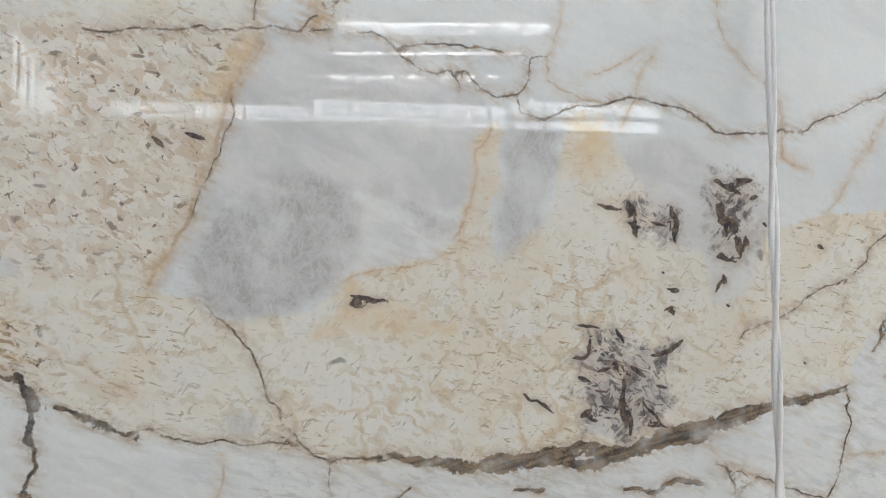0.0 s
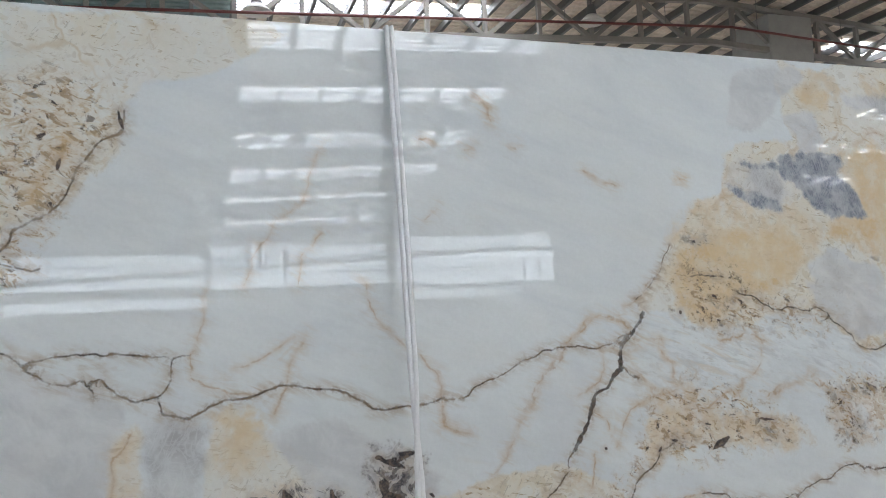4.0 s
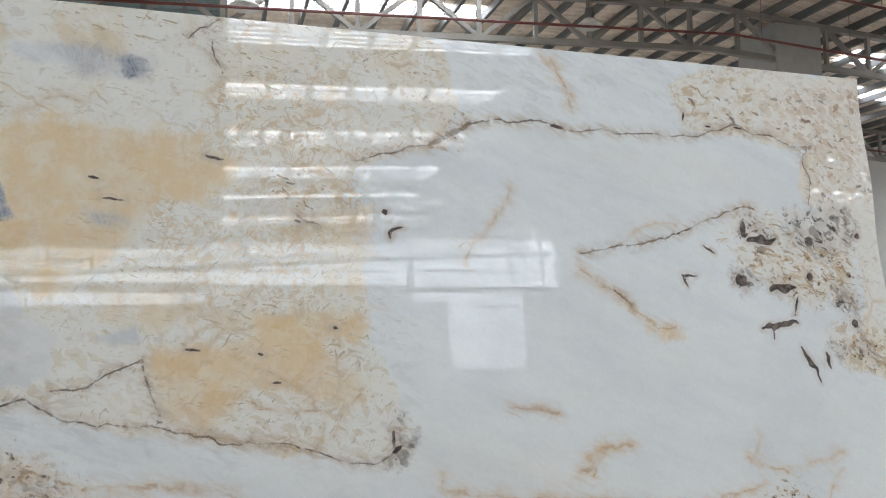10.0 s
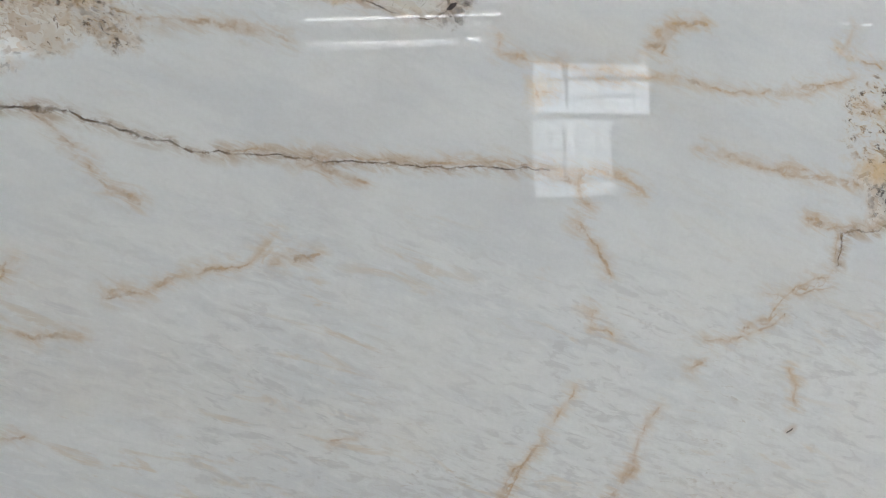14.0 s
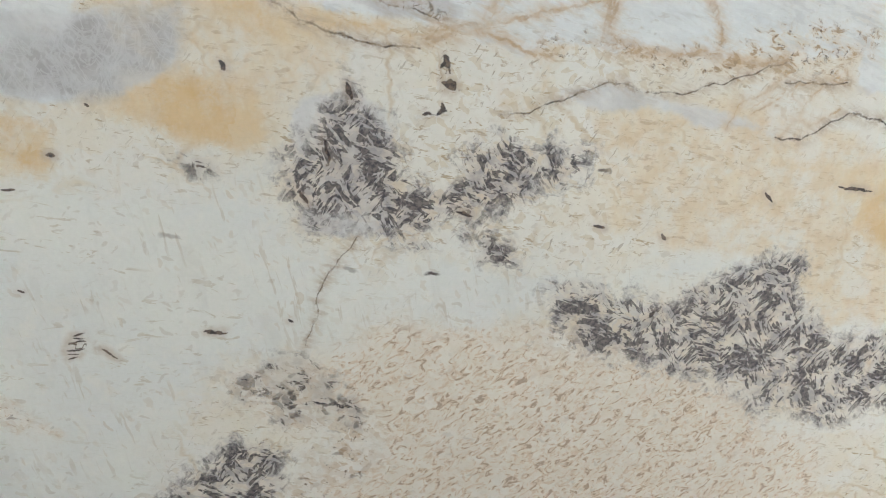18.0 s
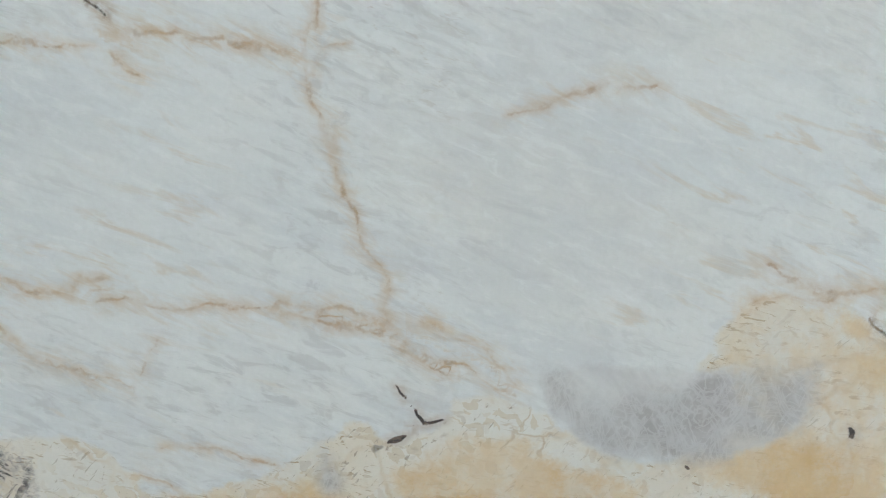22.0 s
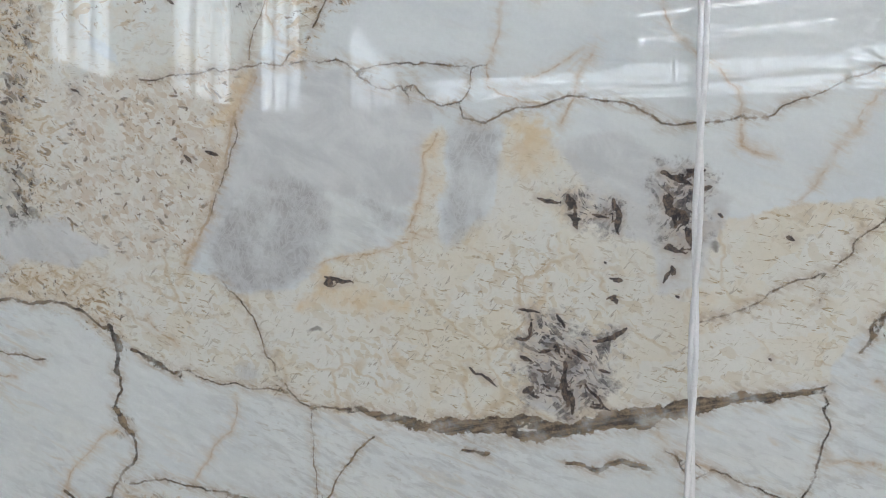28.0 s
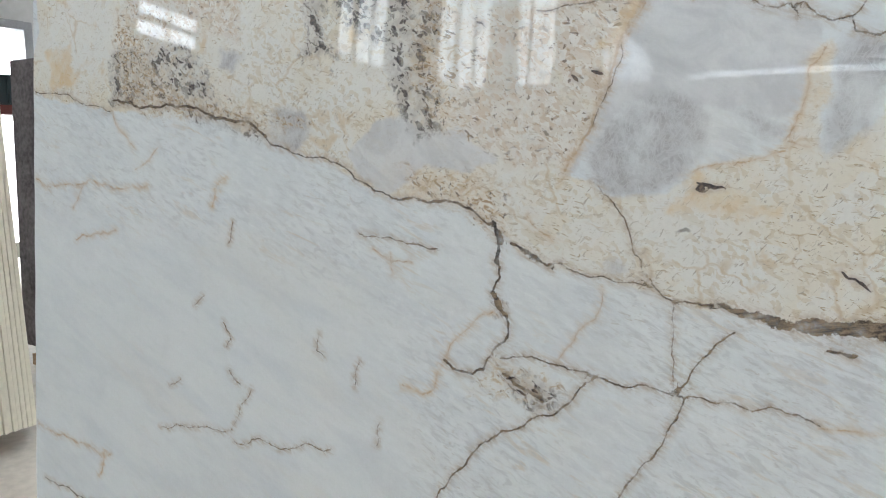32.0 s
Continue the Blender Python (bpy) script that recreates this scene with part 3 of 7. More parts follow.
zone("dark", 1, 1116, -753, 1151, -745, 1227, -772, 1275, -763, 1386, -737, 1393, -786, 1420, -830, 1495, -835, 1545, -893, 1529, -934, 1436, -940, 1352, -910, 1291, -864, 1209, -830, 1161, -819, 1127, -785)
zone("grain", 1, 1544, 311, 1608, 313, 1593, 259, 1541, 278)
zone("grain", 1, 1597, 225, 1644, 212, 1630, 172, 1594, 199)
zone("grain", 1, 641, 67, 675, 74, 678, 31, 644, 28)
zone("grain", 1, 529, 53, 554, 54, 559, 46, 533, 46)
zone("grain", 1, 321, -76, 344, -74, 339, -93, 320, -92)
zone("dark", 1, -29, -82, 9, -81, 36, -102, 62, -95, 41, -134, 47, -167, 15, -180, -29, -160, -34, -115)
zone("dark", 1, 92, 59, 137, 53, 132, 6, 128, -14, 102, -4)
zone("dark", 1, 4, 39, 25, 33, 61, 22, 62, 1, 30, 6)
zone("grain", 1, -660, 263, -585, 258, -573, 220, -604, 184, -632, 97, -670, 104)
zone("fleck", 1, -478, -288, -413, -286, -381, -310, -418, -353, -468, -332, -519, -333)
zone("fleck", 1, -609, -38, -535, -50, -478, -55, -487, -100, -537, -82, -604, -77)
zone("pale", 1, 935, -432, 1013, -447, 1041, -491, 990, -492, 952, -479)
zone("fleck", 1, -674, 461, -509, 467, -470, 351, -427, 280, -432, 222, -485, 214, -642, 244)
zone("fleck", 1, -585, 169, -532, 145, -548, 49, -496, -25, -556, -4, -593, 71)
zone("crumb", 1, 434, 226, 477, 233, 521, 224, 561, 200, 612, 177, 667, 164, 643, 144, 579, 153, 518, 151, 475, 158, 442, 184)
zone("crumb", 1, 395, 84, 450, 107, 516, 92, 555, 69, 543, 22, 475, 19, 412, 27)
zone("crumb", 1, 639, 82, 684, 94, 754, 89, 799, 58, 785, 33, 728, 64, 676, 58, 668, 18, 647, 26)
zone("crumb", 1, 401, 83, 427, 89, 450, 51, 427, 34, 382, 12, 354, -24, 312, -47, 307, -38, 355, 8, 382, 39)
zone("crumb", 1, 515, 58, 550, 52, 584, 47, 585, 21, 533, 31)
zone("crumb", 1, -521, -50, -485, -56, -474, -118, -502, -119, -544, -82)
zone("crumb", 1, -633, -45, -572, -44, -486, -81, -516, -94, -588, -70)
zone("crumb", 1, -638, -38, -565, -42, -479, -68, -487, -91, -564, -81)
zone("crumb", 1, -1276, 244, -1175, 124, -1065, 75, -891, 39, -801, 31, -926, 21, -1092, 47, -1265, 76)
zone("crumb", 1, 1482, 260, 1627, 268, 1647, 228, 1569, 201, 1523, 215)
zone("crumb", 1, 1596, 162, 1669, 167, 1662, 121, 1608, 136)
zone("crumb", 1, 311, -72, 329, -68, 351, -76, 347, -94, 321, -98)
zone("crumb", 1, -266, 175, -237, 238, -212, 279, -170, 289, -201, 237, -232, 208, -251, 170)
zone("crumb", 1, -639, 261, -570, 249, -563, 172, -589, 102, -548, 18, -590, 17, -633, 103, -614, 174)
zone("crumb", 1, 1368, -510, 1435, -525, 1396, -554, 1319, -554, 1208, -539, 1104, -526, 1114, -515, 1262, -528)
zone("tan", 1, 1154, -571, 1264, -576, 1370, -602, 1480, -647, 1610, -673, 1644, -865, 1534, -807, 1461, -770, 1396, -787, 1354, -730, 1268, -719, 1185, -696, 1164, -631)
zone("tan", 1, 762, -452, 834, -461, 908, -488, 950, -514, 923, -541, 876, -585, 803, -588, 741, -553)

# veins and crystals: layer, half width, darkness or goldness, course in millimetres
vein("dark", 1.0, .6, -1532, 104, -1361, 70, -1293, 59)
vein("dark", 2.99, .5, -1284, 77, -1086, 63, -952, 35, -902, 12)
vein("dark", 1.33, .8, -902, 10, -842, -16, -763, -28, -710, -56, -659, -75)
vein("dark", 1.99, .5, -659, -75, -574, -80, -538, -85, -512, -99, -486, -112, -477, -130)
vein("dark", 1.99, .8, -465, -131, -436, -142, -420, -152)
vein("dark", 1.0, .5, -420, -152, -374, -160, -331, -165, -296, -167, -255, -183)
vein("dark", 1.99, .6, -484, -149, -479, -175, -489, -191, -481, -216, -464, -233, -467, -256, -491, -286, -498, -302, -515, -311, -537, -309, -559, -298)
vein("dark", 4.65, .2, -489, -198, -477, -216, -468, -226)
vein("gold", 1.33, .4, -559, -298, -548, -275, -514, -239, -489, -223)
vein("gold", 1.66, .5, -559, -298, -573, -318, -572, -342, -595, -352, -627, -345)
vein("dark", 1.33, .6, -474, -283, -414, -278, -353, -283, -317, -292, -282, -287, -256, -293, -236, -293)
vein("dark", 1.0, .3, -236, -293, -201, -295, -162, -296, -123, -293, -95, -300)
vein("gold", 1.0, .5, -95, -304, -34, -297)
vein("dark", 1.66, .4, -345, -289, -373, -323, -410, -348, -429, -359, -477, -391, -515, -427, -540, -456, -566, -503)
vein("dark", 1.33, .4, -236, -295, -247, -327, -258, -357, -283, -390, -309, -438)
vein("gold", 1.0, .2, -341, -176, -356, -220, -377, -251, -391, -271)
vein("dark", 0.66, .2, -255, -184, -253, -241, -249, -290)
vein("dark", 1.33, .2, -185, -212, -208, -234, -231, -271, -246, -291)
vein("dark", 1.33, .8, -1506, -686, -1428, -688, -1301, -689)
vein("gold", 1.66, .2, -1529, -577, -1446, -582, -1354, -588, -1292, -592)
vein("gold", 1.99, .4, -1309, -590, -1327, -639)
vein("dark", 3.32, .3, -469, -302, -435, -319, -411, -329)
vein("mark", 1.66, 1, -464, -309, -452, -305)
vein("mark", 1.66, 1, -447, -321, -435, -326)
vein("mark", 1.66, 1, -428, -317, -419, -320)
vein("gold", 1.66, .2, -1529, -72, -1370, -76, -1284, -84, -1188, -76)
vein("gold", 1.33, .2, -1397, -186, -1318, -170, -1276, -160)
vein("dark", 0.66, .3, -1146, -508, -1065, -493, -981, -485)
vein("dark", 0.66, .3, -968, -479, -949, -435, -924, -402)
vein("dark", 1.0, .3, -961, -497, -853, -487, -755, -468)
vein("dark", 1.66, .3, -976, -377, -950, -397)
vein("dark", 1.0, .2, -1040, -260, -1060, -276)
vein("dark", 1.0, .2, -972, -130, -980, -164)
vein("dark", 0.66, .3, -783, -290, -788, -317, -774, -325)
vein("dark", 0.66, .3, -704, -322, -712, -362)
vein("dark", 0.66, .3, -671, -444, -665, -408)
vein("dark", 0.66, .2, -1095, -413, -1124, -428)
vein("dark", 1.0, .3, -991, -298, -971, -324, -984, -340)
vein("dark", 1.33, .4, -627, -142, -589, -147, -576, -145)
vein("dark", 0.66, .3, -712, -133, -667, -135, -627, -142)
vein("gold", 1.0, .1, -686, -152, -655, -168, -617, -167)
vein("gold", 1.0, .1, -656, -158, -650, -186)
vein("gold", 1.99, .5, -989, -59, -1015, -76, -1021, -105)
vein("gold", 1.0, .2, -1370, -76, -1406, -126)
vein("gold", 1.0, .2, -1284, 56, -1220, -11)
vein("gold", 0.66, .3, -1158, -6, -1220, -46)
vein("dark", 0.99, .5, -444, 164, -400, 166, -354, 171, -303, 175, -283, 171, -271, 169, -259, 173, -219, 176, -207, 169, -199, 162, -186, 164, -158, 169, -127, 167, -95, 162, -65, 161)
vein("dark", 0.99, .4, -199, 161, -183, 147, -163, 142, -139, 145, -126, 131, -110, 124, -92, 127, -84, 138, -81, 158)
vein("dark", 0.99, .6, -150, 142, -143, 128)
vein("dark", 1.24, .5, -92, 122, -89, 112, -68, 105, -51, 115, -35, 120, -7, 123, 18, 129, 49, 123, 72, 117, 98, 100, 142, 101, 169, 107)
vein("gold", 0.99, .2, -60, 175, -65, 143, -51, 134, -35, 126, -7, 123)
vein("gold", 1.24, .2, 38, 174, 27, 157, 18, 131, 4, 104)
vein("gold", 0.5, .2, 38, 174, 4, 159, -30, 147)
vein("gold", 0.99, .1, -18, 222, -7, 253, 11, 279, 37, 300, 46, 323, 61, 359)
vein("gold", 0.99, .2, 33, 222, 36, 250, 54, 270)
vein("gold", 0.74, .1, -52, 218, -60, 175)
vein("gold", 0.99, .1, 92, 225, 103, 193, 126, 166, 147, 148, 166, 108)
vein("gold", 3.22, .3, -307, 160, -324, 135, -337, 110, -345, 77, -357, 49, -364, 19, -380, -10, -396, -36)
vein("dark", 0.74, .3, -333, 115, -340, 77, -354, 45, -363, 19)
vein("dark", 1.24, .3, -119, 387, -119, 365, -141, 355, -156, 334, -164, 312, -182, 289, -207, 277, -222, 250, -236, 223, -243, 207)
vein("gold", 3.47, .7, -168, 360, -178, 332, -193, 304)
vein("gold", 2.48, .8, -267, 176, -265, 189, -259, 184)
vein("dark", 0.99, .3, -264, 186, -278, 171)
vein("mark", 2.07, 1, -488, 350, -474, 345, -464, 343)
vein("mark", 1.55, 1, -171, 340, -173, 329)
vein("mark", 1.29, 1, -124, 386, -119, 366)
vein("mark", 1.55, 1, -365, 473, -357, 468)
vein("mark", 1.81, 1, -334, 279, -327, 269)
vein("mark", 1.55, 1, -331, 254, -316, 252)
vein("mark", 1.55, 1, -406, 245, -399, 240)
vein("mark", 1.29, 1, -412, 449, -404, 443)
vein("mark", 1.29, 1, -461, 414, -453, 409)
vein("dark", 1.03, .2, -219, 248, -186, 242)
vein("dark", 0.77, .1, -314, 181, -308, 210, -294, 239)
vein("gold", 1.03, .3, -294, 239, -286, 209, -276, 194)
vein("gold", 0.82, .3, -115, 96, -129, 79, -132, 46, -139, 18, -148, 1, -124, -5)
vein("gold", 0.82, .5, -245, -37, -220, -25, -165, -16, -148, -10)
vein("dark", 1.09, .3, -358, -47, -329, -77, -310, -107, -304, -131, -289, -155, -267, -178)
vein("dark", [0.82, 1.64, 3.82, 6.55, 7.1, 5.46, 6.0, 7.1, 3.27, 2.18, 1.64, 0.82], .3, -258, -182, -198, -181, -162, -191, -126, -195, -86, -194, -12, -190, 26, -184, 73, -173, 124, -157, 188, -149, 212, -145, 244, -137)
vein("dark", 0.82, .8, -258, -182, -198, -182, -162, -190, -115, -190, -68, -190, -12, -196, 31, -190, 73, -177, 124, -160)
vein("dark", 2.46, .4, -92, -219, -66, -221)
vein("dark", 3.27, .2, 12, -225, 42, -231, 63, -219, 89, -225)
vein("mark", 1.91, 1, -236, -46, -205, -52)
vein("mark", 1.36, 1, -238, -53, -227, -56)
vein("mark", 1.09, 1, -18, 33, 1, 29)
vein("mark", 2.73, 1, 12, 36, 14, 23)
vein("mark", 1.64, 1, 17, 12, 20, 4)
vein("mark", 2.18, 1, 54, 33, 56, 17, 59, -2)
vein("mark", 1.36, 1, 35, 17, 49, 14)
vein("mark", 2.18, 1, 97, 56, 124, 45)
vein("mark", 1.09, 1, 119, 58, 132, 59)
vein("mark", 3.27, 1, 100, 33, 110, 6)
vein("mark", 2.73, 1, 110, 22, 122, 12)
vein("mark", 1.64, 1, 130, 6, 132, -4)
vein("mark", 1.64, 1, 137, 43, 141, 40)
vein("mark", 1.36, 1, 147, 17, 152, 14)
vein("mark", 1.36, 1, 100, -15, 120, -20)
vein("mark", 1.36, 1, 51, -44, 59, -47)
vein("mark", 1.09, 1, 49, -63, 59, -58)
vein("mark", 1.91, 1, 105, -36, 100, -46)
vein("mark", 2.18, 1, 120, 6, 125, -14)
vein("mark", 1.36, 1, 112, -59, 115, -61)
vein("mark", 1.36, 1, 46, -28, 49, -31)
vein("mark", 1.36, 1, -37, -75, -15, -78)
vein("mark", 1.91, 1, 1, -78, 9, -92)
vein("mark", 1.64, 1, -23, -87, -26, -104)
vein("mark", 1.36, 1, -40, -104, -26, -106)
vein("mark", 1.91, 1, 36, -104, 57, -101, 67, -90)
vein("mark", 1.64, 1, 1, -108, 4, -117)
vein("mark", 1.91, 1, -34, -121, -23, -126)
vein("mark", 1.64, 1, -15, -117, -4, -114)
vein("mark", 2.18, 1, 15, -113, 31, -124)
vein("mark", 2.73, 1, 9, -125, 9, -169)
vein("mark", 2.18, 1, -32, -157, -21, -151)
vein("mark", 1.64, 1, -23, -160, -15, -162)
vein("mark", 2.18, 1, 17, -152, 16, -177)
vein("mark", 1.36, 1, -12, -148, -4, -153)
vein("mark", 1.36, 1, 28, -146, 47, -167)
vein("mark", 1.09, 1, -18, -134, -7, -136)
vein("mark", 1.36, 1, 41, -132, 52, -134)
vein("mark", 1.36, 1, 34, -168, 52, -171)
vein("mark", 1.36, 1, -85, -134, -77, -142)
vein("mark", 1.36, 1, -74, -139, -57, -153)
vein("mark", 1.64, 1, 205, -3, 212, -6)
vein("mark", 1.64, 1, -393, 82, -384, 73)
vein("mark", 1.91, 1, -367, 86, -353, 81)
vein("mark", 1.36, 1, -529, 158, -518, 153)
vein("mark", 1.09, 1, 193, -115, 196, -116)
vein("dark", 0.7, .7, 370, 122, 385, 107)
vein("dark", 0.93, .6, 316, 57, 304, 44, 296, 35, 297, 23, 285, 12, 270, 1, 255, -23, 243, -34, 226, -41, 192, -53, 161, -74, 125, -91)
vein("dark", 0.47, .3, 243, -37, 235, -60)
vein("gold", 1.4, .6, 308, 18, 304, 9, 294, 12)
vein("gold", 1.17, .1, 302, 140, 283, 123, 264, 102, 244, 71, 229, 43, 214, 27)
vein("gold", 1.17, .1, 164, 91, 173, 75, 192, 68)
vein("dark", 0.93, .6, 427, 40, 405, 30, 391, 14, 371, 1, 364, -15, 345, -29)
vein("dark", 2.1, .5, 345, -29, 321, -43, 302, -57, 287, -71, 275, -99)
vein("dark", 0.93, .6, 292, -92, 315, -100, 344, -112, 365, -118)
vein("dark", 1.4, .5, 366, -29, 386, -37)
vein("dark", 1.17, .8, 379, -57, 377, -72, 379, -86, 372, -98)
vein("gold", 2.1, .7, 393, -25, 386, -44)
vein("gold", 1.63, .7, 372, -98, 395, -112, 423, -122)
vein("gold", 0.93, .4, 404, -129, 441, -131)
vein("dark", 2.1, .3, 441, -131, 469, -138)
vein("dark", 0.7, .3, 469, -139, 492, -144, 537, -147, 582, -147, 626, -148)
vein("dark", 0.51, .3, 496, -144, 543, -145, 574, -145, 617, -149, 638, -152)
vein("gold", 0.68, .3, 638, -152, 661, -145, 678, -149, 694, -144)
vein("gold", 0.68, .3, 688, -149, 672, -168, 667, -173)
vein("gold", 1.02, .6, 658, -173, 669, -176, 676, -188, 677, -200)
vein("gold", 0.68, .4, 677, -201, 694, -205, 714, -209, 742, -210)
vein("gold", 0.51, .2, 602, -209, 626, -211, 653, -205)
vein("dark", 1.17, .8, 237, -138, 244, -153, 239, -158, 245, -178, 239, -198, 234, -224, 224, -242, 218, -249, 220, -280)
vein("gold", 1.17, .5, 97, -192, 124, -215, 144, -222)
vein("dark", 0.93, .6, 144, -222, 169, -232, 194, -242, 219, -247)
vein("dark", 1.17, .6, 114, -212, 123, -230, 127, -256, 128, -282)
vein("dark", 0.7, .3, 104, -207, 114, -212, 129, -215, 141, -225, 128, -235)
vein("gold", 0.7, .3, 396, -25, 427, -19, 450, -18)
vein("dark", 0.93, .7, 450, -19, 481, -22, 508, -31, 535, -39, 552, -40, 574, -33)
vein("dark", 0.82, .6, 576, -38, 592, -27, 624, -23, 636, -16, 651, -10, 679, -16, 695, -20, 718, -22, 745, -23)
vein("dark", [1.8, 1.55, 1.03, 1.03, 1.29, 1.55, 1.03, 1.03], .6, 676, -17, 694, -18, 711, -19, 747, -23, 774, -33, 801, -44, 833, -52, 876, -60)
vein("dark", 0.77, .4, 876, -60, 915, -60, 945, -63, 965, -67, 990, -68, 1016, -68, 1048, -72, 1096, -73, 1134, -75, 1162, -78)
vein("gold", 1.8, .6, 1162, -78, 1201, -82, 1236, -87, 1256, -103)
vein("mark", 2.1, 1, 472, 26, 483, 31, 494, 36)
vein("mark", 1.4, 1, 339, 41, 341, 39)
vein("mark", 1.63, 1, 206, -4, 213, -7)
vein("mark", 0.93, 1, 193, -115, 196, -116)
vein("mark", 1.4, 1, 421, 40, 427, 39)
vein("mark", 1.4, 1, 403, 30, 407, 34)
vein("mark", 1.17, 1, 463, 54, 472, 52)
vein("mark", 1.4, 1, 537, 52, 550, 50)
vein("gold", 1.17, .2, 574, -37, 566, -64, 554, -99)
vein("gold", 2.8, .8, 353, -134, 345, -173, 342, -192)
vein("dark", 0.85, .7, 341, -192, 349, -203, 347, -218)
vein("dark", 0.51, .4, 334, -213, 347, -219)
vein("dark", 0.85, .7, 344, -225, 352, -237, 367, -251)
vein("gold", 1.18, .3, 367, -251, 377, -262, 406, -262, 434, -268, 461, -272, 489, -270)
vein("gold", 0.68, .3, 489, -270, 513, -270)
vein("gold", 0.85, .3, 494, -237, 491, -258, 487, -272, 486, -299, 494, -312, 499, -330, 505, -363)
vein("gold", 0.85, .2, 240, -208, 271, -208, 295, -209, 318, -211, 335, -216)
vein("gold", 0.68, .5, 352, -220, 387, -213, 431, -204)
vein("gold", 0.51, .4, 240, -259, 281, -260, 309, -264, 337, -267, 371, -272)
vein("gold", 0.68, .1, 282, -132, 305, -145, 331, -159)
vein("gold", 1.35, .7, 371, -280, 384, -287)
vein("gold", 0.85, .3, 550, -102, 556, -87, 573, -94, 579, -95)
vein("gold", 0.68, .3, 558, -84, 569, -57)
vein("gold", 0.51, .2, 490, -158, 510, -168, 522, -174)
vein("gold", 0.88, .2, 489, -273, 486, -300, 498, -320, 504, -348, 513, -373, 516, -392, 530, -410, 534, -422, 530, -443)
vein("gold", 1.05, .7, 277, -416, 302, -423, 324, -423, 334, -414)
vein("gold", 0.7, .3, 419, -435, 441, -436, 467, -440, 500, -447, 529, -453, 544, -461, 567, -472)
vein("gold", 0.7, .6, 471, -433, 500, -436, 533, -445)
vein("gold", 0.7, .5, 272, -449, 289, -464, 310, -476, 339, -484, 358, -491)
vein("gold", 1.05, .5, 567, -472, 593, -481, 616, -497)
vein("gold", 1.05, .8, 559, -445, 574, -451)
vein("gold", 0.7, .1, 609, -312, 643, -299, 698, -295)
vein("gold", 0.35, .1, 361, -493, 380, -456)
vein("gold", 0.7, .3, 373, -536, 400, -536, 430, -543, 453, -549)
vein("gold", 0.7, .3, 359, -556, 378, -562, 393, -573)
vein("mark", 2.06, 1, 530, -531, 543, -526)
vein("mark", 1.44, 1, 549, -507, 555, -519)
vein("mark", 1.03, 1, 555, -519, 570, -514)
vein("mark", 0.62, 1, 537, -489, 543, -501)
vein("mark", 1.44, 1, 733, -548, 736, -551)
vein("mark", 1.23, 1, 697, -588, 703, -590)
vein("mark", 1.03, 1, 657, -614, 664, -615)
vein("mark", 0.62, 1, 686, -750, 698, -748)
vein("mark", 0.62, 1, 682, -756, 697, -756)
vein("mark", 0.62, 1, 677, -764, 694, -764)
vein("mark", 0.62, 1, 678, -772, 687, -771)
vein("mark", 0.82, 1, 708, -765, 720, -776)
vein("mark", 1.23, 1, 873, -753, 878, -756)
vein("mark", 0.82, 1, 798, -759, 819, -759)
vein("mark", 1.03, 1, 651, -703, 656, -705)
vein("mark", 1.64, 1, 250, -823, 254, -835)
vein("mark", 1.23, 1, 843, -520, 847, -527)
vein("mark", 1.03, 1, 320, -814, 332, -817)
vein("mark", 0.82, 1, 478, -807, 490, -807)
vein("mark", 0.82, 1, 349, -786, 356, -783)
vein("mark", 0.95, 1, 661, -614, 668, -615)
vein("mark", 1.18, 1, 697, -589, 701, -590)
vein("mark", 1.42, 1, 799, -757, 807, -759)
vein("mark", 0.95, 1, 477, -805, 491, -806)
vein("dark", 0.73, .7, 1071, -577, 1128, -568, 1144, -560, 1170, -553, 1186, -556, 1208, -565, 1241, -568, 1280, -561, 1319, -548, 1339, -544)
vein("dark", 0.73, .5, 1340, -563, 1367, -563, 1403, -566)
vein("dark", 0.97, .8, 1337, -613, 1370, -613, 1388, -603, 1411, -594, 1437, -602, 1494, -610, 1520, -610, 1575, -627)
vein("gold", 0.73, .5, 1292, -567, 1303, -579, 1343, -555)
vein("gold", 0.73, .5, 1368, -579, 1406, -541)
vein("gold", 0.73, .5, 1310, -591, 1338, -577, 1355, -562)
vein("mark", 1.94, 1, 1024, -525, 1028, -535)
vein("mark", 1.94, 1, 1030, -545, 1035, -551)
vein("mark", 1.21, 1, 1021, -564, 1026, -572)
vein("mark", 1.21, 1, 1007, -572, 1012, -573)
vein("mark", 1.94, 1, 942, -543, 945, -557)
vein("mark", 1.45, 1, 920, -590, 922, -610)
vein("mark", 1.45, 1, 895, -633, 901, -645)
vein("mark", 1.21, 1, 1425, -668, 1450, -673)
vein("mark", 3.15, 1, 1495, -835, 1508, -827, 1509, -858)
vein("mark", 1.94, 1, 1516, -888, 1554, -902)
vein("mark", 1.94, 1, 1526, -857, 1562, -861)
vein("mark", 2.42, 1, 1224, -787, 1230, -782)
vein("mark", 1.21, 1, 1166, -687, 1174, -690)
vein("mark", 1.21, 1, 841, -520, 845, -525)
vein("mark", 1.21, 1, 798, -758, 817, -761)
vein("dark", 0.48, .5, 941, -679, 918, -707, 899, -738, 886, -783)
vein("dark", 0.73, .6, 1560, -699, 1547, -755, 1526, -799, 1503, -836)
vein("gold", 1.22, .5, 1184, -284, 1163, -316)
vein("gold", 1.71, .4, 1154, -333, 1127, -362, 1113, -387, 1105, -407, 1092, -442, 1083, -468, 1059, -495)
vein("gold", 1.22, .3, 1108, -422, 1091, -447)
vein("gold", 1.22, .1, 1270, -311, 1254, -336, 1241, -367)
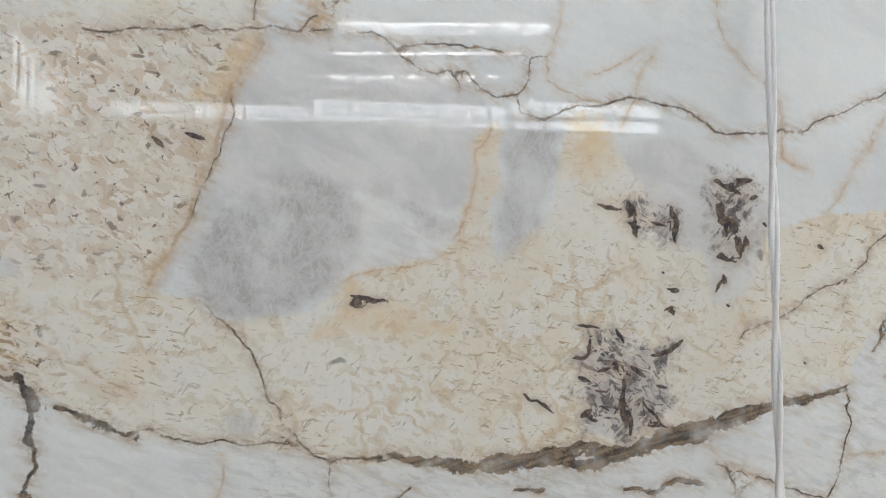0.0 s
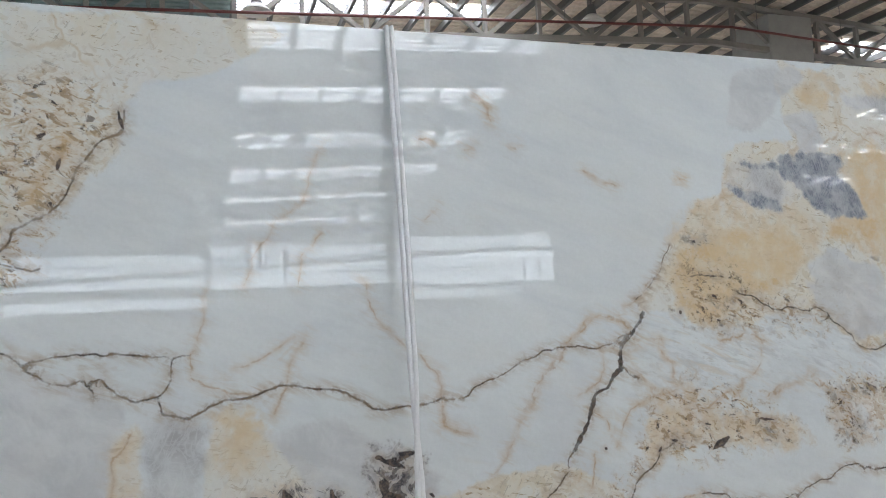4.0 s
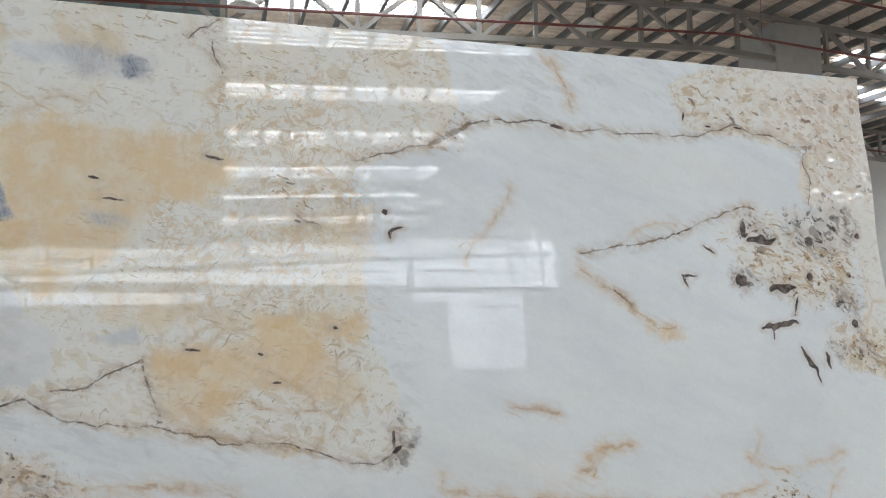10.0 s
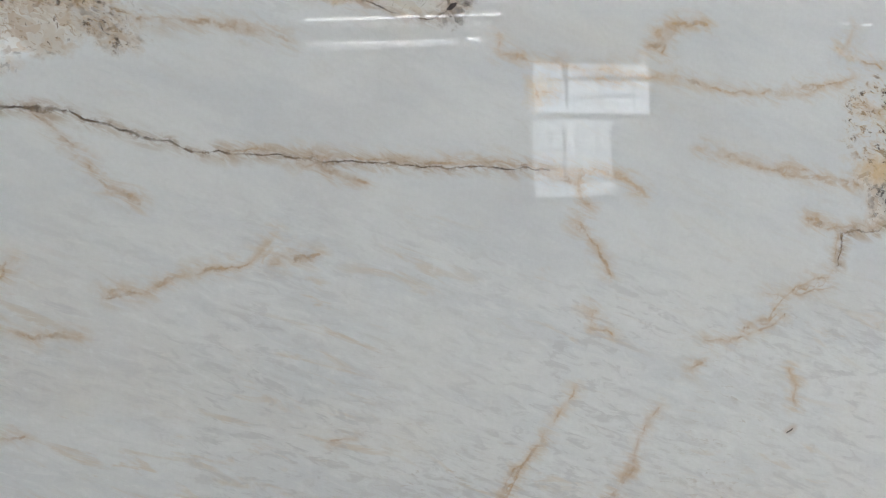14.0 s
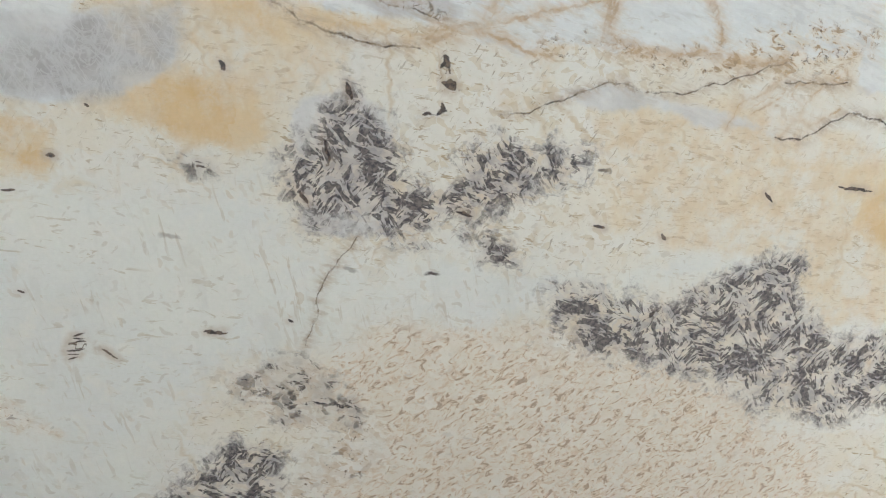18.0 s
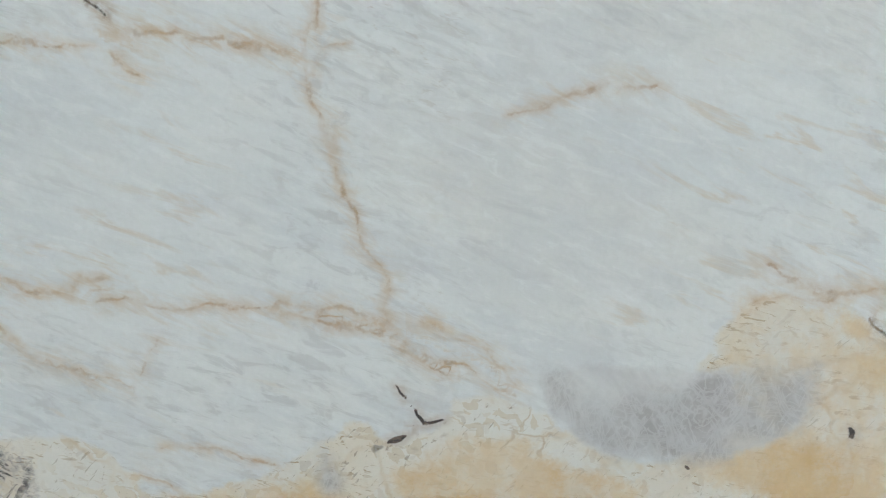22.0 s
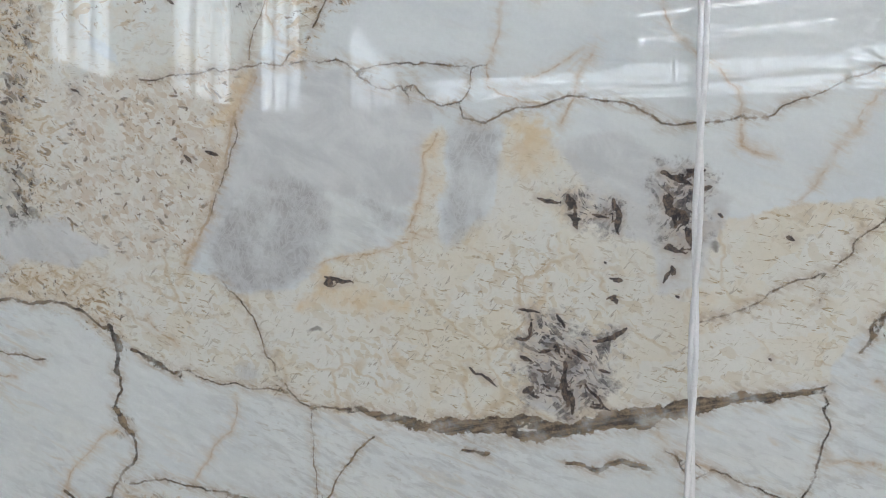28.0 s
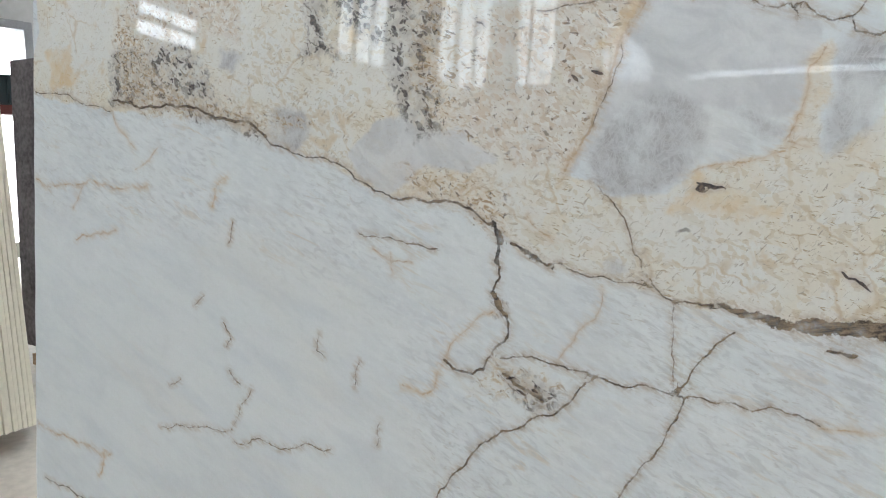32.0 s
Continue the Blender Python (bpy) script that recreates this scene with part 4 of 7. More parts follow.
vein("gold", 3.9, .2, 1244, -367, 1234, -377)
vein("gold", 1.95, .2, 1233, -382, 1212, -413, 1206, -444, 1187, -470, 1174, -491, 1168, -518)
vein("gold", 1.46, .3, 1193, -471, 1229, -475, 1257, -478, 1269, -498, 1279, -525)
vein("gold", 1.46, .4, 1056, -497, 1093, -498, 1136, -488, 1174, -485)
vein("gold", 0.98, .3, 802, -430, 829, -425, 857, -424, 898, -427, 926, -424, 946, -415, 975, -409)
vein("gold", 0.98, .1, 776, -407, 799, -418, 820, -424)
vein("gold", 0.73, .3, 852, -426, 852, -446)
vein("gold", 2.44, .4, 1010, -510, 1051, -505, 1092, -523, 1119, -528)
vein("gold", 1.95, .3, 1168, -524, 1230, -535, 1288, -537, 1335, -547)
vein("dark", 0.98, .3, 846, -443, 867, -462, 907, -491, 940, -504, 979, -515, 1004, -518)
vein("mark", 1.71, 1, 1027, -525, 1029, -536)
vein("mark", 1.22, 1, 843, -521, 845, -524)
vein("gold", 1.23, .3, 767, -179, 790, -178)
vein("gold", 1.48, .4, 801, -177, 817, -169, 847, -161, 874, -157)
vein("gold", 1.23, .6, 892, -150, 909, -132)
vein("gold", 0.99, .4, 905, -156, 941, -154)
vein("gold", 1.48, .5, 1201, -217, 1201, -229, 1222, -235)
vein("gold", 1.23, .3, 1319, -247, 1356, -245, 1385, -238, 1405, -226)
vein("gold", 1.73, .2, 1303, -273, 1317, -268)
vein("gold", 1.97, .5, 1410, -282, 1419, -318)
vein("mark", 0.74, 1, 1408, -346, 1416, -341)
vein("gold", 0.99, .3, 1383, -202, 1424, -205, 1460, -199)
vein("gold", 0.74, .2, 1206, -158, 1222, -180)
vein("gold", 0.99, .1, 951, -318, 975, -319)
vein("gold", 1.55, .3, 759, -72, 768, -82, 786, -92, 800, -100)
vein("gold", 1.29, .4, 1183, -128, 1205, -150, 1222, -178)
vein("gold", 2.06, .4, 1195, -98, 1201, -109)
vein("gold", 1.29, .4, 1313, -60, 1350, -70, 1393, -82, 1437, -91, 1476, -99)
vein("gold", 1.29, .3, 1430, -133, 1462, -142)
vein("dark", 1.03, .2, 1526, -141, 1501, -146, 1468, -146, 1464, -179)
vein("gold", 1.29, .6, 1115, 45, 1117, 29, 1147, 23, 1192, 16, 1250, 9, 1297, 6, 1333, -2, 1388, -6, 1446, 0, 1478, 8)
vein("gold", 2.58, .8, 1268, 51, 1286, 59, 1319, 58)
vein("gold", 1.03, .7, 1268, 35, 1286, 48)
vein("gold", 2.32, .7, 1152, -11, 1150, -3, 1166, -6)
vein("gold", 1.55, .8, 1459, 37, 1479, 29)
vein("gold", 1.03, .6, 1529, -18, 1484, -17)
vein("gold", 1.29, .2, 831, 50, 869, 52, 898, 47, 932, 37)
vein("gold", 2.06, .2, 945, -64, 965, -78, 990, -86)
vein("dark", 3.25, .2, 1112, 367, 1136, 380, 1152, 390)
vein("dark", 1.08, .6, 1036, 347, 1065, 356, 1088, 363, 1112, 367, 1136, 380, 1155, 394, 1187, 399, 1225, 401, 1251, 396)
vein("dark", 0.81, .3, 1251, 396, 1291, 394, 1367, 395, 1439, 398, 1531, 403, 1594, 392)
vein("dark", 1.08, .3, 1275, 258, 1309, 264, 1336, 268, 1378, 275, 1400, 285, 1452, 302, 1498, 313)
vein("gold", 1.62, .5, 1274, 240, 1300, 228, 1325, 210, 1344, 191, 1360, 179, 1384, 179)
vein("dark", 0.81, .4, 1312, 219, 1331, 203)
vein("gold", 1.08, .1, 1147, 247, 1169, 277, 1189, 307)
vein("gold", 1.08, .4, 1242, 476, 1261, 455, 1276, 430)
vein("dark", 0.81, .2, 1577, 319, 1584, 347, 1576, 381, 1594, 392)
vein("mark", 1.89, 1, 1248, 396, 1263, 394)
vein("mark", 3.79, 1, 1482, 296, 1480, 280)
vein("mark", 4.33, 1, 1487, 277, 1525, 278)
vein("mark", 6.49, 1, 1469, 233, 1478, 225)
vein("mark", 4.33, 1, 1511, 219, 1546, 222)
vein("mark", 3.25, 1, 1565, 235, 1569, 233)
vein("mark", 2.43, 1, 1495, 176, 1518, 180, 1544, 181)
vein("mark", 1.08, 1, 1510, 174, 1510, 161)
vein("mark", 2.16, 1, 1545, 154, 1568, 113)
vein("mark", 2.16, 1, 1579, 147, 1584, 128)
vein("mark", 1.08, 1, 1395, 236, 1417, 235)
vein("mark", 1.08, 1, 1395, 236, 1403, 222)
vein("mark", 1.35, 1, 1548, 212, 1542, 193)
vein("mark", 2.71, 1, 1641, 285, 1645, 282)
vein("mark", 3.79, 1, 1625, 182, 1627, 176)
vein("mark", 1.08, 1, 1427, 269, 1441, 260)
vein("mark", 2.43, 1, 1064, 299, 1066, 294)
vein("mark", 1.08, 1, 1069, 279, 1084, 281)
vein("mark", 1.08, 1, 1068, 278, 1070, 270)
vein("mark", 1.62, 1, 1416, 423, 1413, 413)
vein("mark", 1.35, 1, 1444, 408, 1451, 407)
vein("mark", 1.35, 1, 1482, 410, 1493, 408)
vein("mark", 1.35, 1, 897, 346, 907, 344)
vein("mark", 1.08, 1, 800, 321, 807, 320)
vein("mark", 1.08, 1, 822, 301, 828, 300)
vein("mark", 1.08, 1, 883, 167, 897, 166)
vein("mark", 1.08, 1, 958, 135, 966, 135)
vein("mark", 1.08, 1, 945, 162, 950, 161)
vein("mark", 1.35, 1, 1013, 185, 1018, 183)
vein("mark", 2.16, 1, 1068, 67, 1077, 72)
vein("dark", 0.81, .6, 879, 458, 897, 473, 908, 481)
vein("dark", 0.81, .5, 900, 460, 911, 427)
vein("dark", 1.08, .5, 981, 290, 1002, 282)
vein("gold", 1.08, .2, 788, 390, 773, 394, 737, 376)
vein("dark", 2.9, .9, 403, 179, 387, 156, 369, 140, 368, 122, 348, 100, 336, 97, 324, 71, 305, 42)
vein("dark", 0.97, .4, 169, 103, 179, 103, 187, 103, 215, 119, 253, 134, 284, 145, 306, 146, 343, 142, 367, 150, 387, 156)
vein("dark", 0.73, .4, 366, 126, 389, 108)
vein("dark", 0.97, .7, 529, 197, 554, 189, 587, 172, 629, 169)
vein("dark", 0.73, .8, 629, 172, 639, 174, 662, 162, 646, 157)
vein("dark", 0.97, .8, 662, 156, 688, 138, 699, 123, 721, 118, 742, 126, 759, 129, 784, 112)
vein("dark", 0.72, .4, 784, 112, 847, 103, 834, 103, 880, 95, 944, 82, 996, 73, 1028, 60)
vein("dark", 0.73, .6, 777, 135, 810, 141, 849, 160, 853, 139, 863, 111)
vein("dark", 0.72, .8, 1031, 59, 1063, 64, 1071, 66)
vein("dark", 1.91, .4, 1070, 86, 1071, 66)
vein("mark", 1.46, 1, 449, 177, 451, 174)
vein("mark", 1.94, 1, 477, 32, 493, 37)
vein("mark", 1.21, 1, 541, 53, 557, 49)
vein("gold", 1.46, .2, 235, 55, 252, 83, 270, 112, 297, 141)
vein("gold", 0.97, .5, 306, 150, 325, 167, 349, 177, 378, 169)
vein("gold", 1.21, .1, 425, 215, 404, 196, 378, 185)
vein("gold", 1.21, .4, 396, 150, 416, 147, 422, 127, 432, 121, 433, 102, 445, 93)
vein("gold", 0.97, .3, 380, 125, 402, 90, 412, 84)
vein("gold", 0.97, .2, 554, 131, 547, 111, 523, 98, 510, 80)
vein("gold", 0.97, .2, 560, 75, 608, 91, 615, 101, 643, 77)
vein("gold", 1.7, .2, 223, 415, 239, 403, 241, 391)
vein("gold", 0.97, .1, 159, 282, 175, 294)
vein("gold", 0.97, .2, 347, 336, 366, 323, 386, 318)
vein("gold", 1.94, .7, 470, 327, 476, 327)
vein("gold", 1.46, .2, 260, 361, 267, 360)
vein("gold", 1.21, .2, 209, 358, 216, 358)
vein("gold", 1.21, .2, 161, 366, 174, 364)
vein("gold", 1.21, .2, 823, 49, 874, 50, 917, 40)
vein("mark", 1.46, 1, 799, 321, 806, 320)
vein("mark", 1.19, 1, 958, 136, 966, 135)
vein("mark", 1.19, 1, 811, 302, 830, 300)
vein("mark", 1.43, 1, 978, 286, 984, 284)
vein("mark", 1.19, 1, 898, 345, 914, 343)
vein("mark", 0.95, 1, 883, 167, 896, 166)
vein("dark", 3.32, 1, -493, -103, -482, -127, -486, -155)

# finer zones, veins and crystals
zone("calm", 1, -260, 60, -240, 300, -100, 500, 640, 500, 560, 330, 440, 220, 380, 60, 700, 60, 1000, 40, 1100, 100, 1060, 300, 1030, 330, 1100, 400, 1580, 400, 1640, 280, 1600, 120, 1700, 100, 1700, -130, 1100, -130, 700, -120, 300, -60, 200, 20, 0, 40)
zone("calm", 1, -1600, -150, -1000, -150, -700, -250, -600, -400, -650, -1100, -1600, -1100)
zone("grey", 1, 533, 346, 555, 352, 588, 349, 615, 348, 617, 320, 609, 290, 582, 293, 551, 306, 533, 319)
zone("blue", 1, 613, 356, 620, 363, 638, 355, 653, 364, 685, 367, 711, 359, 719, 350, 701, 334, 721, 323, 734, 306, 742, 284, 700, 282, 684, 278, 669, 291, 646, 310, 632, 325, 615, 331)
zone("tan", 1, 453, 276, 485, 300, 525, 308, 550, 303, 582, 291, 613, 294, 626, 303, 644, 294, 658, 279, 665, 262, 656, 240, 629, 224, 597, 209, 557, 221, 518, 228, 465, 250, 441, 253)
zone("ochre", 1, 721, 363, 809, 364, 900, 362, 855, 328, 813, 297, 829, 259, 789, 230, 767, 212, 747, 232, 716, 247, 672, 259, 677, 274, 733, 278, 746, 291, 733, 321, 717, 333)
zone("ochre", 1, 857, 162, 927, 169, 956, 157, 935, 133, 923, 110, 869, 105)
zone("ochre", 1, 656, 445, 686, 444, 707, 436, 685, 423, 661, 428)
zone("worm", 1, 883, 400, 1049, 462, 994, 193, 904, 215, 870, 234, 861, 272, 900, 322)
zone("grain", 1, 468, 259, 487, 262, 508, 260, 504, 251, 476, 252)
vein("dark", 0.84, 0.9, 469, 215, 484, 217, 511, 214)
vein("gold", 1.05, 0.25, 386, 149, 421, 146, 420, 132, 432, 121)
vein("gold", 1.47, 0.25, 432, 121, 429, 102, 443, 93)
vein("gold", 1.26, 0.25, 443, 96, 417, 91, 402, 88)
vein("gold", 0.84, 0.25, 385, 120, 398, 102, 417, 90)
vein("gold", 0.84, 0.25, 343, 145, 376, 136, 416, 139)
vein("gold", 1.05, 0.25, 343, 147, 349, 128, 337, 106, 313, 94)
vein("gold", 1.05, 0.25, 326, 79, 344, 71, 346, 59)
vein("gold", 1.05, 0.25, 382, 163, 359, 177, 340, 173, 306, 150)
vein("gold", 1.68, 0.25, 165, 99, 163, 84, 179, 71)
vein("gold", 0.84, 0.25, 557, 134, 547, 111, 523, 98, 516, 84)
vein("gold", 0.84, 0.25, 640, 77, 620, 92, 584, 88, 554, 75)
vein("gold", 1.05, 0.25, 439, 108, 455, 85)
vein("gold", 1.26, 0.25, 393, 86, 373, 75, 352, 40)
vein("gold", 1.26, 0.25, 505, 85, 472, 69, 441, 72)
vein("gold", 1.26, 0.25, 499, 141, 533, 148, 566, 136)
vein("dark", 0.67, 0.2, 445, 251, 432, 230, 415, 206, 394, 192)
zone("grain", 1, 477, 165, 501, 162, 522, 165, 524, 156, 495, 155, 477, 159)
zone("grain", 1, 493, 192, 514, 187, 538, 198, 541, 192, 519, 179, 497, 183)
zone("grain", 1, 648, 74, 668, 77, 682, 71, 662, 57, 654, 29, 672, 16, 653, 16, 644, 46)
zone("grain", 1, 415, 47, 440, 48, 454, 37, 419, 35)
zone("grain", 1, 524, 54, 558, 52, 572, 28, 555, 25, 540, 47)
zone("blue", 1, 537, 319, 560, 313, 607, 302, 609, 290, 582, 292, 551, 305)
zone("blue", 1, 555, 350, 612, 349, 619, 341, 581, 341)
zone("grain", 1, 642, 71, 661, 77, 693, 79, 720, 84, 751, 76, 731, 71, 698, 72, 673, 69, 661, 54, 657, 28, 672, 16, 650, 16, 641, 35)
zone("crumb", 1, 642, 71, 661, 77, 693, 79, 720, 84, 751, 76, 731, 71, 698, 72, 673, 69, 661, 54, 657, 28, 672, 16, 650, 16, 641, 35)
zone("grain", 1, 751, 76, 783, 61, 801, 34, 788, 29, 760, 47, 737, 68)
zone("crumb", 1, 751, 76, 783, 61, 801, 34, 788, 29, 760, 47, 737, 68)
zone("blue", 1, 814, 431, 839, 437, 848, 423, 828, 416)
zone("pale", 1, 730, 442, 797, 439, 822, 419, 795, 416, 760, 424, 732, 431)
zone("crumb", 1, 1106, 371, 1119, 381, 1149, 398, 1162, 396, 1137, 374, 1117, 366)
zone("ochre", 1, 987, 189, 1000, 198, 1020, 195, 1027, 183, 1011, 175, 993, 177)
zone("ochre", 1, 939, 143, 950, 150, 967, 148, 973, 137, 960, 130, 945, 133)
zone("ochre", 1, 999, 133, 1014, 144, 1037, 140, 1045, 126, 1027, 117, 1007, 121)
zone("ochre", 1, 932, 168, 941, 174, 955, 172, 960, 163, 949, 158, 937, 160)
zone("tan", 1, 1017, 304, 1052, 301, 1054, 249, 1031, 214, 1007, 227, 1002, 268)
zone("grey", 1, 796, 291, 825, 288, 835, 280, 809, 278)
zone("worm", 1, 866, 371, 1031, 379, 1047, 342, 1046, 280, 989, 221, 908, 201, 868, 231, 845, 310)
zone("tan", 1, 802, 227, 861, 220, 927, 195, 932, 183, 857, 184, 816, 194)
zone("grain", 1, 1474, 304, 1504, 307, 1532, 285, 1519, 274, 1489, 276, 1474, 284)
zone("grain", 1, 1461, 236, 1482, 244, 1490, 229, 1478, 215, 1461, 222)
zone("grain", 1, 1491, 231, 1529, 233, 1550, 224, 1523, 215, 1494, 220)
zone("grain", 1, 1585, 157, 1650, 162, 1653, 129, 1602, 137)
zone("grain", 1, 1547, 309, 1628, 318, 1647, 284, 1602, 249, 1542, 269)
zone("grain", 1, 1071, 99, 1081, 100, 1082, 71, 1090, 79, 1081, 58, 1067, 57, 1065, 69)
zone("beige", 1, 1516, 445, 1675, 470, 1678, 319, 1588, 324, 1596, 387, 1527, 404)
zone("crumb", 1, 1114, 370, 1125, 384, 1148, 390, 1149, 370, 1133, 366)
zone("ochre", 1, 1351, 177, 1379, 183, 1396, 166, 1367, 167)
zone("ochre", 1, 1143, 1, 1160, 3, 1169, -12, 1151, -19)
zone("ochre", 1, 850, 163, 872, 168, 916, 164, 921, 121, 911, 106, 887, 101, 868, 118)
zone("ochre", 1, 990, 197, 1041, 198, 1043, 175, 998, 174)
zone("ochre", 1, 1002, 137, 1040, 133, 1046, 120, 1018, 114)
zone("ochre", 1, 724, 348, 807, 358, 880, 356, 905, 346, 846, 333, 841, 314, 799, 297, 785, 270, 818, 248, 796, 235, 746, 230, 728, 245)
vein("gold", 1.26, 0.5, 1276, 239, 1311, 217, 1339, 194, 1358, 183)
vein("gold", 2.52, 0.5, 1261, 36, 1282, 57, 1317, 59)
vein("gold", 1.68, 0.5, 1274, 32, 1288, 54)
vein("gold", 1.68, 0.6, 1465, 36, 1482, 30, 1510, 19)
vein("gold", 1.05, 0.5, 1540, 27, 1587, 36)
vein("gold", 0.84, 0.4, 1478, 58, 1464, 31)
vein("gold", 1.26, 0.5, 1491, -18, 1556, -26, 1629, -38)
vein("gold", 0.84, 0.5, 1585, 18, 1556, -23)
vein("gold", 2.1, 0.1, 1192, 104, 1241, 95)
vein("gold", 1.26, 0.5, 1119, 29, 1153, 21, 1193, 11, 1247, 11, 1303, 5, 1367, -6, 1408, -3, 1457, -1)
vein("gold", 1.05, 0.3, 1199, 325, 1172, 279, 1141, 264)
vein("gold", 1.05, 0.3, 1325, 270, 1354, 289, 1396, 293)
vein("gold", 1.68, 0.3, 1253, 473, 1270, 435, 1276, 416)
vein("gold", 0.84, 0.4, 1006, 192, 1016, 159, 1018, 127)
vein("gold", 0.84, 0.4, 926, 161, 966, 139, 997, 117)
vein("gold", 0.84, 0.4, 1040, 126, 1012, 85, 996, 76)
vein("gold", 0.84, 0.4, 936, 120, 976, 108, 1018, 111)
vein("gold", 1.68, 0.4, 873, -58, 912, -57, 952, -63, 993, -66, 1035, -66, 1078, -70, 1127, -72, 1189, -78, 1238, -83, 1255, -99)
vein("gold", 2.52, 0.3, 759, -67, 774, -85, 799, -98)
vein("gold", 1.26, 0.5, 769, -174, 801, -175, 838, -159, 891, -151, 911, -127)
vein("gold", 1.26, 0.4, 910, -150, 948, -149)
vein("gold", 1.26, 0.5, 1187, -126, 1209, -154, 1220, -177)
vein("gold", 1.26, 0.4, 1318, -57, 1370, -74, 1446, -89, 1486, -98)
vein("gold", 2.1, 0.4, 1189, -85, 1196, -107)
vein("gold", 1.26, 0.4, 1361, -236, 1387, -228, 1400, -212, 1420, -197, 1453, -190)
vein("gold", 2.1, 0.4, 1428, -128, 1463, -139, 1496, -144, 1523, -137)
vein("gold", 1.26, 0.4, 1466, -142, 1461, -177)
vein("gold", 1.26, 0.5, 1200, -218, 1195, -207, 1206, -211)
vein("gold", 1.68, 0.1, 932, -68, 962, -74, 987, -84)
vein("gold", 1.68, 0.1, 1155, -81, 1183, -90, 1194, -99)
vein("gold", 1.68, 0.1, 717, -22, 734, -37, 748, -50)
vein("gold", 1.26, 0.3, 804, 53, 851, 51, 895, 46, 932, 37)
vein("gold", 1.05, 0.3, 876, 96, 916, 89, 956, 81, 997, 73)
zone("grain", 1, 1499, -97, 1519, -95, 1534, -105, 1522, -134, 1507, -124)
zone("ochre", 1, 1470, -72, 1501, -68, 1546, -87, 1539, -108, 1499, -94)
zone("crumb", 1, 1471, -14, 1519, 3, 1551, -16, 1546, -87, 1493, -79, 1475, -49)
zone("ochre", 1, 847, -465, 878, -480, 895, -489, 897, -508, 875, -501, 849, -494)
zone("ochre", 1, 758, -524, 826, -531, 869, -545, 865, -581, 798, -573, 756, -558)
zone("ochre", 1, 1340, -637, 1422, -647, 1581, -666, 1590, -740, 1530, -751, 1474, -737, 1433, -711, 1437, -680, 1397, -656)
zone("tan", 1, 1340, -620, 1422, -647, 1397, -656, 1329, -660, 1258, -693, 1199, -679, 1165, -645, 1183, -602, 1222, -583, 1268, -600)
zone("tan", 1, 1406, -701, 1530, -751, 1521, -797, 1482, -826, 1413, -814, 1391, -764)
zone("ochre", 1, 827, -441, 851, -454, 896, -479, 950, -493, 1001, -508, 995, -515, 944, -503, 895, -491, 853, -466)
zone("tan", 1, 758, -431, 795, -432, 829, -455, 846, -484, 811, -486, 774, -478, 750, -476)
vein("gold", 0.84, 0.5, 1336, -539, 1332, -566, 1297, -580, 1286, -602)
vein("gold", 0.84, 0.5, 1402, -542, 1401, -568, 1350, -568)
vein("gold", 0.67, 0.5, 1332, -584, 1369, -605, 1399, -591)
vein("gold", 0.67, 0.5, 1338, -567, 1362, -587, 1339, -614)
vein("gold", 1.26, 0.4, 1016, -497, 1066, -499, 1117, -493, 1169, -485)
vein("gold", 1.89, 0.3, 1168, -518, 1222, -531, 1279, -539, 1337, -544)
vein("gold", 2.1, 0.3, 1005, -513, 1045, -507, 1085, -521)
vein("gold", 1.68, 0.3, 1153, -330, 1127, -357, 1106, -398, 1092, -436, 1078, -464, 1064, -488)
vein("gold", 2.1, 0.3, 1238, -366, 1223, -395, 1209, -424, 1204, -446, 1180, -467, 1169, -487, 1163, -518)
vein("gold", 1.47, 0.3, 1190, -472, 1223, -475, 1253, -478, 1267, -505, 1273, -527)
vein("gold", 1.05, 0.4, 770, -432, 808, -428, 851, -422, 894, -427, 925, -425, 949, -412, 972, -410)
vein("gold", 1.05, 0.4, 902, -398, 891, -413, 885, -424)
vein("gold", 0.84, 0.4, 851, -424, 848, -451)
vein("gold", 0.84, 0.4, 883, -426, 868, -458)
vein("gold", 0.84, 0.6, 1503, -829, 1526, -778, 1542, -733, 1552, -701)
vein("gold", 0.84, 0.6, 1456, -676, 1503, -689, 1551, -688, 1583, -679)
vein("dark", 0.67, 0.3, 966, -465, 980, -472)
vein("dark", 0.67, 0.3, 970, -476, 988, -484)
vein("dark", 0.67, 0.3, 999, -473, 1017, -487)
vein("dark", 0.67, 0.3, 998, -486, 1021, -496)
vein("dark", 0.67, 0.3, 982, -452, 1000, -459)
vein("dark", 0.67, 0.3, 1017, -484, 1029, -493)
vein("dark", 0.67, 0.3, 959, -446, 972, -452)
vein("dark", 0.67, 0.3, 990, -465, 1008, -474)
vein("mark", 1.44, 1, 1021, -535, 1029, -527)
vein("mark", 1.44, 1, 1022, -547, 1034, -553)
vein("mark", 1.44, 1, 1005, -573, 1010, -570)
vein("mark", 1.44, 1, 1016, -574, 1021, -572)
vein("mark", 1.44, 1, 1032, -662, 1047, -668)
vein("mark", 1.44, 1, 1410, -666, 1443, -673)
vein("mark", 1.44, 1, 1162, -686, 1173, -689)
vein("mark", 1.44, 1, 1334, -667, 1342, -677)
vein("mark", 1.44, 1, 1231, -701, 1235, -707)
vein("mark", 1.44, 1, 841, -520, 844, -529)
zone("grit", 1, 965, -773, 1064, -783, 1128, -821, 1242, -839, 1323, -895, 1431, -961, 1452, -1062, 858, -996, 895, -944, 953, -923, 954, -864, 909, -866, 900, -804)
zone("grain", 1, 810, -809, 847, -800, 895, -797, 899, -828, 937, -856, 931, -878, 898, -865, 854, -861, 846, -830, 814, -830)
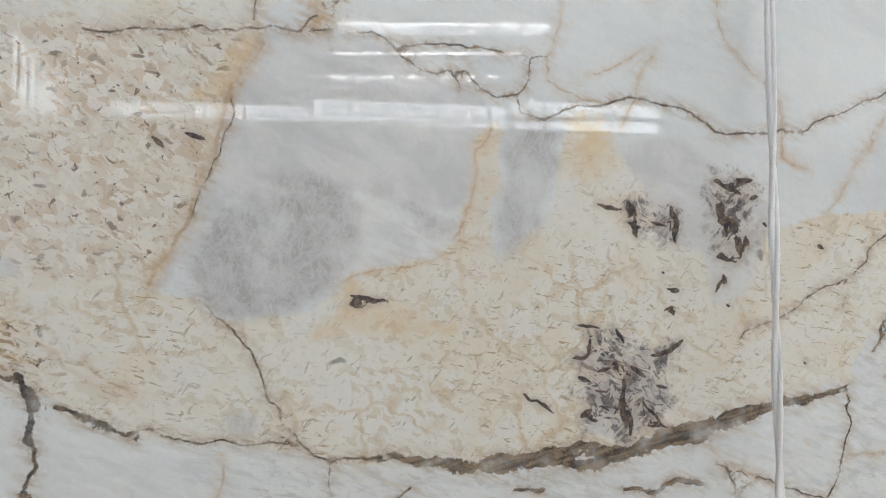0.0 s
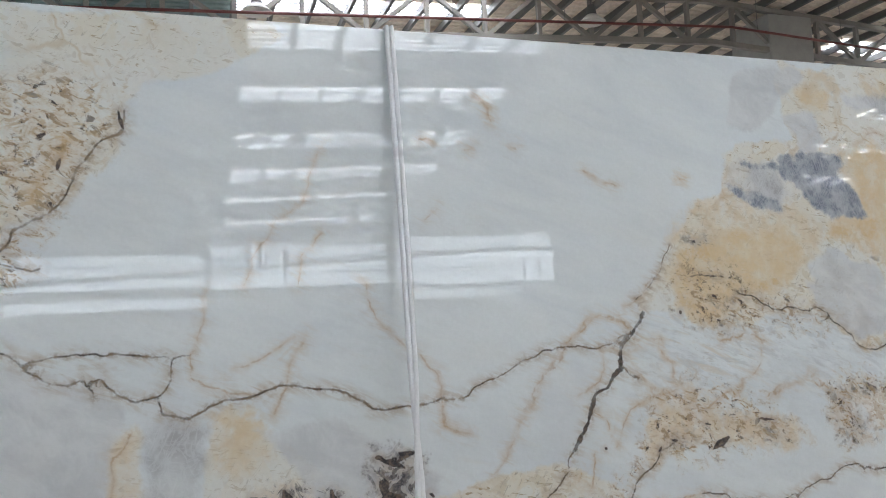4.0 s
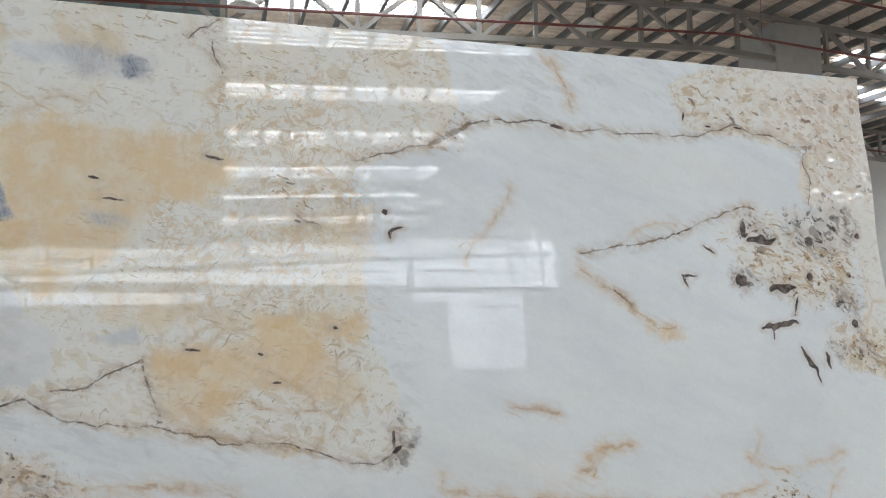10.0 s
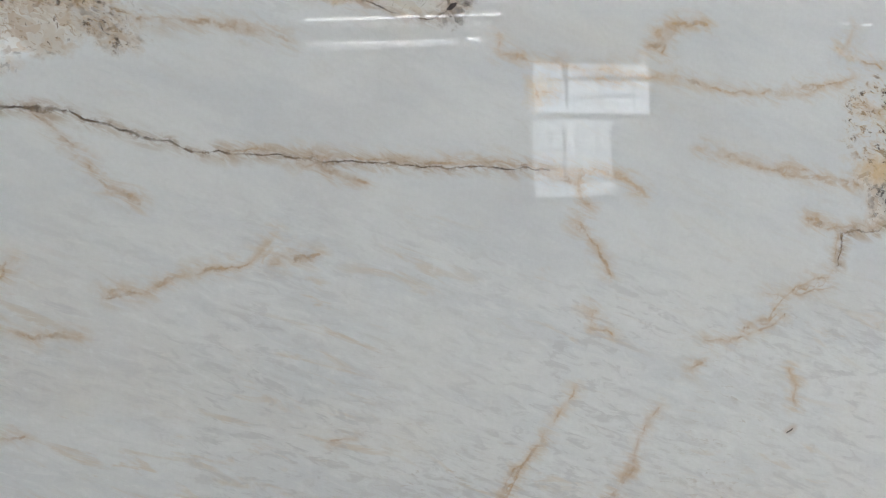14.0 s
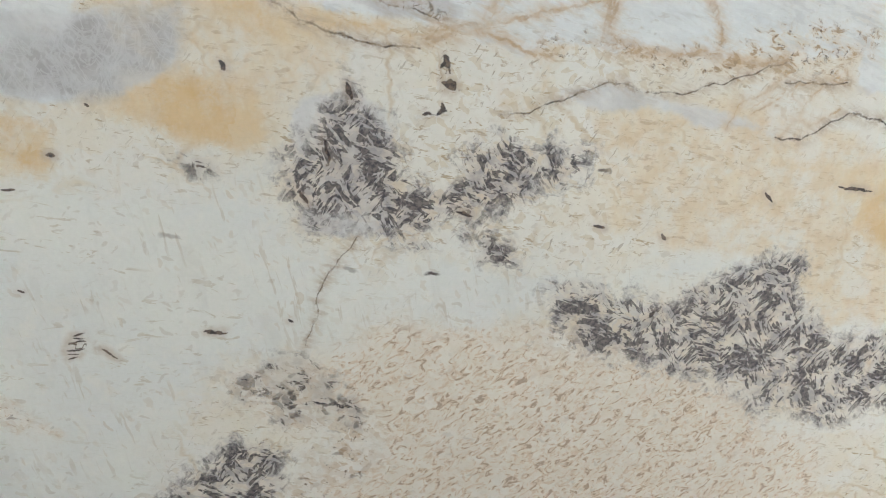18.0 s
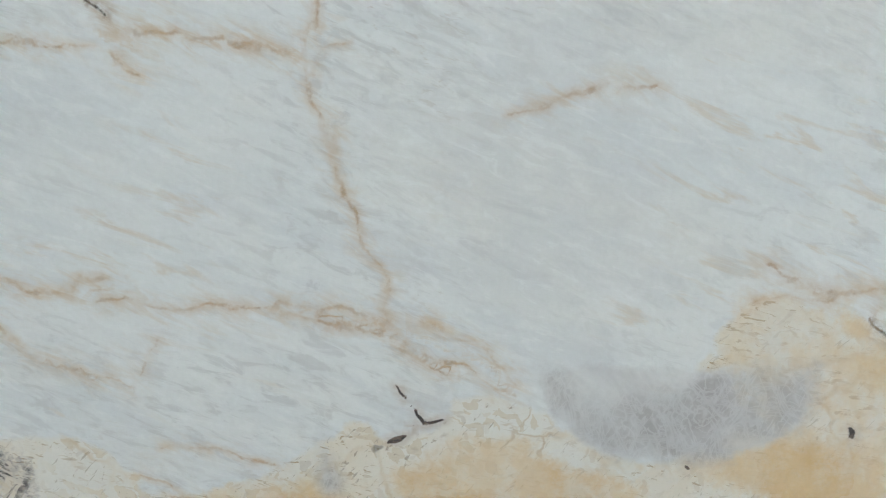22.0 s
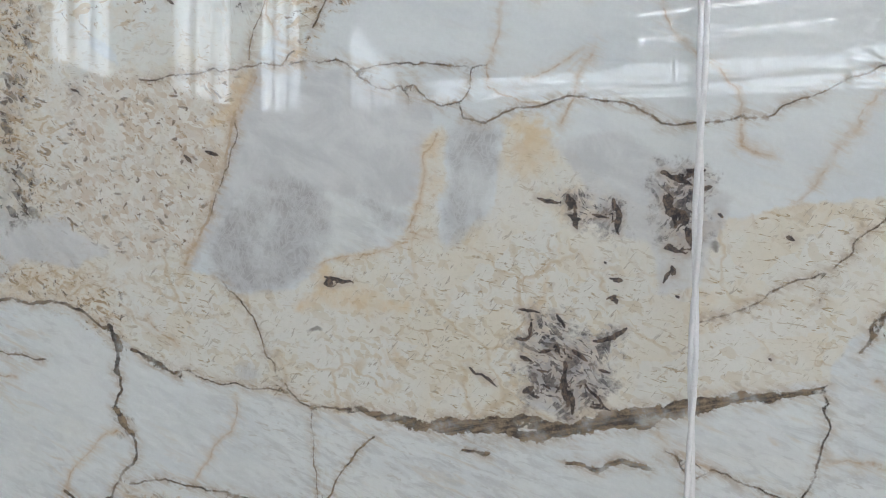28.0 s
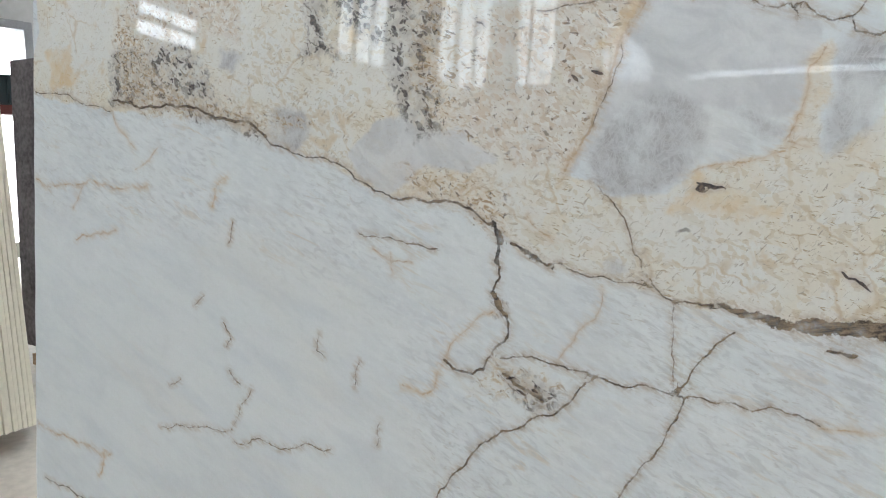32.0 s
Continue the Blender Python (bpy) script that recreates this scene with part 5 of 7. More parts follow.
zone("ochre", 1, 536, -552, 569, -535, 604, -528, 626, -530, 626, -543, 670, -555, 701, -577, 702, -598, 657, -598, 629, -620, 624, -649, 583, -621, 555, -626, 537, -602, 548, -579)
zone("ochre", 1, 409, -574, 449, -567, 477, -562, 493, -589, 481, -613, 451, -632, 428, -628)
zone("ochre", 1, 351, -631, 380, -631, 373, -646, 351, -646)
zone("ochre", 1, 761, -524, 799, -524, 802, -554, 780, -561, 767, -554)
zone("tan", 1, 800, -537, 871, -549, 875, -580, 822, -585, 799, -572)
zone("tan", 1, 495, -562, 536, -552, 546, -607, 527, -622, 495, -612)
zone("grey", 1, 631, -476, 644, -509, 674, -534, 701, -544, 762, -546, 761, -524, 808, -523, 818, -499, 816, -475)
zone("grain", 1, 788, -599, 823, -596, 829, -608, 812, -616)
vein("gold", 2.1, 0.4, 372, -259, 411, -262, 441, -268, 482, -272)
vein("gold", 1.47, 0.4, 485, -273, 487, -300, 501, -324, 502, -349, 513, -370, 516, -392, 532, -415, 530, -450)
vein("gold", 1.26, 0.3, 343, -430, 423, -434, 482, -442, 530, -454, 571, -482)
vein("gold", 1.26, 0.3, 534, -444, 497, -435, 460, -433)
vein("gold", 1.47, 0.4, 556, -446, 589, -458, 616, -490)
vein("gold", 1.68, 0.4, 279, -415, 296, -423, 325, -424, 330, -417, 348, -414)
vein("gold", 1.26, 0.4, 274, -449, 294, -469, 337, -487)
vein("gold", 2.52, 0.3, 371, -276, 377, -282)
vein("gold", 1.26, 0.2, 626, -305, 647, -298, 681, -295)
vein("gold", 0.84, 0.4, 495, -243, 489, -266)
zone("grain", 1, 314, -77, 326, -73, 343, -79, 352, -85, 343, -96, 325, -101, 310, -95)
zone("grain", 1, 364, -29, 380, -31, 391, -36, 388, -41, 373, -35)
zone("grain", 1, 448, -133, 462, -134, 475, -143, 462, -141)
vein("dark", 1.43, 0.5, 269, -107, 281, -91, 289, -72, 300, -63, 312, -57, 322, -48)
vein("dark", 1.26, 0.5, 310, -41, 320, -36, 326, -33)
vein("gold", 1.89, 0.6, 376, -101, 399, -113, 427, -124)
vein("gold", 1.68, 0.4, 690, -155, 666, -176, 677, -193, 681, -203, 703, -211, 745, -213)
vein("gold", 1.26, 0.4, 608, -210, 636, -213)
vein("gold", 1.68, 0.3, 642, -189, 650, -200, 653, -211, 678, -203)
vein("gold", 2.94, 0.5, 355, -156, 346, -177, 343, -192)
vein("gold", 1.26, 0.4, 241, -212, 270, -208, 303, -210, 346, -217)
vein("gold", 1.26, 0.4, 227, -262, 282, -264, 337, -269)
vein("gold", 1.05, 0.2, 501, -228, 494, -262, 490, -296)
vein("gold", 2.1, 0.4, 576, -52, 560, -83, 554, -104)
vein("gold", 1.26, 0.4, 396, -20, 390, -43)
vein("gold", 1.05, 0.4, 281, -134, 305, -148, 333, -161)
vein("gold", 1.26, 0.4, 401, -28, 422, -23, 450, -20)
vein("gold", 1.26, 0.4, 483, -156, 501, -165, 524, -177)
vein("gold", 1.68, 0.4, 409, -132, 427, -133, 448, -135)
vein("gold", 1.05, 0.4, 349, -225, 375, -217, 408, -214)
vein("gold", 1.26, 0.5, 411, -202, 433, -206)
vein("gold", 1.26, 0.4, 659, -143, 676, -150, 697, -146)
zone("crumb", 1, 392, 33, 419, 81, 437, 63, 472, 53, 523, 56, 566, 50, 587, 33, 584, 20, 524, 34, 472, 38, 428, 35, 401, 18)
zone("tan", 1, 388, 29, 415, 81, 437, 67, 523, 60, 570, 55, 596, 30, 584, 15, 524, 28, 472, 34, 428, 30, 401, 13)
zone("grain", 1, 640, 69, 653, 73, 660, 18, 648, 15)
zone("grain", 1, 661, 50, 680, 49, 681, 24, 665, 29)
vein("gold", 1.05, 0.3, 327, 37, 324, 17, 317, -1)
vein("gold", 2.1, 0.5, 382, -34, 384, -45)
vein("mark", 1.92, 1, 97, 55, 102, 56)
vein("mark", 1.92, 1, 121, 55, 136, 57)
vein("mark", 1.92, 1, 111, 47, 125, 44)
vein("mark", 1.92, 1, 134, 40, 141, 42)
vein("mark", 1.92, 1, 14, 34, 20, 23)
vein("mark", 1.92, 1, -14, 32, 3, 28)
vein("mark", 1.92, 1, 12, 17, 24, 13)
vein("mark", 1.92, 1, 58, 26, 58, 2)
vein("mark", 1.92, 1, 103, 36, 107, 29)
vein("mark", 1.92, 1, 111, 20, 119, 8)
vein("mark", 1.92, 1, 125, 3, 120, -10)
vein("mark", 1.92, 1, 104, -11, 107, -15)
vein("mark", 1.92, 1, 107, -31, 110, -38)
vein("mark", 1.92, 1, 55, -44, 63, -46)
vein("mark", 1.92, 1, 56, -62, 58, -68)
zone("ochre", 1, -336, 157, -309, 168, -323, 131, -336, 116, -362, 114, -341, 134)
zone("ochre", 1, -265, -78, -246, -54, -237, -35, -203, -54, -196, -69, -227, -79)
zone("tan", 1, -16, 39, 22, 44, 33, 14, 6, 4)
zone("tan", 1, -135, 95, -110, 96, -108, 47, -125, 13, -138, 23, -130, 62)
zone("tan", 1, -49, 96, -6, 99, 5, 64, -27, 54, -54, 63)
vein("gold", 2.1, 0.5, -308, 168, -319, 149, -330, 126, -336, 116)
vein("dark", [2.0, 6.0, 7.0, 8.0, 8.0, 7.5, 9.0, 8.5, 6.0, 4.0, 2.0], 0.3, -198, -185, -149, -195, -114, -198, -78, -197, -35, -199, 8, -194, 64, -182, 109, -169, 144, -161, 192, -153, 241, -143)
vein("dark", 1.34, 0.5, -452, -138, -431, -149, -406, -159)
vein("gold", 1.26, 0.4, -444, -95, -423, -113, -406, -123)
vein("gold", 1.26, 0.5, -267, 188, -272, 174)
zone("grain", 1, -828, 265, -790, 270, -769, 227, -790, 188, -801, 114, -828, 123, -823, 190)
zone("grain", 1, -780, 261, -698, 254, -622, 224, -612, 155, -659, 138, -718, 152, -769, 195)
zone("grain", 1, -663, 138, -603, 140, -584, 79, -576, 18, -620, 3, -653, 56)
zone("grain", 1, -617, 209, -585, 199, -594, 147, -617, 148)
zone("grain", 1, -613, 254, -564, 249, -568, 231, -604, 234)
zone("grain", 1, -1293, 166, -1188, 162, -1220, 66, -1288, 66)
zone("grain", 1, -1188, 172, -1090, 168, -1038, 111, -1006, 63, -1092, 64, -1160, 123)
zone("grain", 1, -493, -205, -466, -207, -462, -223, -488, -223)
zone("grain", 1, -533, 165, -516, 162, -517, 148, -531, 152)
zone("grain", 1, -331, 252, -320, 254, -320, 238, -328, 240)
zone("grain", 1, -466, -308, -434, -295, -379, -318, -393, -339, -433, -343)
zone("beige", 1, -1274, 312, -961, 285, -962, 162, -1174, 166, -1246, 223)
zone("grey", 1, -897, 34, -823, 48, -812, 14, -839, -14, -879, -4)
zone("grain", 1, -1092, 64, -1013, 49, -926, 28, -891, -3, -926, 7, -1019, 32, -1092, 47)
vein("gold", 1.26, 0.4, -311, 168, -317, 142, -334, 110)
zone("milk", 1, -559, 456, -223, 493, -210, 436, -259, 322, -276, 247, -274, 187, -527, 166)
zone("crumb", 1, -239, 400, -170, 418, -124, 387, -149, 327, -176, 288, -212, 281, -257, 295, -263, 338, -228, 349)
zone("grain", 1, -408, 359, -361, 360, -336, 323, -352, 276, -342, 256, -375, 267, -404, 297)
zone("grain", 1, -333, 261, -309, 255, -301, 234, -322, 230)
zone("grain", 1, -386, 475, -362, 476, -296, 450, -315, 426, -354, 403, -411, 402, -414, 457)
zone("tan", 1, -638, -38, -547, -34, -491, -69, -546, -81, -628, -78)


# ---- nodes for the polished stone ----
class Net:
    """Short words for the nodes of one material."""

    def __init__(self, name):
        self.m = bpy.data.materials.new(name)
        self.m.use_nodes = True
        self.t = self.m.node_tree
        self.out = self.t.nodes["Principled BSDF"]

    def put(self, socket, v):
        if isinstance(v, bpy.types.NodeSocket):
            self.t.links.new(v, socket)
        else:
            socket.default_value = v

    def math(self, op, a, b=0.0, c=0.0):
        n = self.t.nodes.new("ShaderNodeMath")
        n.operation = op
        for s, v in zip(n.inputs, (a, b, c)):
            self.put(s, v)
        return n.outputs[0]

    def span(self, v, a, b, c=0.0, d=1.0, smooth=True):
        n = self.t.nodes.new("ShaderNodeMapRange")
        n.interpolation_type = "SMOOTHSTEP" if smooth else "LINEAR"
        for s, x in zip(n.inputs, (v, a, b, c, d)):
            self.put(s, x)
        return n.outputs[0]

    def mix(self, f, a, b):
        n = self.t.nodes.new("ShaderNodeMix")
        n.data_type = "RGBA"
        for s, v in ((n.inputs[0], f), (n.inputs[6], a), (n.inputs[7], b)):
            self.put(s, (*v, 1) if isinstance(v, tuple) and len(v) == 3 else v)
        return n.outputs[2]

    def turned(self, v, angle, sx, sy):
        """The face's coordinates turned by an angle and stretched, for streaks."""
        n = self.t.nodes.new("ShaderNodeMapping")
        n.vector_type = "TEXTURE"
        n.inputs["Rotation"].default_value[1] = radians(angle)
        n.inputs["Scale"].default_value = (1 / sx, 1, 1 / sy)
        self.put(n.inputs["Vector"], v)
        return n.outputs[0]

    def noise(self, v, scale, detail=2.0, rough=0.5, dist=0.0):
        n = self.t.nodes.new("ShaderNodeTexNoise")
        self.put(n.inputs["Vector"], v)
        n.inputs["Scale"].default_value, n.inputs["Detail"].default_value = scale, detail
        n.inputs["Roughness"].default_value, n.inputs["Distortion"].default_value = rough, dist
        return n.outputs["Fac"]

    def cells(self, v, scale, feature="F1", out=0):
        n = self.t.nodes.new("ShaderNodeTexVoronoi")
        n.feature = feature
        self.put(n.inputs["Vector"], v)
        n.inputs["Scale"].default_value = scale
        return n.outputs[out]

    def attribute(self, name):
        n = self.t.nodes.new("ShaderNodeAttribute")
        n.attribute_name = name
        s = self.t.nodes.new("ShaderNodeSeparateXYZ")
        self.t.links.new(n.outputs["Vector"], s.inputs[0])
        return s.outputs[0], s.outputs[1], s.outputs[2]


def polished_marble():
    k = Net("polished_marble")
    k.spot = k.t.nodes.new("ShaderNodeTexCoord").outputs["Object"]
    p = k.spot
    cream, ochre, beige = k.attribute("zones_a")
    pale, grey, blue = k.attribute("zones_b")
    dark, tone_d, tone_g = k.attribute("zones_c")
    fleck, milk, crumbs = k.attribute("zones_d")
    calm, grains, worm = k.attribute("zones_e")
    grit, tan, _ = k.attribute("zones_f")
    big, mid, fine = k.noise(p, 7, 4), k.noise(p, 45, 4, 0.6), k.noise(p, 260, 3, 0.65)
    shake = k.math("ADD", k.math("MULTIPLY", k.math("SUBTRACT", mid, 0.5), 22.0), k.math("MULTIPLY", k.math("SUBTRACT", fine, 0.5), 7.0))

    def inside(d, soft, warp=1.0, reach=0.0):
        return k.span(k.math("ADD", k.math("ADD", d, reach), k.math("MULTIPLY", shake, warp)), soft, -soft)

    # white ground with grey and faint warm streaks falling to the right
    drift = k.noise(k.turned(p, 20, 5, 20), 1.0, 4, 0.6, 0.4)
    drift2 = k.noise(k.turned(p, 24, 26, 95), 1.0, 4, 0.65, 0.6)
    drift3 = k.noise(k.turned(p, 16, 70, 210), 1.0, 3, 0.6, 0.8)
    cloud = k.noise(p, 3.2, 4, 0.6)
    live = k.span(k.math("ADD", calm, k.math("MULTIPLY", shake, 1.5)), -30, 50, 0.18, 1.0)
    c = k.mix(k.span(drift, 0.40, 0.70), (0.81, 0.84, 0.845), (0.745, 0.78, 0.80))
    c = k.mix(k.math("MULTIPLY", k.span(drift2, 0.52, 0.70), k.math("MULTIPLY", live, k.span(cloud, 0.40, 0.62, 0.0, 0.55))), c, (0.60, 0.60, 0.59))
    c = k.mix(k.math("MULTIPLY", k.span(drift3, 0.58, 0.68), k.math("MULTIPLY", live, k.span(cloud, 0.50, 0.64, 0.0, 0.6))), c, (0.56, 0.53, 0.49))
    c = k.mix(k.math("MULTIPLY", live, k.span(drift2, 0.47, 0.33, 0, 0.6)), c, (0.835, 0.865, 0.87))
    c = k.mix(k.span(k.noise(k.turned(p, 20, 2.2, 6.5), 1.0, 3, 0.6, 0.6), 0.50, 0.72, 0, 0.25), c, (0.80, 0.755, 0.68))
    wisps = k.noise(k.turned(p, 22, 13, 62), 1.0, 4, 0.62, 0.7)
    c = k.mix(k.math("MULTIPLY", k.span(wisps, 0.54, 0.68), k.math("MULTIPLY", live, k.span(k.noise(p, 4.5, 3), 0.44, 0.60, 0.0, 0.7))), c, (0.70, 0.63, 0.54))
    c = k.mix(k.math("MULTIPLY", k.span(wisps, 0.44, 0.32), k.math("MULTIPLY", live, k.span(k.noise(p, 6.0, 3), 0.46, 0.60, 0.0, 0.6))), c, (0.64, 0.655, 0.67))
    c = k.mix(k.span(k.noise(p, 5.5, 4, 0.62, 0.3), 0.52, 0.70, 0, 0.5), c, (0.71, 0.735, 0.755))
    # short grey strokes and bright gaps between them, thick in some places
    stroke = k.noise(k.turned(p, 22, 36, 118), 1.0, 4, 0.62, 0.7)
    c = k.mix(k.math("MULTIPLY", k.span(stroke, 0.50, 0.64), k.math("MULTIPLY", live, k.span(k.noise(p, 3.6, 3, 0.6), 0.40, 0.60, 0.15, 0.6))), c, (0.60, 0.615, 0.625))
    c = k.mix(k.math("MULTIPLY", live, k.span(stroke, 0.46, 0.34, 0, 0.5)), c, (0.855, 0.885, 0.89))
    # broken pieces: each crystal of the ground has a shade of its own
    jog = k.t.nodes.new("ShaderNodeVectorMath")
    jog.operation = "ADD"
    wob = k.t.nodes.new("ShaderNodeTexNoise")
    wob.inputs["Scale"].default_value, wob.inputs["Detail"].default_value = 55, 3
    k.put(wob.inputs["Vector"], p)
    push = k.t.nodes.new("ShaderNodeVectorMath")
    push.operation = "SCALE"
    k.put(push.inputs[0], wob.outputs["Color"])
    push.inputs["Scale"].default_value = 0.022
    k.put(jog.inputs[0], p)
    k.put(jog.inputs[1], push.outputs[0])
    bits = k.t.nodes.new("ShaderNodeSeparateColor")
    k.put(bits.inputs[0], k.cells(k.turned(jog.outputs[0], 30, 105, 190), 1.0, "F1", 1))
    lumps = k.t.nodes.new("ShaderNodeSeparateColor")
    k.put(lumps.inputs[0], k.cells(k.turned(jog.outputs[0], -20, 16, 24), 1.0, "F1", 1))
    b1, b2, l1 = bits.outputs[0], bits.outputs[1], lumps.outputs[0]

    def dashes(angle, sx, sy, keep, size, strange=0):
        """Short flecks strewn at one slant, a share of the cells holding one."""
        n = k.t.nodes.new("ShaderNodeTexVoronoi")
        k.put(n.inputs["Vector"], k.turned(jog.outputs[0], angle, sx, sy))
        n.inputs["Scale"].default_value = 1.0
        q = k.t.nodes.new("ShaderNodeSeparateColor")
        k.put(q.inputs[0], n.outputs["Color"])
        own = k.span(q.outputs[1], 0, 1, size * 0.55, size, False)
        return k.math("MULTIPLY", k.span(k.math("SUBTRACT", n.outputs["Distance"], own), 0.06, -0.06), k.math("MULTIPLY", k.math("LESS_THAN", q.outputs[strange], keep), k.span(q.outputs[2], 0, 1, 0.35, 1.0, False)))

    crowd = k.noise(p, 10, 3, 0.6)
    # cream ground: mottled, with short tan dashes
    m = inside(cream, 3, 0.7)
    cc = k.mix(k.span(big, 0.38, 0.62), (0.82, 0.805, 0.75), (0.80, 0.75, 0.645))
    cc = k.mix(k.math("MULTIPLY", k.span(l1, 0.55, 0.6), 0.6), cc, (0.81, 0.81, 0.775))
    cc = k.mix(k.span(k.noise(p, 22, 5, 0.65), 0.48, 0.62, 0, 0.7), cc, (0.82, 0.81, 0.76))
    cc = k.mix(k.math("MULTIPLY", k.span(b1, 0.78, 0.82), k.span(cloud, 0.45, 0.55, 0.05, 0.5)), cc, (0.66, 0.57, 0.42))
    rust = k.span(k.noise(p, 12, 4, 0.65, 0.5), 0.58, 0.70, 0, 0.55)
    cc = k.mix(rust, cc, (0.66, 0.50, 0.29))
    cc = k.mix(k.math("MULTIPLY", k.span(k.noise(k.turned(p, 12, 70, 260), 1.0, 3, 0.65, 0.9), 0.59, 0.66), k.span(big, 0.4, 0.6, 0.25, 0.85)), cc, (0.46, 0.36, 0.23))
    cc = k.mix(k.math("MULTIPLY", k.span(k.noise(k.turned(p, -50, 80, 280), 1.0, 3, 0.65, 0.9), 0.61, 0.68), k.span(cloud, 0.4, 0.6, 0.25, 0.8)), cc, (0.42, 0.37, 0.30))
    thread = k.cells(k.turned(jog.outputs[0], 40, 9, 15), 1.0, "DISTANCE_TO_EDGE")
    cc = k.mix(k.math("MULTIPLY", k.span(thread, 0.035, 0.0), k.span(k.noise(p, 9, 3), 0.45, 0.62, 0, 0.45)), cc, (0.58, 0.43, 0.24))
    crackle = k.cells(k.turned(jog.outputs[0], -30, 24, 38), 1.0, "DISTANCE_TO_EDGE")
    cc = k.mix(k.math("MULTIPLY", k.span(crackle, 0.045, 0.0), k.span(k.noise(p, 14, 4, 0.65), 0.54, 0.66, 0, 0.55)), cc, (0.52, 0.38, 0.22))
    # milky ground within the cream: whiter, with grey and tan strokes that mostly hang down
    mm = k.span(k.math("ADD", milk, k.math("MULTIPLY", shake, 2.2)), 26, -26)
    mc = k.mix(k.span(big, 0.4, 0.6), (0.805, 0.82, 0.785), (0.77, 0.795, 0.785))
    mc = k.mix(k.span(mid, 0.5, 0.66, 0, 0.6), mc, (0.83, 0.83, 0.79))
    mc = k.mix(k.span(k.noise(k.turned(p, 86, 9, 34), 1.0, 4, 0.6, 0.6), 0.54, 0.66, 0, 0.3), mc, (0.66, 0.67, 0.65))
    mc = k.mix(k.math("MULTIPLY", k.span(k.noise(k.turned(p, 82, 22, 120), 1.0, 3, 0.6, 0.9), 0.58, 0.65), k.span(crowd, 0.45, 0.6, 0, 0.5)), mc, (0.55, 0.50, 0.42))
    mc = k.mix(k.math("MULTIPLY", k.span(k.noise(k.turned(p, 12, 40, 150), 1.0, 3, 0.6, 0.9), 0.60, 0.66), k.span(crowd, 0.55, 0.42, 0, 0.6)), mc, (0.54, 0.48, 0.38))
    cc = k.mix(k.math("MULTIPLY", mm, 0.9), cc, mc)
    thick = k.span(crowd, 0.38, 0.6, 0.1, 1.0)
    cc = k.mix(k.math("MULTIPLY", dashes(62, 75, 190, 0.30, 0.42), k.math("MULTIPLY", thick, 0.4)), cc, (0.57, 0.47, 0.35))
    cc = k.mix(k.math("MULTIPLY", dashes(-24, 70, 180, 0.26, 0.42, 1), k.math("MULTIPLY", k.span(crowd, 0.62, 0.42, 0.1, 1.0), 0.4)), cc, (0.52, 0.47, 0.41))
    cc = k.mix(k.math("MULTIPLY", dashes(20, 85, 160, 0.08, 0.38, 2), 0.6), cc, (0.36, 0.27, 0.18))
    cc = k.mix(k.math("MULTIPLY", dashes(5, 26, 60, 0.022, 0.22), 0.95), cc, (0.07, 0.055, 0.05))
    c = k.mix(m, c, cc)
    # speckled beige ground of broken bits
    m = k.math("MULTIPLY", inside(beige, 10, 1.6), k.span(k.noise(p, 28, 3, 0.6), 0.34, 0.5, 0.25, 1.0))
    cc = k.mix(k.span(b1, 0.1, 0.9), (0.735, 0.675, 0.595), (0.83, 0.80, 0.74))
    cc = k.mix(k.span(mid, 0.50, 0.64, 0, 0.7), cc, (0.79, 0.77, 0.73))
    cc = k.mix(k.math("MULTIPLY", k.span(b2, 0.72, 0.76), 0.5), cc, (0.60, 0.46, 0.32))
    cc = k.mix(k.span(k.noise(k.turned(p, 35, 110, 260), 1.0, 3, 0.65, 0.9), 0.57, 0.64, 0, 0.7), cc, (0.50, 0.37, 0.24))
    cc = k.mix(k.math("MULTIPLY", dashes(14, 42, 120, 0.16, 0.36, 1), 0.85), cc, (0.20, 0.155, 0.12))
    cc = k.mix(k.math("MULTIPLY", dashes(-40, 60, 120, 0.22, 0.40), 0.7), cc, (0.40, 0.28, 0.18))
    cc = k.mix(k.span(k.noise(p, 130, 3, 0.6, 0.5), 0.62, 0.68, 0, 0.8), cc, (0.18, 0.13, 0.09))
    c = k.mix(m, c, cc)
    # sandy stains
    m = k.math("MULTIPLY", inside(tan, 8, 1.3), k.span(k.noise(p, 26, 4, 0.65), 0.38, 0.60, 0.15, 0.75))
    c = k.mix(m, c, k.mix(k.span(mid, 0.36, 0.62), (0.81, 0.71, 0.55), (0.74, 0.59, 0.40)))
    c = k.mix(k.math("MULTIPLY", m, k.span(k.noise(k.turned(p, 8, 60, 210), 1.0, 4, 0.65, 0.8), 0.56, 0.64, 0, 0.7)), c, (0.52, 0.39, 0.25))
    # worm-like tan curls
    m = inside(worm, 16, 1.8)
    curl = k.math("ABSOLUTE", k.math("SUBTRACT", k.noise(jog.outputs[0], 46, 2, 0.5, 1.6), 0.5))
    c = k.mix(k.math("MULTIPLY", m, k.math("MULTIPLY", k.span(curl, 0.05, 0.012), k.span(big, 0.36, 0.58, 0.25, 0.85))), c, (0.62, 0.49, 0.33))
    c = k.mix(k.math("MULTIPLY", m, k.span(k.noise(p, 85, 3, 0.6, 0.8), 0.57, 0.63, 0, 0.6)), c, (0.70, 0.56, 0.38))
    # close gritty bits
    m = inside(grit, 18, 2.0)
    bit = k.noise(k.turned(p, -28, 78, 130), 1.0, 3, 0.62, 1.6)
    c = k.mix(k.math("MULTIPLY", m, 0.75), c, k.mix(k.span(mid, 0.4, 0.6), (0.83, 0.79, 0.71), (0.80, 0.74, 0.64)))
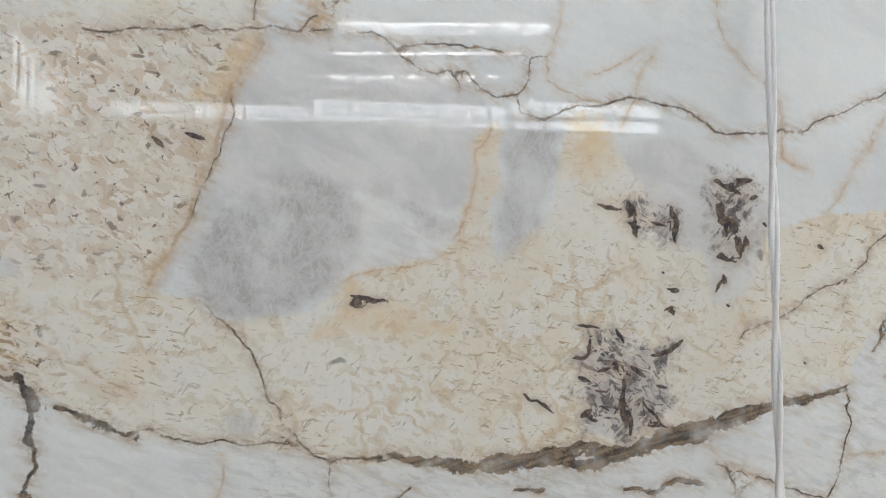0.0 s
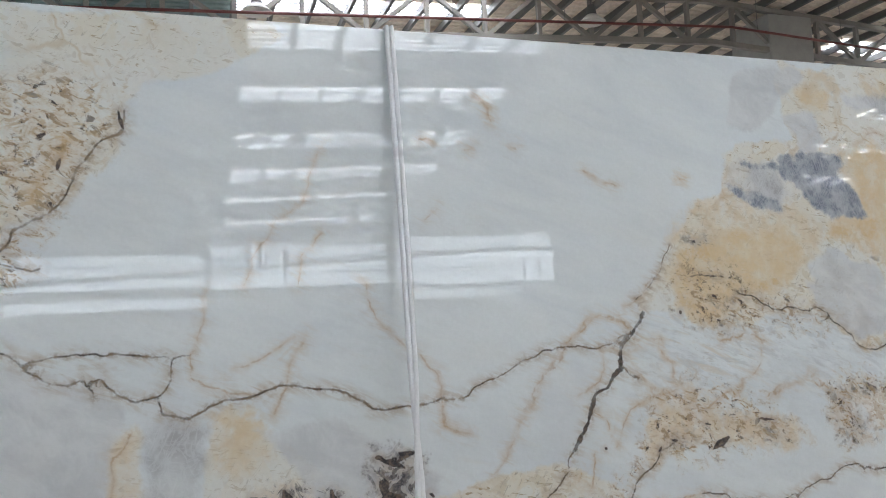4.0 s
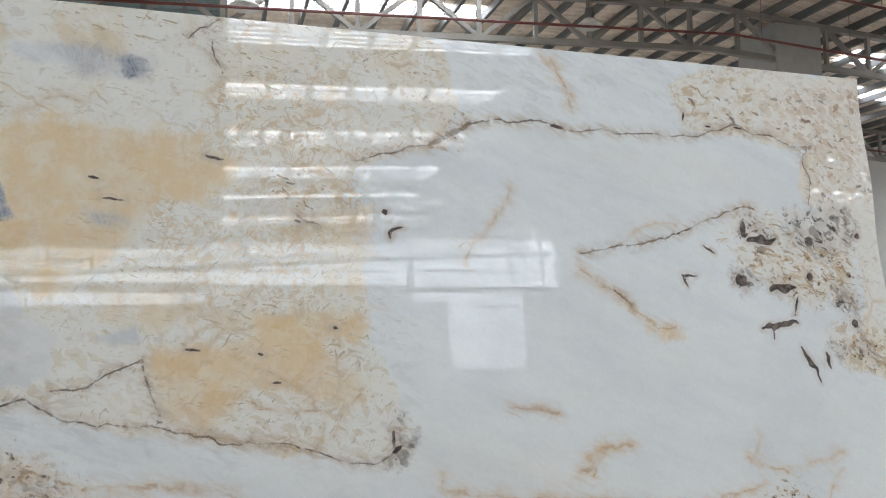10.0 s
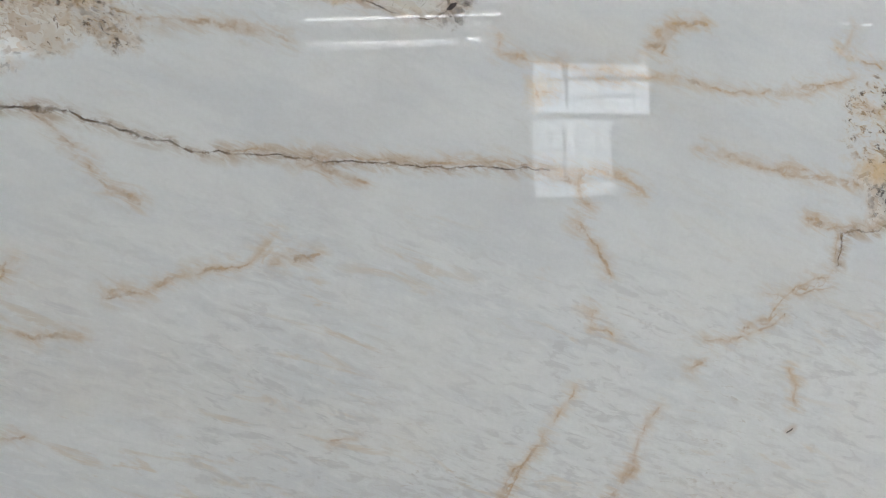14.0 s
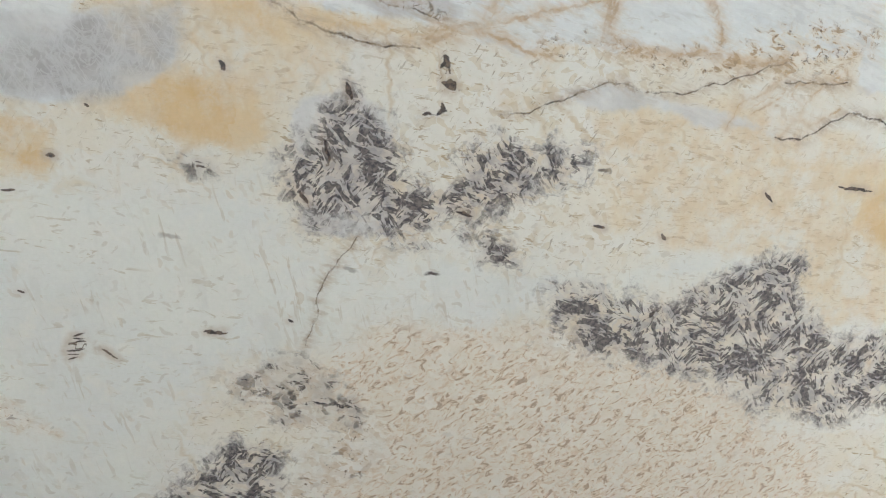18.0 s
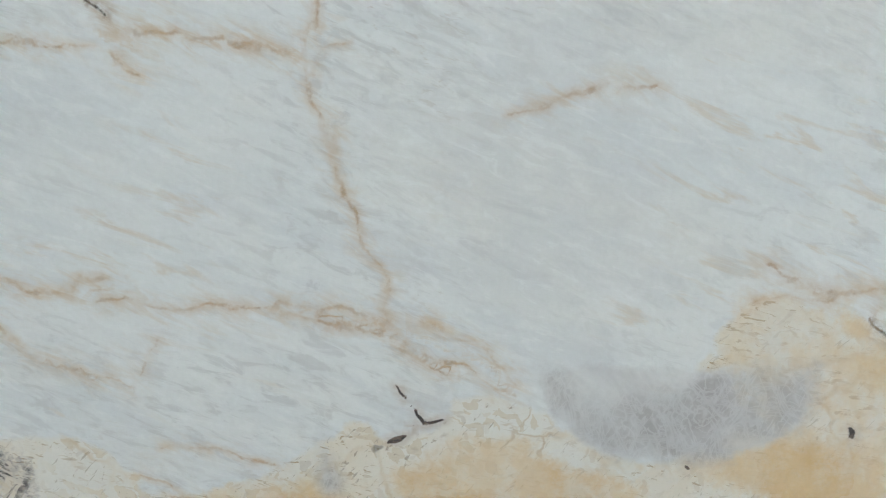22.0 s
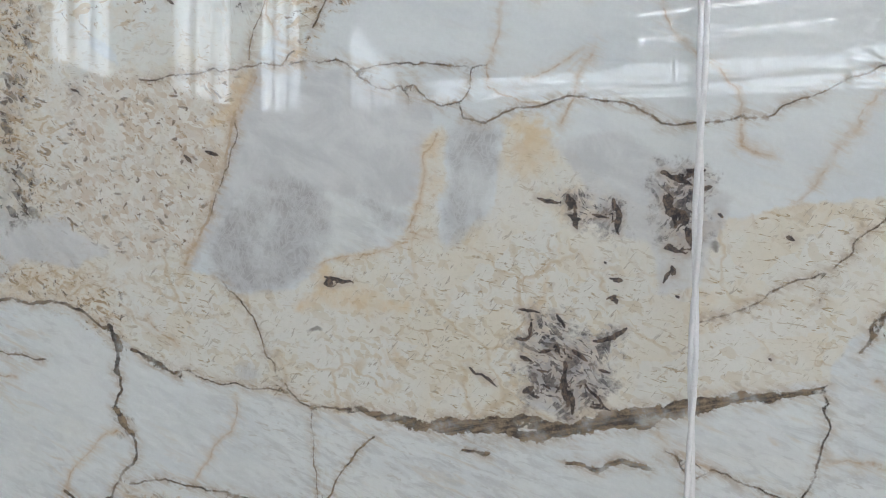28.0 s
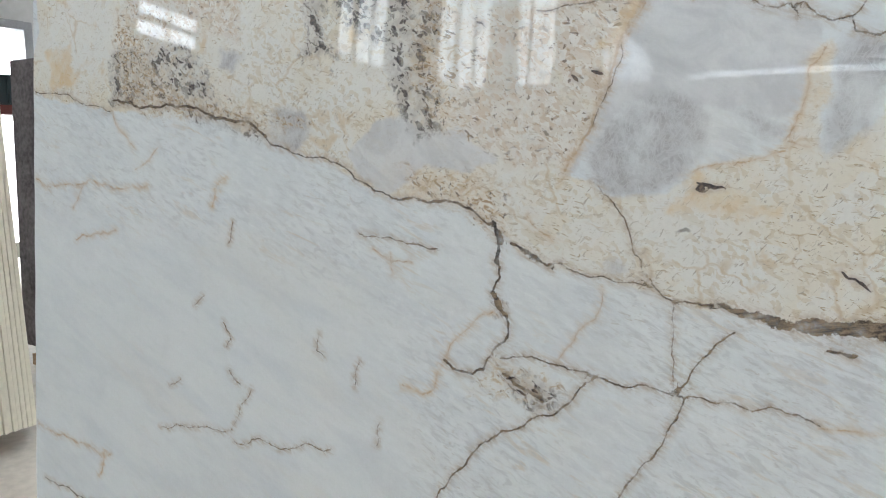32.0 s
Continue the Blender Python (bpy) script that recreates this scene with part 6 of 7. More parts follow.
    c = k.mix(k.math("MULTIPLY", m, k.span(bit, 0.50, 0.57, 0, 0.8)), c, k.mix(fine, (0.66, 0.50, 0.36), (0.74, 0.62, 0.48)))
    c = k.mix(k.math("MULTIPLY", m, k.span(bit, 0.59, 0.64, 0, 0.8)), c, k.mix(fine, (0.34, 0.26, 0.20), (0.52, 0.41, 0.31)))
    # white ground strewn with soft brown and black flecks
    m = inside(fleck, 12, 1.6)
    c = k.mix(k.math("MULTIPLY", m, 0.6), c, k.mix(k.span(mid, 0.42, 0.58), (0.82, 0.825, 0.80), (0.77, 0.72, 0.63)))
    f1 = k.noise(k.turned(p, 34, 55, 105), 1.0, 3, 0.6, 1.0)
    f2 = k.noise(k.turned(p, -12, 52, 90), 1.0, 4, 0.62, 1.0)
    c = k.mix(k.math("MULTIPLY", m, k.span(f2, 0.52, 0.62, 0, 0.8)), c, k.mix(fine, (0.50, 0.38, 0.23), (0.68, 0.56, 0.40)))
    c = k.mix(k.math("MULTIPLY", m, k.span(f1, 0.59, 0.65, 0, 0.85)), c, k.mix(k.span(mid, 0.4, 0.55), (0.18, 0.15, 0.13), (0.42, 0.31, 0.19)))
    # ochre patches
    m = k.math("MULTIPLY", inside(ochre, 9, 1.5), k.math("MULTIPLY", k.span(k.noise(p, 34, 5, 0.7), 0.36, 0.58, 0.5, 0.97), k.span(k.noise(p, 9, 3, 0.55, 0.6), 0.34, 0.56, 0.6, 1.0)))
    c = k.mix(m, c, k.mix(k.math("MULTIPLY", mid, k.span(l1, 0.3, 0.7, 0.6, 1.2)), (0.80, 0.67, 0.47), (0.70, 0.47, 0.20)))
    # pale and smoky quartz
    def ridge(angle, sx, sy, wide):
        n = k.noise(k.turned(p, angle, sx, sy), 1.0, 3, 0.6, 1.3)
        return k.span(k.math("ABSOLUTE", k.math("SUBTRACT", n, 0.5)), wide, 0.0)

    web = k.math("MAXIMUM", k.math("MAXIMUM", ridge(70, 20, 62, 0.05), ridge(-60, 22, 66, 0.045)), k.math("MULTIPLY", ridge(15, 28, 75, 0.045), 0.8))
    c = k.mix(k.math("MULTIPLY", inside(pale, 4, 0.6), 0.8), c, k.mix(k.span(k.noise(k.turned(p, 30, 12, 20), 1.0, 5, 0.65, 0.6), 0.36, 0.64), (0.60, 0.605, 0.62), (0.76, 0.765, 0.77)))
    gg = k.mix(k.span(mid, 0.35, 0.65), (0.43, 0.42, 0.43), (0.56, 0.56, 0.57))
    gg = k.mix(k.math("MULTIPLY", web, 0.5), gg, (0.70, 0.71, 0.72))
    c = k.mix(k.math("MULTIPLY", inside(grey, 9, 0.7), k.span(k.noise(p, 14, 3), 0.32, 0.58, 0.35, 0.9)), c, gg)
    bb = k.mix(k.span(mid, 0.36, 0.64), (0.20, 0.22, 0.28), (0.45, 0.46, 0.49))
    bb = k.mix(k.math("MULTIPLY", web, 0.4), bb, (0.58, 0.61, 0.63))
    c = k.mix(k.math("MULTIPLY", inside(blue, 3, 0.9), 0.95), c, bb)
    # tufts of dark needles, each tuft fanning its own way
    m = inside(dark, 14, 2.8)
    clump = k.noise(p, 38, 3, 0.6)
    way, way2 = k.span(k.noise(p, 22, 2), 0.46, 0.54), k.span(k.noise(p, 31, 2, 0.5, 0.4), 0.50, 0.58)
    n1 = k.noise(k.turned(p, 62, 54, 160), 1.0, 3, 0.65, 0.9)
    n2 = k.noise(k.turned(p, 24, 58, 175), 1.0, 3, 0.65, 0.9)
    n3 = k.noise(k.turned(p, -48, 58, 170), 1.0, 3, 0.65, 0.9)
    need = k.math("ADD", k.math("MULTIPLY", n1, way), k.math("MULTIPLY", n2, k.math("SUBTRACT", 1.0, way)))
    need = k.math("ADD", k.math("MULTIPLY", n3, way2), k.math("MULTIPLY", need, k.math("SUBTRACT", 1.0, way2)))
    c = k.mix(k.math("MULTIPLY", m, k.span(clump, 0.36, 0.56, 0.4, 0.85)), c, k.mix(k.span(b1, 0.2, 0.8), k.mix(mid, (0.34, 0.31, 0.32), (0.51, 0.47, 0.45)), (0.64, 0.57, 0.49)))
    need = k.math("ADD", need, k.math("MULTIPLY", k.math("SUBTRACT", clump, 0.5), 0.45))
    c = k.mix(k.math("MULTIPLY", m, k.span(clump, 0.46, 0.62, 0, 0.6)), c, k.mix(fine, (0.28, 0.27, 0.31), (0.42, 0.40, 0.42)))
    c = k.mix(k.math("MULTIPLY", k.span(need, 0.49, 0.54), k.math("MULTIPLY", m, 0.9)), c, k.mix(k.span(fine, 0.38, 0.62), (0.05, 0.05, 0.06), (0.19, 0.165, 0.16)))

    # tufts of soft dark grains in a smoky stain
    m = inside(grains, 10, 1.7)
    c = k.mix(k.math("MULTIPLY", m, k.span(clump, 0.40, 0.60, 0.25, 0.7)), c, k.mix(mid, (0.43, 0.40, 0.38), (0.60, 0.56, 0.51)))
    seeds = k.math("MAXIMUM", dashes(48, 48, 95, 0.66, 0.50), dashes(-30, 55, 105, 0.55, 0.48, 1))
    seeds = k.math("MAXIMUM", seeds, k.span(k.math("ADD", k.noise(k.turned(p, 35, 70, 130), 1.0, 4, 0.65, 0.7), k.math("MULTIPLY", k.math("SUBTRACT", clump, 0.5), 0.4)), 0.55, 0.64))
    c = k.mix(k.math("MULTIPLY", k.math("MULTIPLY", m, seeds), k.span(clump, 0.34, 0.50, 0.5, 0.96)), c, k.mix(k.span(fine, 0.38, 0.62), (0.05, 0.048, 0.055), (0.17, 0.14, 0.125)))
    # crumbled seams: rust-brown and black grains in a tan stain
    m = inside(crumbs, 14, 2.6)
    g1, g2 = k.noise(k.turned(p, 24, 62, 120), 1.0, 5, 0.72, 0.7), k.noise(p, 110, 4, 0.7, 0.6)
    c = k.mix(k.math("MULTIPLY", m, k.span(g1, 0.42, 0.62, 0.05, 0.55)), c, k.mix(k.span(mid, 0.4, 0.6), (0.72, 0.58, 0.38), (0.60, 0.43, 0.26)))
    c = k.mix(k.math("MULTIPLY", m, k.span(g1, 0.54, 0.61, 0, 0.8)), c, k.mix(fine, (0.30, 0.20, 0.12), (0.46, 0.33, 0.20)))
    c = k.mix(k.math("MULTIPLY", m, k.math("MULTIPLY", k.span(g2, 0.56, 0.63), k.span(g1, 0.44, 0.56, 0, 0.95))), c, (0.075, 0.06, 0.055))

    # veins
    reach = dict(zip(("veins_dark", "veins_gold", "marks"), k.attribute("reach")))

    jit = k.t.nodes.new("ShaderNodeTexNoise")
    jit.inputs["Scale"].default_value, jit.inputs["Detail"].default_value, jit.inputs["Roughness"].default_value = 42, 5, 0.62
    k.put(jit.inputs["Vector"], p)
    sway = k.t.nodes.new("ShaderNodeSeparateColor")
    k.put(sway.inputs[0], jit.outputs["Color"])
    crumb = k.noise(p, 120, 4, 0.7)
    frayed = k.noise(k.turned(p, 26, 34, 130), 1.0, 4, 0.65, 0.8)

    def course(name, thin, soft, rag, crack):
        x, y, w = k.attribute(name)
        x = k.math("ADD", x, k.math("MULTIPLY", k.math("SUBTRACT", sway.outputs[0], 0.5), crack))
        y = k.math("ADD", y, k.math("MULTIPLY", k.math("SUBTRACT", sway.outputs[1], 0.5), crack))
        d = k.math("SQRT", k.math("ADD", k.math("MULTIPLY", x, x), k.math("MULTIPLY", y, y)))
        d = k.math("MAXIMUM", d, k.math("SUBTRACT", reach[name], 4.0))
        d = k.math("ADD", d, k.math("MULTIPLY", shake, rag))
        w2 = k.math("MULTIPLY", w, k.math("MULTIPLY", k.span(mid, 0.28, 0.7, thin, 1.6, False), k.span(crumb, 0.3, 0.65, 0.55, 1.25, False)))
        return k.span(k.math("SUBTRACT", d, w2), soft, -soft * 0.6), d, w

    _, d, w = course("veins_gold", 0.15, 2.2, 0.16, 11.0)
    gold = k.mix(tone_g, (0.50, 0.35, 0.24), (0.66, 0.43, 0.17))
    near = k.math("MULTIPLY", k.span(d, 17.0, 0.0), k.span(w, 0.2, 2.0, 0.3, 1.0))
    c = k.mix(k.math("MULTIPLY", near, k.span(frayed, 0.40, 0.68, 0.06, 0.62)), c, k.mix(0.35, gold, (0.74, 0.64, 0.48)))
    c = k.mix(k.math("MULTIPLY", k.span(k.math("SUBTRACT", d, w), 5.0, -1.5), k.span(k.noise(p, 21, 4, 0.6), 0.34, 0.62, 0.08, 0.42)), c, k.mix(0.3, gold, (0.76, 0.62, 0.44)))
    c = k.mix(k.math("MULTIPLY", k.span(k.math("SUBTRACT", d, k.math("MULTIPLY", w, 0.4)), 1.3, -0.5), k.span(k.noise(p, 26, 4, 0.6), 0.36, 0.60, 0.06, 0.66)), c, k.mix(k.span(crumb, 0.42, 0.64), gold, (0.42, 0.29, 0.17)))
    m, d, w = course("veins_dark", 0.2, 0.9, 0.10, 7.0)
    near = k.span(k.math("SUBTRACT", d, w), 13.0, 0.0)
    c = k.mix(k.math("MULTIPLY", near, k.span(frayed, 0.40, 0.66, 0.08, 0.6)), c, (0.50, 0.40, 0.30))
    c = k.mix(k.math("MULTIPLY", k.span(k.math("SUBTRACT", d, w), 5.0, 0.0), k.span(crumb, 0.48, 0.62, 0.0, 0.5)), c, (0.33, 0.25, 0.18))
    brown = k.mix(k.span(k.math("ADD", k.math("MULTIPLY", crumb, 0.5), k.math("MULTIPLY", k.noise(k.turned(p, -14, 20, 190), 1.0, 4, 0.65, 0.5), 0.5)), 0.42, 0.58), (0.085, 0.065, 0.05), (0.40, 0.30, 0.20))
    black = k.mix(k.span(crumb, 0.48, 0.70), (0.035, 0.03, 0.03), (0.19, 0.14, 0.11))
    c = k.mix(k.math("MULTIPLY", m, k.span(k.noise(p, 30, 4, 0.6), 0.30, 0.56, 0.3, 0.97)), c, k.mix(tone_d, brown, black))
    m, d, w = course("marks", 0.6, 0.6, 0.06, 5.0)
    near = k.math("MULTIPLY", k.span(k.math("SUBTRACT", d, w), 7.0, 0.0), k.span(mid, 0.4, 0.6, 0.1, 0.6))
    c = k.mix(near, c, (0.52, 0.43, 0.35))
    c = k.mix(k.math("MULTIPLY", m, 0.93), c, k.mix(k.span(crumb, 0.42, 0.66), (0.035, 0.03, 0.035), (0.20, 0.145, 0.11)))
    # crystal grain through everything
    grain = k.math("MULTIPLY", k.span(fine, 0.3, 0.7, 0.975, 1.02, False), k.span(b2, 0, 1, 0.992, 1.008, False))
    v = k.t.nodes.new("ShaderNodeVectorMath")
    v.operation = "SCALE"
    k.put(v.inputs[0], c)
    k.put(v.inputs["Scale"], grain)
    k.put(k.out.inputs["Base Color"], v.outputs[0])
    k.put(k.out.inputs["Roughness"], k.span(mid, 0.3, 0.7, 0.0, 0.006, False))
    k.out.inputs["IOR"].default_value = 1.5
    return k.m


M_MARBLE = polished_marble()
M_EDGE = material("sawn_stone_edge", (0.80, 0.79, 0.75), 0.55, vary=0.12, size=12, fine=90)


def marble_slab():
    """The polished face as a fine sheet that carries the stone's fields, on a body 20 mm thick."""
    rows, cols = GU.shape
    x, z = GU / 1000.0, GV / 1000.0
    fu = (x - U0 / 1000) / ((U1 - U0) / 1000)
    fv = (z - V0 / 1000) / ((V1 - V0) / 1000)
    right = 1.6755 + 0.0025 * np.sin(11 * z) + 0.002 * np.sin(37 * z + 1)
    left = -1.5365 + 0.0008 * np.sin(40 * z)
    xx = left + np.clip(fu, 0, 1) * (right - left)
    high = 0.4835 + 0.0006 * np.sin(5 * xx)
    zz = V0 / 1000 + np.clip(fv, 0, 1) * (high - V0 / 1000)
    co = np.stack([xx, np.zeros_like(xx), zz], -1).reshape(-1, 3)
    i = np.arange(rows * cols).reshape(rows, cols)
    quads = np.stack([i[:-1, :-1], i[:-1, 1:], i[1:, 1:], i[1:, :-1]], -1).reshape(-1, 4)
    me = bpy.data.meshes.new("polished_face")
    me.vertices.add(len(co))
    me.vertices.foreach_set("co", co.astype(np.float32).ravel())
    me.loops.add(quads.size)
    me.loops.foreach_set("vertex_index", quads.astype(np.int32).ravel())
    me.polygons.add(len(quads))
    me.polygons.foreach_set("loop_start", np.arange(0, quads.size, 4, dtype=np.int32))
    me.update(calc_edges=True)

    # the fields, taken at the place where each vertex ends up
    gi = np.clip((xx * 1000 - U0) / STEP, 0, cols - 1.001)
    gj = np.clip((zz * 1000 - V0) / STEP, 0, rows - 1.001)
    i0, j0 = gi.astype(int), gj.astype(int)
    a, b = (gi - i0)[..., None], (gj - j0)[..., None]

    def at_place(f):
        f = f.reshape(rows, cols, -1)
        return f[j0, i0] * (1 - a) * (1 - b) + f[j0, i0 + 1] * a * (1 - b) + f[j0 + 1, i0] * (1 - a) * b + f[j0 + 1, i0 + 1] * a * b

    def store(name, f):
        at = me.attributes.new(name, "FLOAT_VECTOR", "POINT")
        at.data.foreach_set("vector", at_place(f).astype(np.float32).ravel())

    store("zones_a", np.stack([ZONES["cream"], ZONES["ochre"], ZONES["beige"]], -1))
    store("zones_b", np.stack([ZONES["pale"], ZONES["grey"], ZONES["blue"]], -1))
    store("zones_c", np.stack([ZONES["dark"], VEINS["dark"][..., 3], VEINS["gold"][..., 3]], -1))
    store("zones_d", np.stack([ZONES["fleck"], ZONES["milk"], ZONES["crumb"]], -1))
    store("zones_e", np.stack([ZONES["calm"], ZONES["grain"], ZONES["worm"]], -1))
    store("zones_f", np.stack([ZONES["grit"], ZONES["tan"], ZONES["tan"]], -1))
    store("veins_dark", VEINS["dark"][..., :3])
    store("veins_gold", VEINS["gold"][..., :3])
    store("reach", np.stack([np.hypot(VEINS[n][..., 0], VEINS[n][..., 1]) for n in ("dark", "gold", "mark")], -1))
    store("marks", VEINS["mark"][..., :3])
    me.materials.append(M_MARBLE)
    base = new("marble_slab")
    base.matrix_world = SLAB
    face = new("polished_face", me)
    face.parent = base
    # sawn body behind the face, following its outline
    ring = [(xx[0, c], zz[0, c]) for c in range(0, cols, 40)] + [(xx[r, -1], zz[r, -1]) for r in range(0, rows, 8)]
    ring += [(xx[-1, c], zz[-1, c]) for c in range(cols - 1, -1, -40)] + [(xx[r, 0], zz[r, 0]) for r in range(rows - 1, 0, -8)]
    bm = bmesh.new()
    f = [bm.verts.new((u, 0.0006, v)) for u, v in ring]
    g = [bm.verts.new((u, 0.02, v)) for u, v in ring]
    n = len(ring)
    for q in range(n):
        bm.faces.new((f[q], g[q], g[(q + 1) % n], f[(q + 1) % n]))
    bm.faces.new(g)
    part("sawn_edge", bm, M_EDGE, base, "rough white sawn edge and back")
    return tagged(base, "polished white marble slab with gold and black veins", "stone slab", kind="thing")


marble_slab()


# ---- what stands round the slab ----
def a_frame():
    """Steel stand: timbers under the slab, a leaning rack behind it, a rail in front."""
    base = new("slab_stand")
    for x in (-1.1, -0.35, 0.4, 1.3):
        bm = bmesh.new()
        box(bm, x - 0.05, x + 0.05, -0.34, 0.75, 0.0, 0.118, 0.006)
        part("timber", bm, M_TIMBER, base)
    for x in (-1.1, 0.1, 1.3):
        bm = bmesh.new()
        bar(bm, (x, 0.0, 0.12), (x, 0.12, 1.5), 0.05)
        part("upright", bm, M_STEEL, base)
        bm = bmesh.new()
        bar(bm, (x, 0.7, 0.12), (x, 0.12, 1.5), 0.05)
        part("strut", bm, M_STEEL, base)
    for y, z in ((0.035, 0.5), (0.09, 1.15)):
        bm = bmesh.new()
        bar(bm, (-1.3, y, z), (1.45, y, z), 0.05)
        part("crossbar", bm, M_STEEL, base)
    bm = bmesh.new()
    bar(bm, (-1.3, -0.3, 0.143), (1.45, -0.3, 0.143), 0.05)
    part("front_rail", bm, M_STEEL, base)
    return tagged(base, "grey steel stand on rough timbers holding the slab", "stand", kind="thing")


a_frame()


def rope():
    """A doubled white cord over the slab's top, taut down to the front rail."""
    base = new("rope")
    base.matrix_world = SLAB
    for s in (-1, 1):
        pts = []
        for k in range(-6, 161):
            if k < 0:
                pts.append((0.1339 + s * 0.0025, 0.022 * (-k) / 6, 0.4865 - 0.0005 * (k + 3) ** 2 / 9))
                continue
            d = 1.50 * k / 160
            near = min(1.0, max(0.0, (d - 0.30) / 0.22))
            turn = 26 * max(0.0, d - 0.34)
            gap = 0.0026 * (1 - near) + 0.0021 * near
            pts.append((0.1339 - 0.0206 * d + s * gap * math.cos(turn) + 0.0012 * math.sin(7 * d), -0.005 - 0.0945 * d - s * gap * math.sin(turn) * near, 0.4845 - d))
        bm = bmesh.new()
        rings = []
        for k, q in enumerate(pts):
            a = Vector(pts[min(k + 1, len(pts) - 1)]) - Vector(pts[max(k - 1, 0)])
            a.normalize()
            e1 = a.cross(Vector((0, 1, 0) if abs(a.y) < 0.9 else (1, 0, 0))).normalized()
            e2 = a.cross(e1)
            ring = []
            for j in range(12):
                th = 2 * math.pi * j / 12
                r = 0.0024 * (1 + 0.14 * math.cos(3 * th - 2.6 * k))
                ring.append(bm.verts.new(Vector(q) + e1 * r * math.cos(th) + e2 * r * math.sin(th)))
            rings.append(ring)
        for r1, r2 in zip(rings, rings[1:]):
            for j in range(12):
                bm.faces.new((r1[j], r1[(j + 1) % 12], r2[(j + 1) % 12], r2[j]))
        bm.faces.new(rings[0])
        bm.faces.new(rings[-1])
        part("strand", bm, M_ROPE, base, smooth=True)
    return tagged(base, "doubled white twisted nylon cord tied over the slab", "rope", kind="thing")


rope()


def price_tag():
    base = new("price_tag")
    base.matrix_world = SLAB @ pose(-1.496, -0.004, 0.339, 0, 2.3, 0)
    bm = bmesh.new()
    box(bm, 0, 0.295, -0.0006, 0.0006, 0, 0.135)
    part("sheet", bm, M_PAPER, base, "pale blue-white printed card")
    bm = bmesh.new()
    for x0, x1, z0, z1 in ((-0.001, 0.296, 0.0005, 0.0025), (0.2935, 0.2955, 0, 0.135), (-0.001, 0.001, 0, 0.135)):
        box(bm, x0, x1, -0.0009, -0.0006, z0, z1)
    part("border", bm, M_INK, base)
    bm = bmesh.new()
    box(bm, -0.012, 0.307, -0.0016, -0.0012, -0.02, 0.14)
    sleeve = part("sleeve", bm, clear(), base, "clear plastic sleeve")
    sleeve.visible_shadow = False
    c = bpy.data.curves.new("price", "FONT")
    c.body, c.size, c.align_x = "Php 27,000.00", 0.024, "RIGHT"
    c.materials.append(M_REDINK)
    ob = new("price", c)
    ob.parent = base
    ob.matrix_local = pose(0.215, -0.0011, 0.022, 90, 0, 0)
    for k, (x0, x1) in enumerate(((0.055, 0.105), (0.112, 0.135), (0.142, 0.235))):
        bm = bmesh.new()
        box(bm, x0, x1, -0.0011, -0.0008, 0.062, 0.074)
        part("print", bm, M_INK, base)
    return tagged(base, "printed price card in a clear plastic sleeve", "price tag", kind="thing")


def clear():
    k = Net("clear_plastic")
    k.out.inputs["Base Color"].default_value = (0.97, 0.98, 1, 1)
    k.out.inputs["Transmission Weight"].default_value = 1.0
    k.out.inputs["Roughness"].default_value = 0.03
    k.out.inputs["IOR"].default_value = 1.2
    b = k.t.nodes.new("ShaderNodeBump")
    b.inputs["Strength"].default_value, b.inputs["Distance"].default_value = 0.5, 0.003
    k.put(b.inputs["Height"], k.noise(k.t.nodes.new("ShaderNodeTexCoord").outputs["Object"], 45, 2))
    k.put(k.out.inputs["Normal"], b.outputs[0])
    return k.m


price_tag()


def cream_stack():
    """Cream slabs standing on timbers, their sawn ends towards the east."""
    dice = random.Random(3)
    lean = radians(1.6)
    for x in (-3.3, -4.5):
        tagged(boxed("timber_bearer", M_TIMBER, None, "", 0.008, x - 0.06, x + 0.06, -0.05, 0.85, 0, 0.1), "rough timber bearer under cream slabs", "timber", "timber bearers", "thing")
    y = 0.0
    for k in range(24):
        t = dice.choice((0.016, 0.02, 0.021, 0.018))
        bm = bmesh.new()
        box(bm, -1.95 + dice.uniform(0, 0.03), -dice.uniform(0, 0.012), -t + 0.0015, 0, 0, 1.75 + dice.uniform(-0.02, 0.02), 0.0015)
        ob = part("cream_slab", bm, M_CREAM)
        ob.matrix_world = Matrix.Translation((-2.89, 0.715 + y / math.cos(lean), 0.1)) @ Matrix.Rotation(lean, 4, "X")
        tagged(ob, "cream stone slab with a sawn end in a stack", "stone slab", "stack of cream slabs", "thing")
        y -= t


cream_stack()


def dark_slab():
    base = new("dark_slab")
    base.matrix_world = pose(-4.27, 1.45, 0.0, -2, 0, 0)
    bm = bmesh.new()
    box(bm, 0, 1.9, 0, 0.02, 0.06, 1.66, 0.001)
    part("polished_face", bm, M_DARKSTONE, base)
    for x in (0.3, 1.5):
        bm = bmesh.new()
        box(bm, x - 0.05, x + 0.05, -0.1, 0.3, 0, 0.06)
        part("bearer", bm, M_TIMBER, base)
    bm = bmesh.new()
    bar(bm, (0.9, 0.5, 0.0), (0.9, 0.045, 1.4), 0.04)
    part("prop", bm, M_STEEL, base)
    return tagged(base, "dark brown polished stone slab standing behind", "stone slab", kind="thing")


dark_slab()


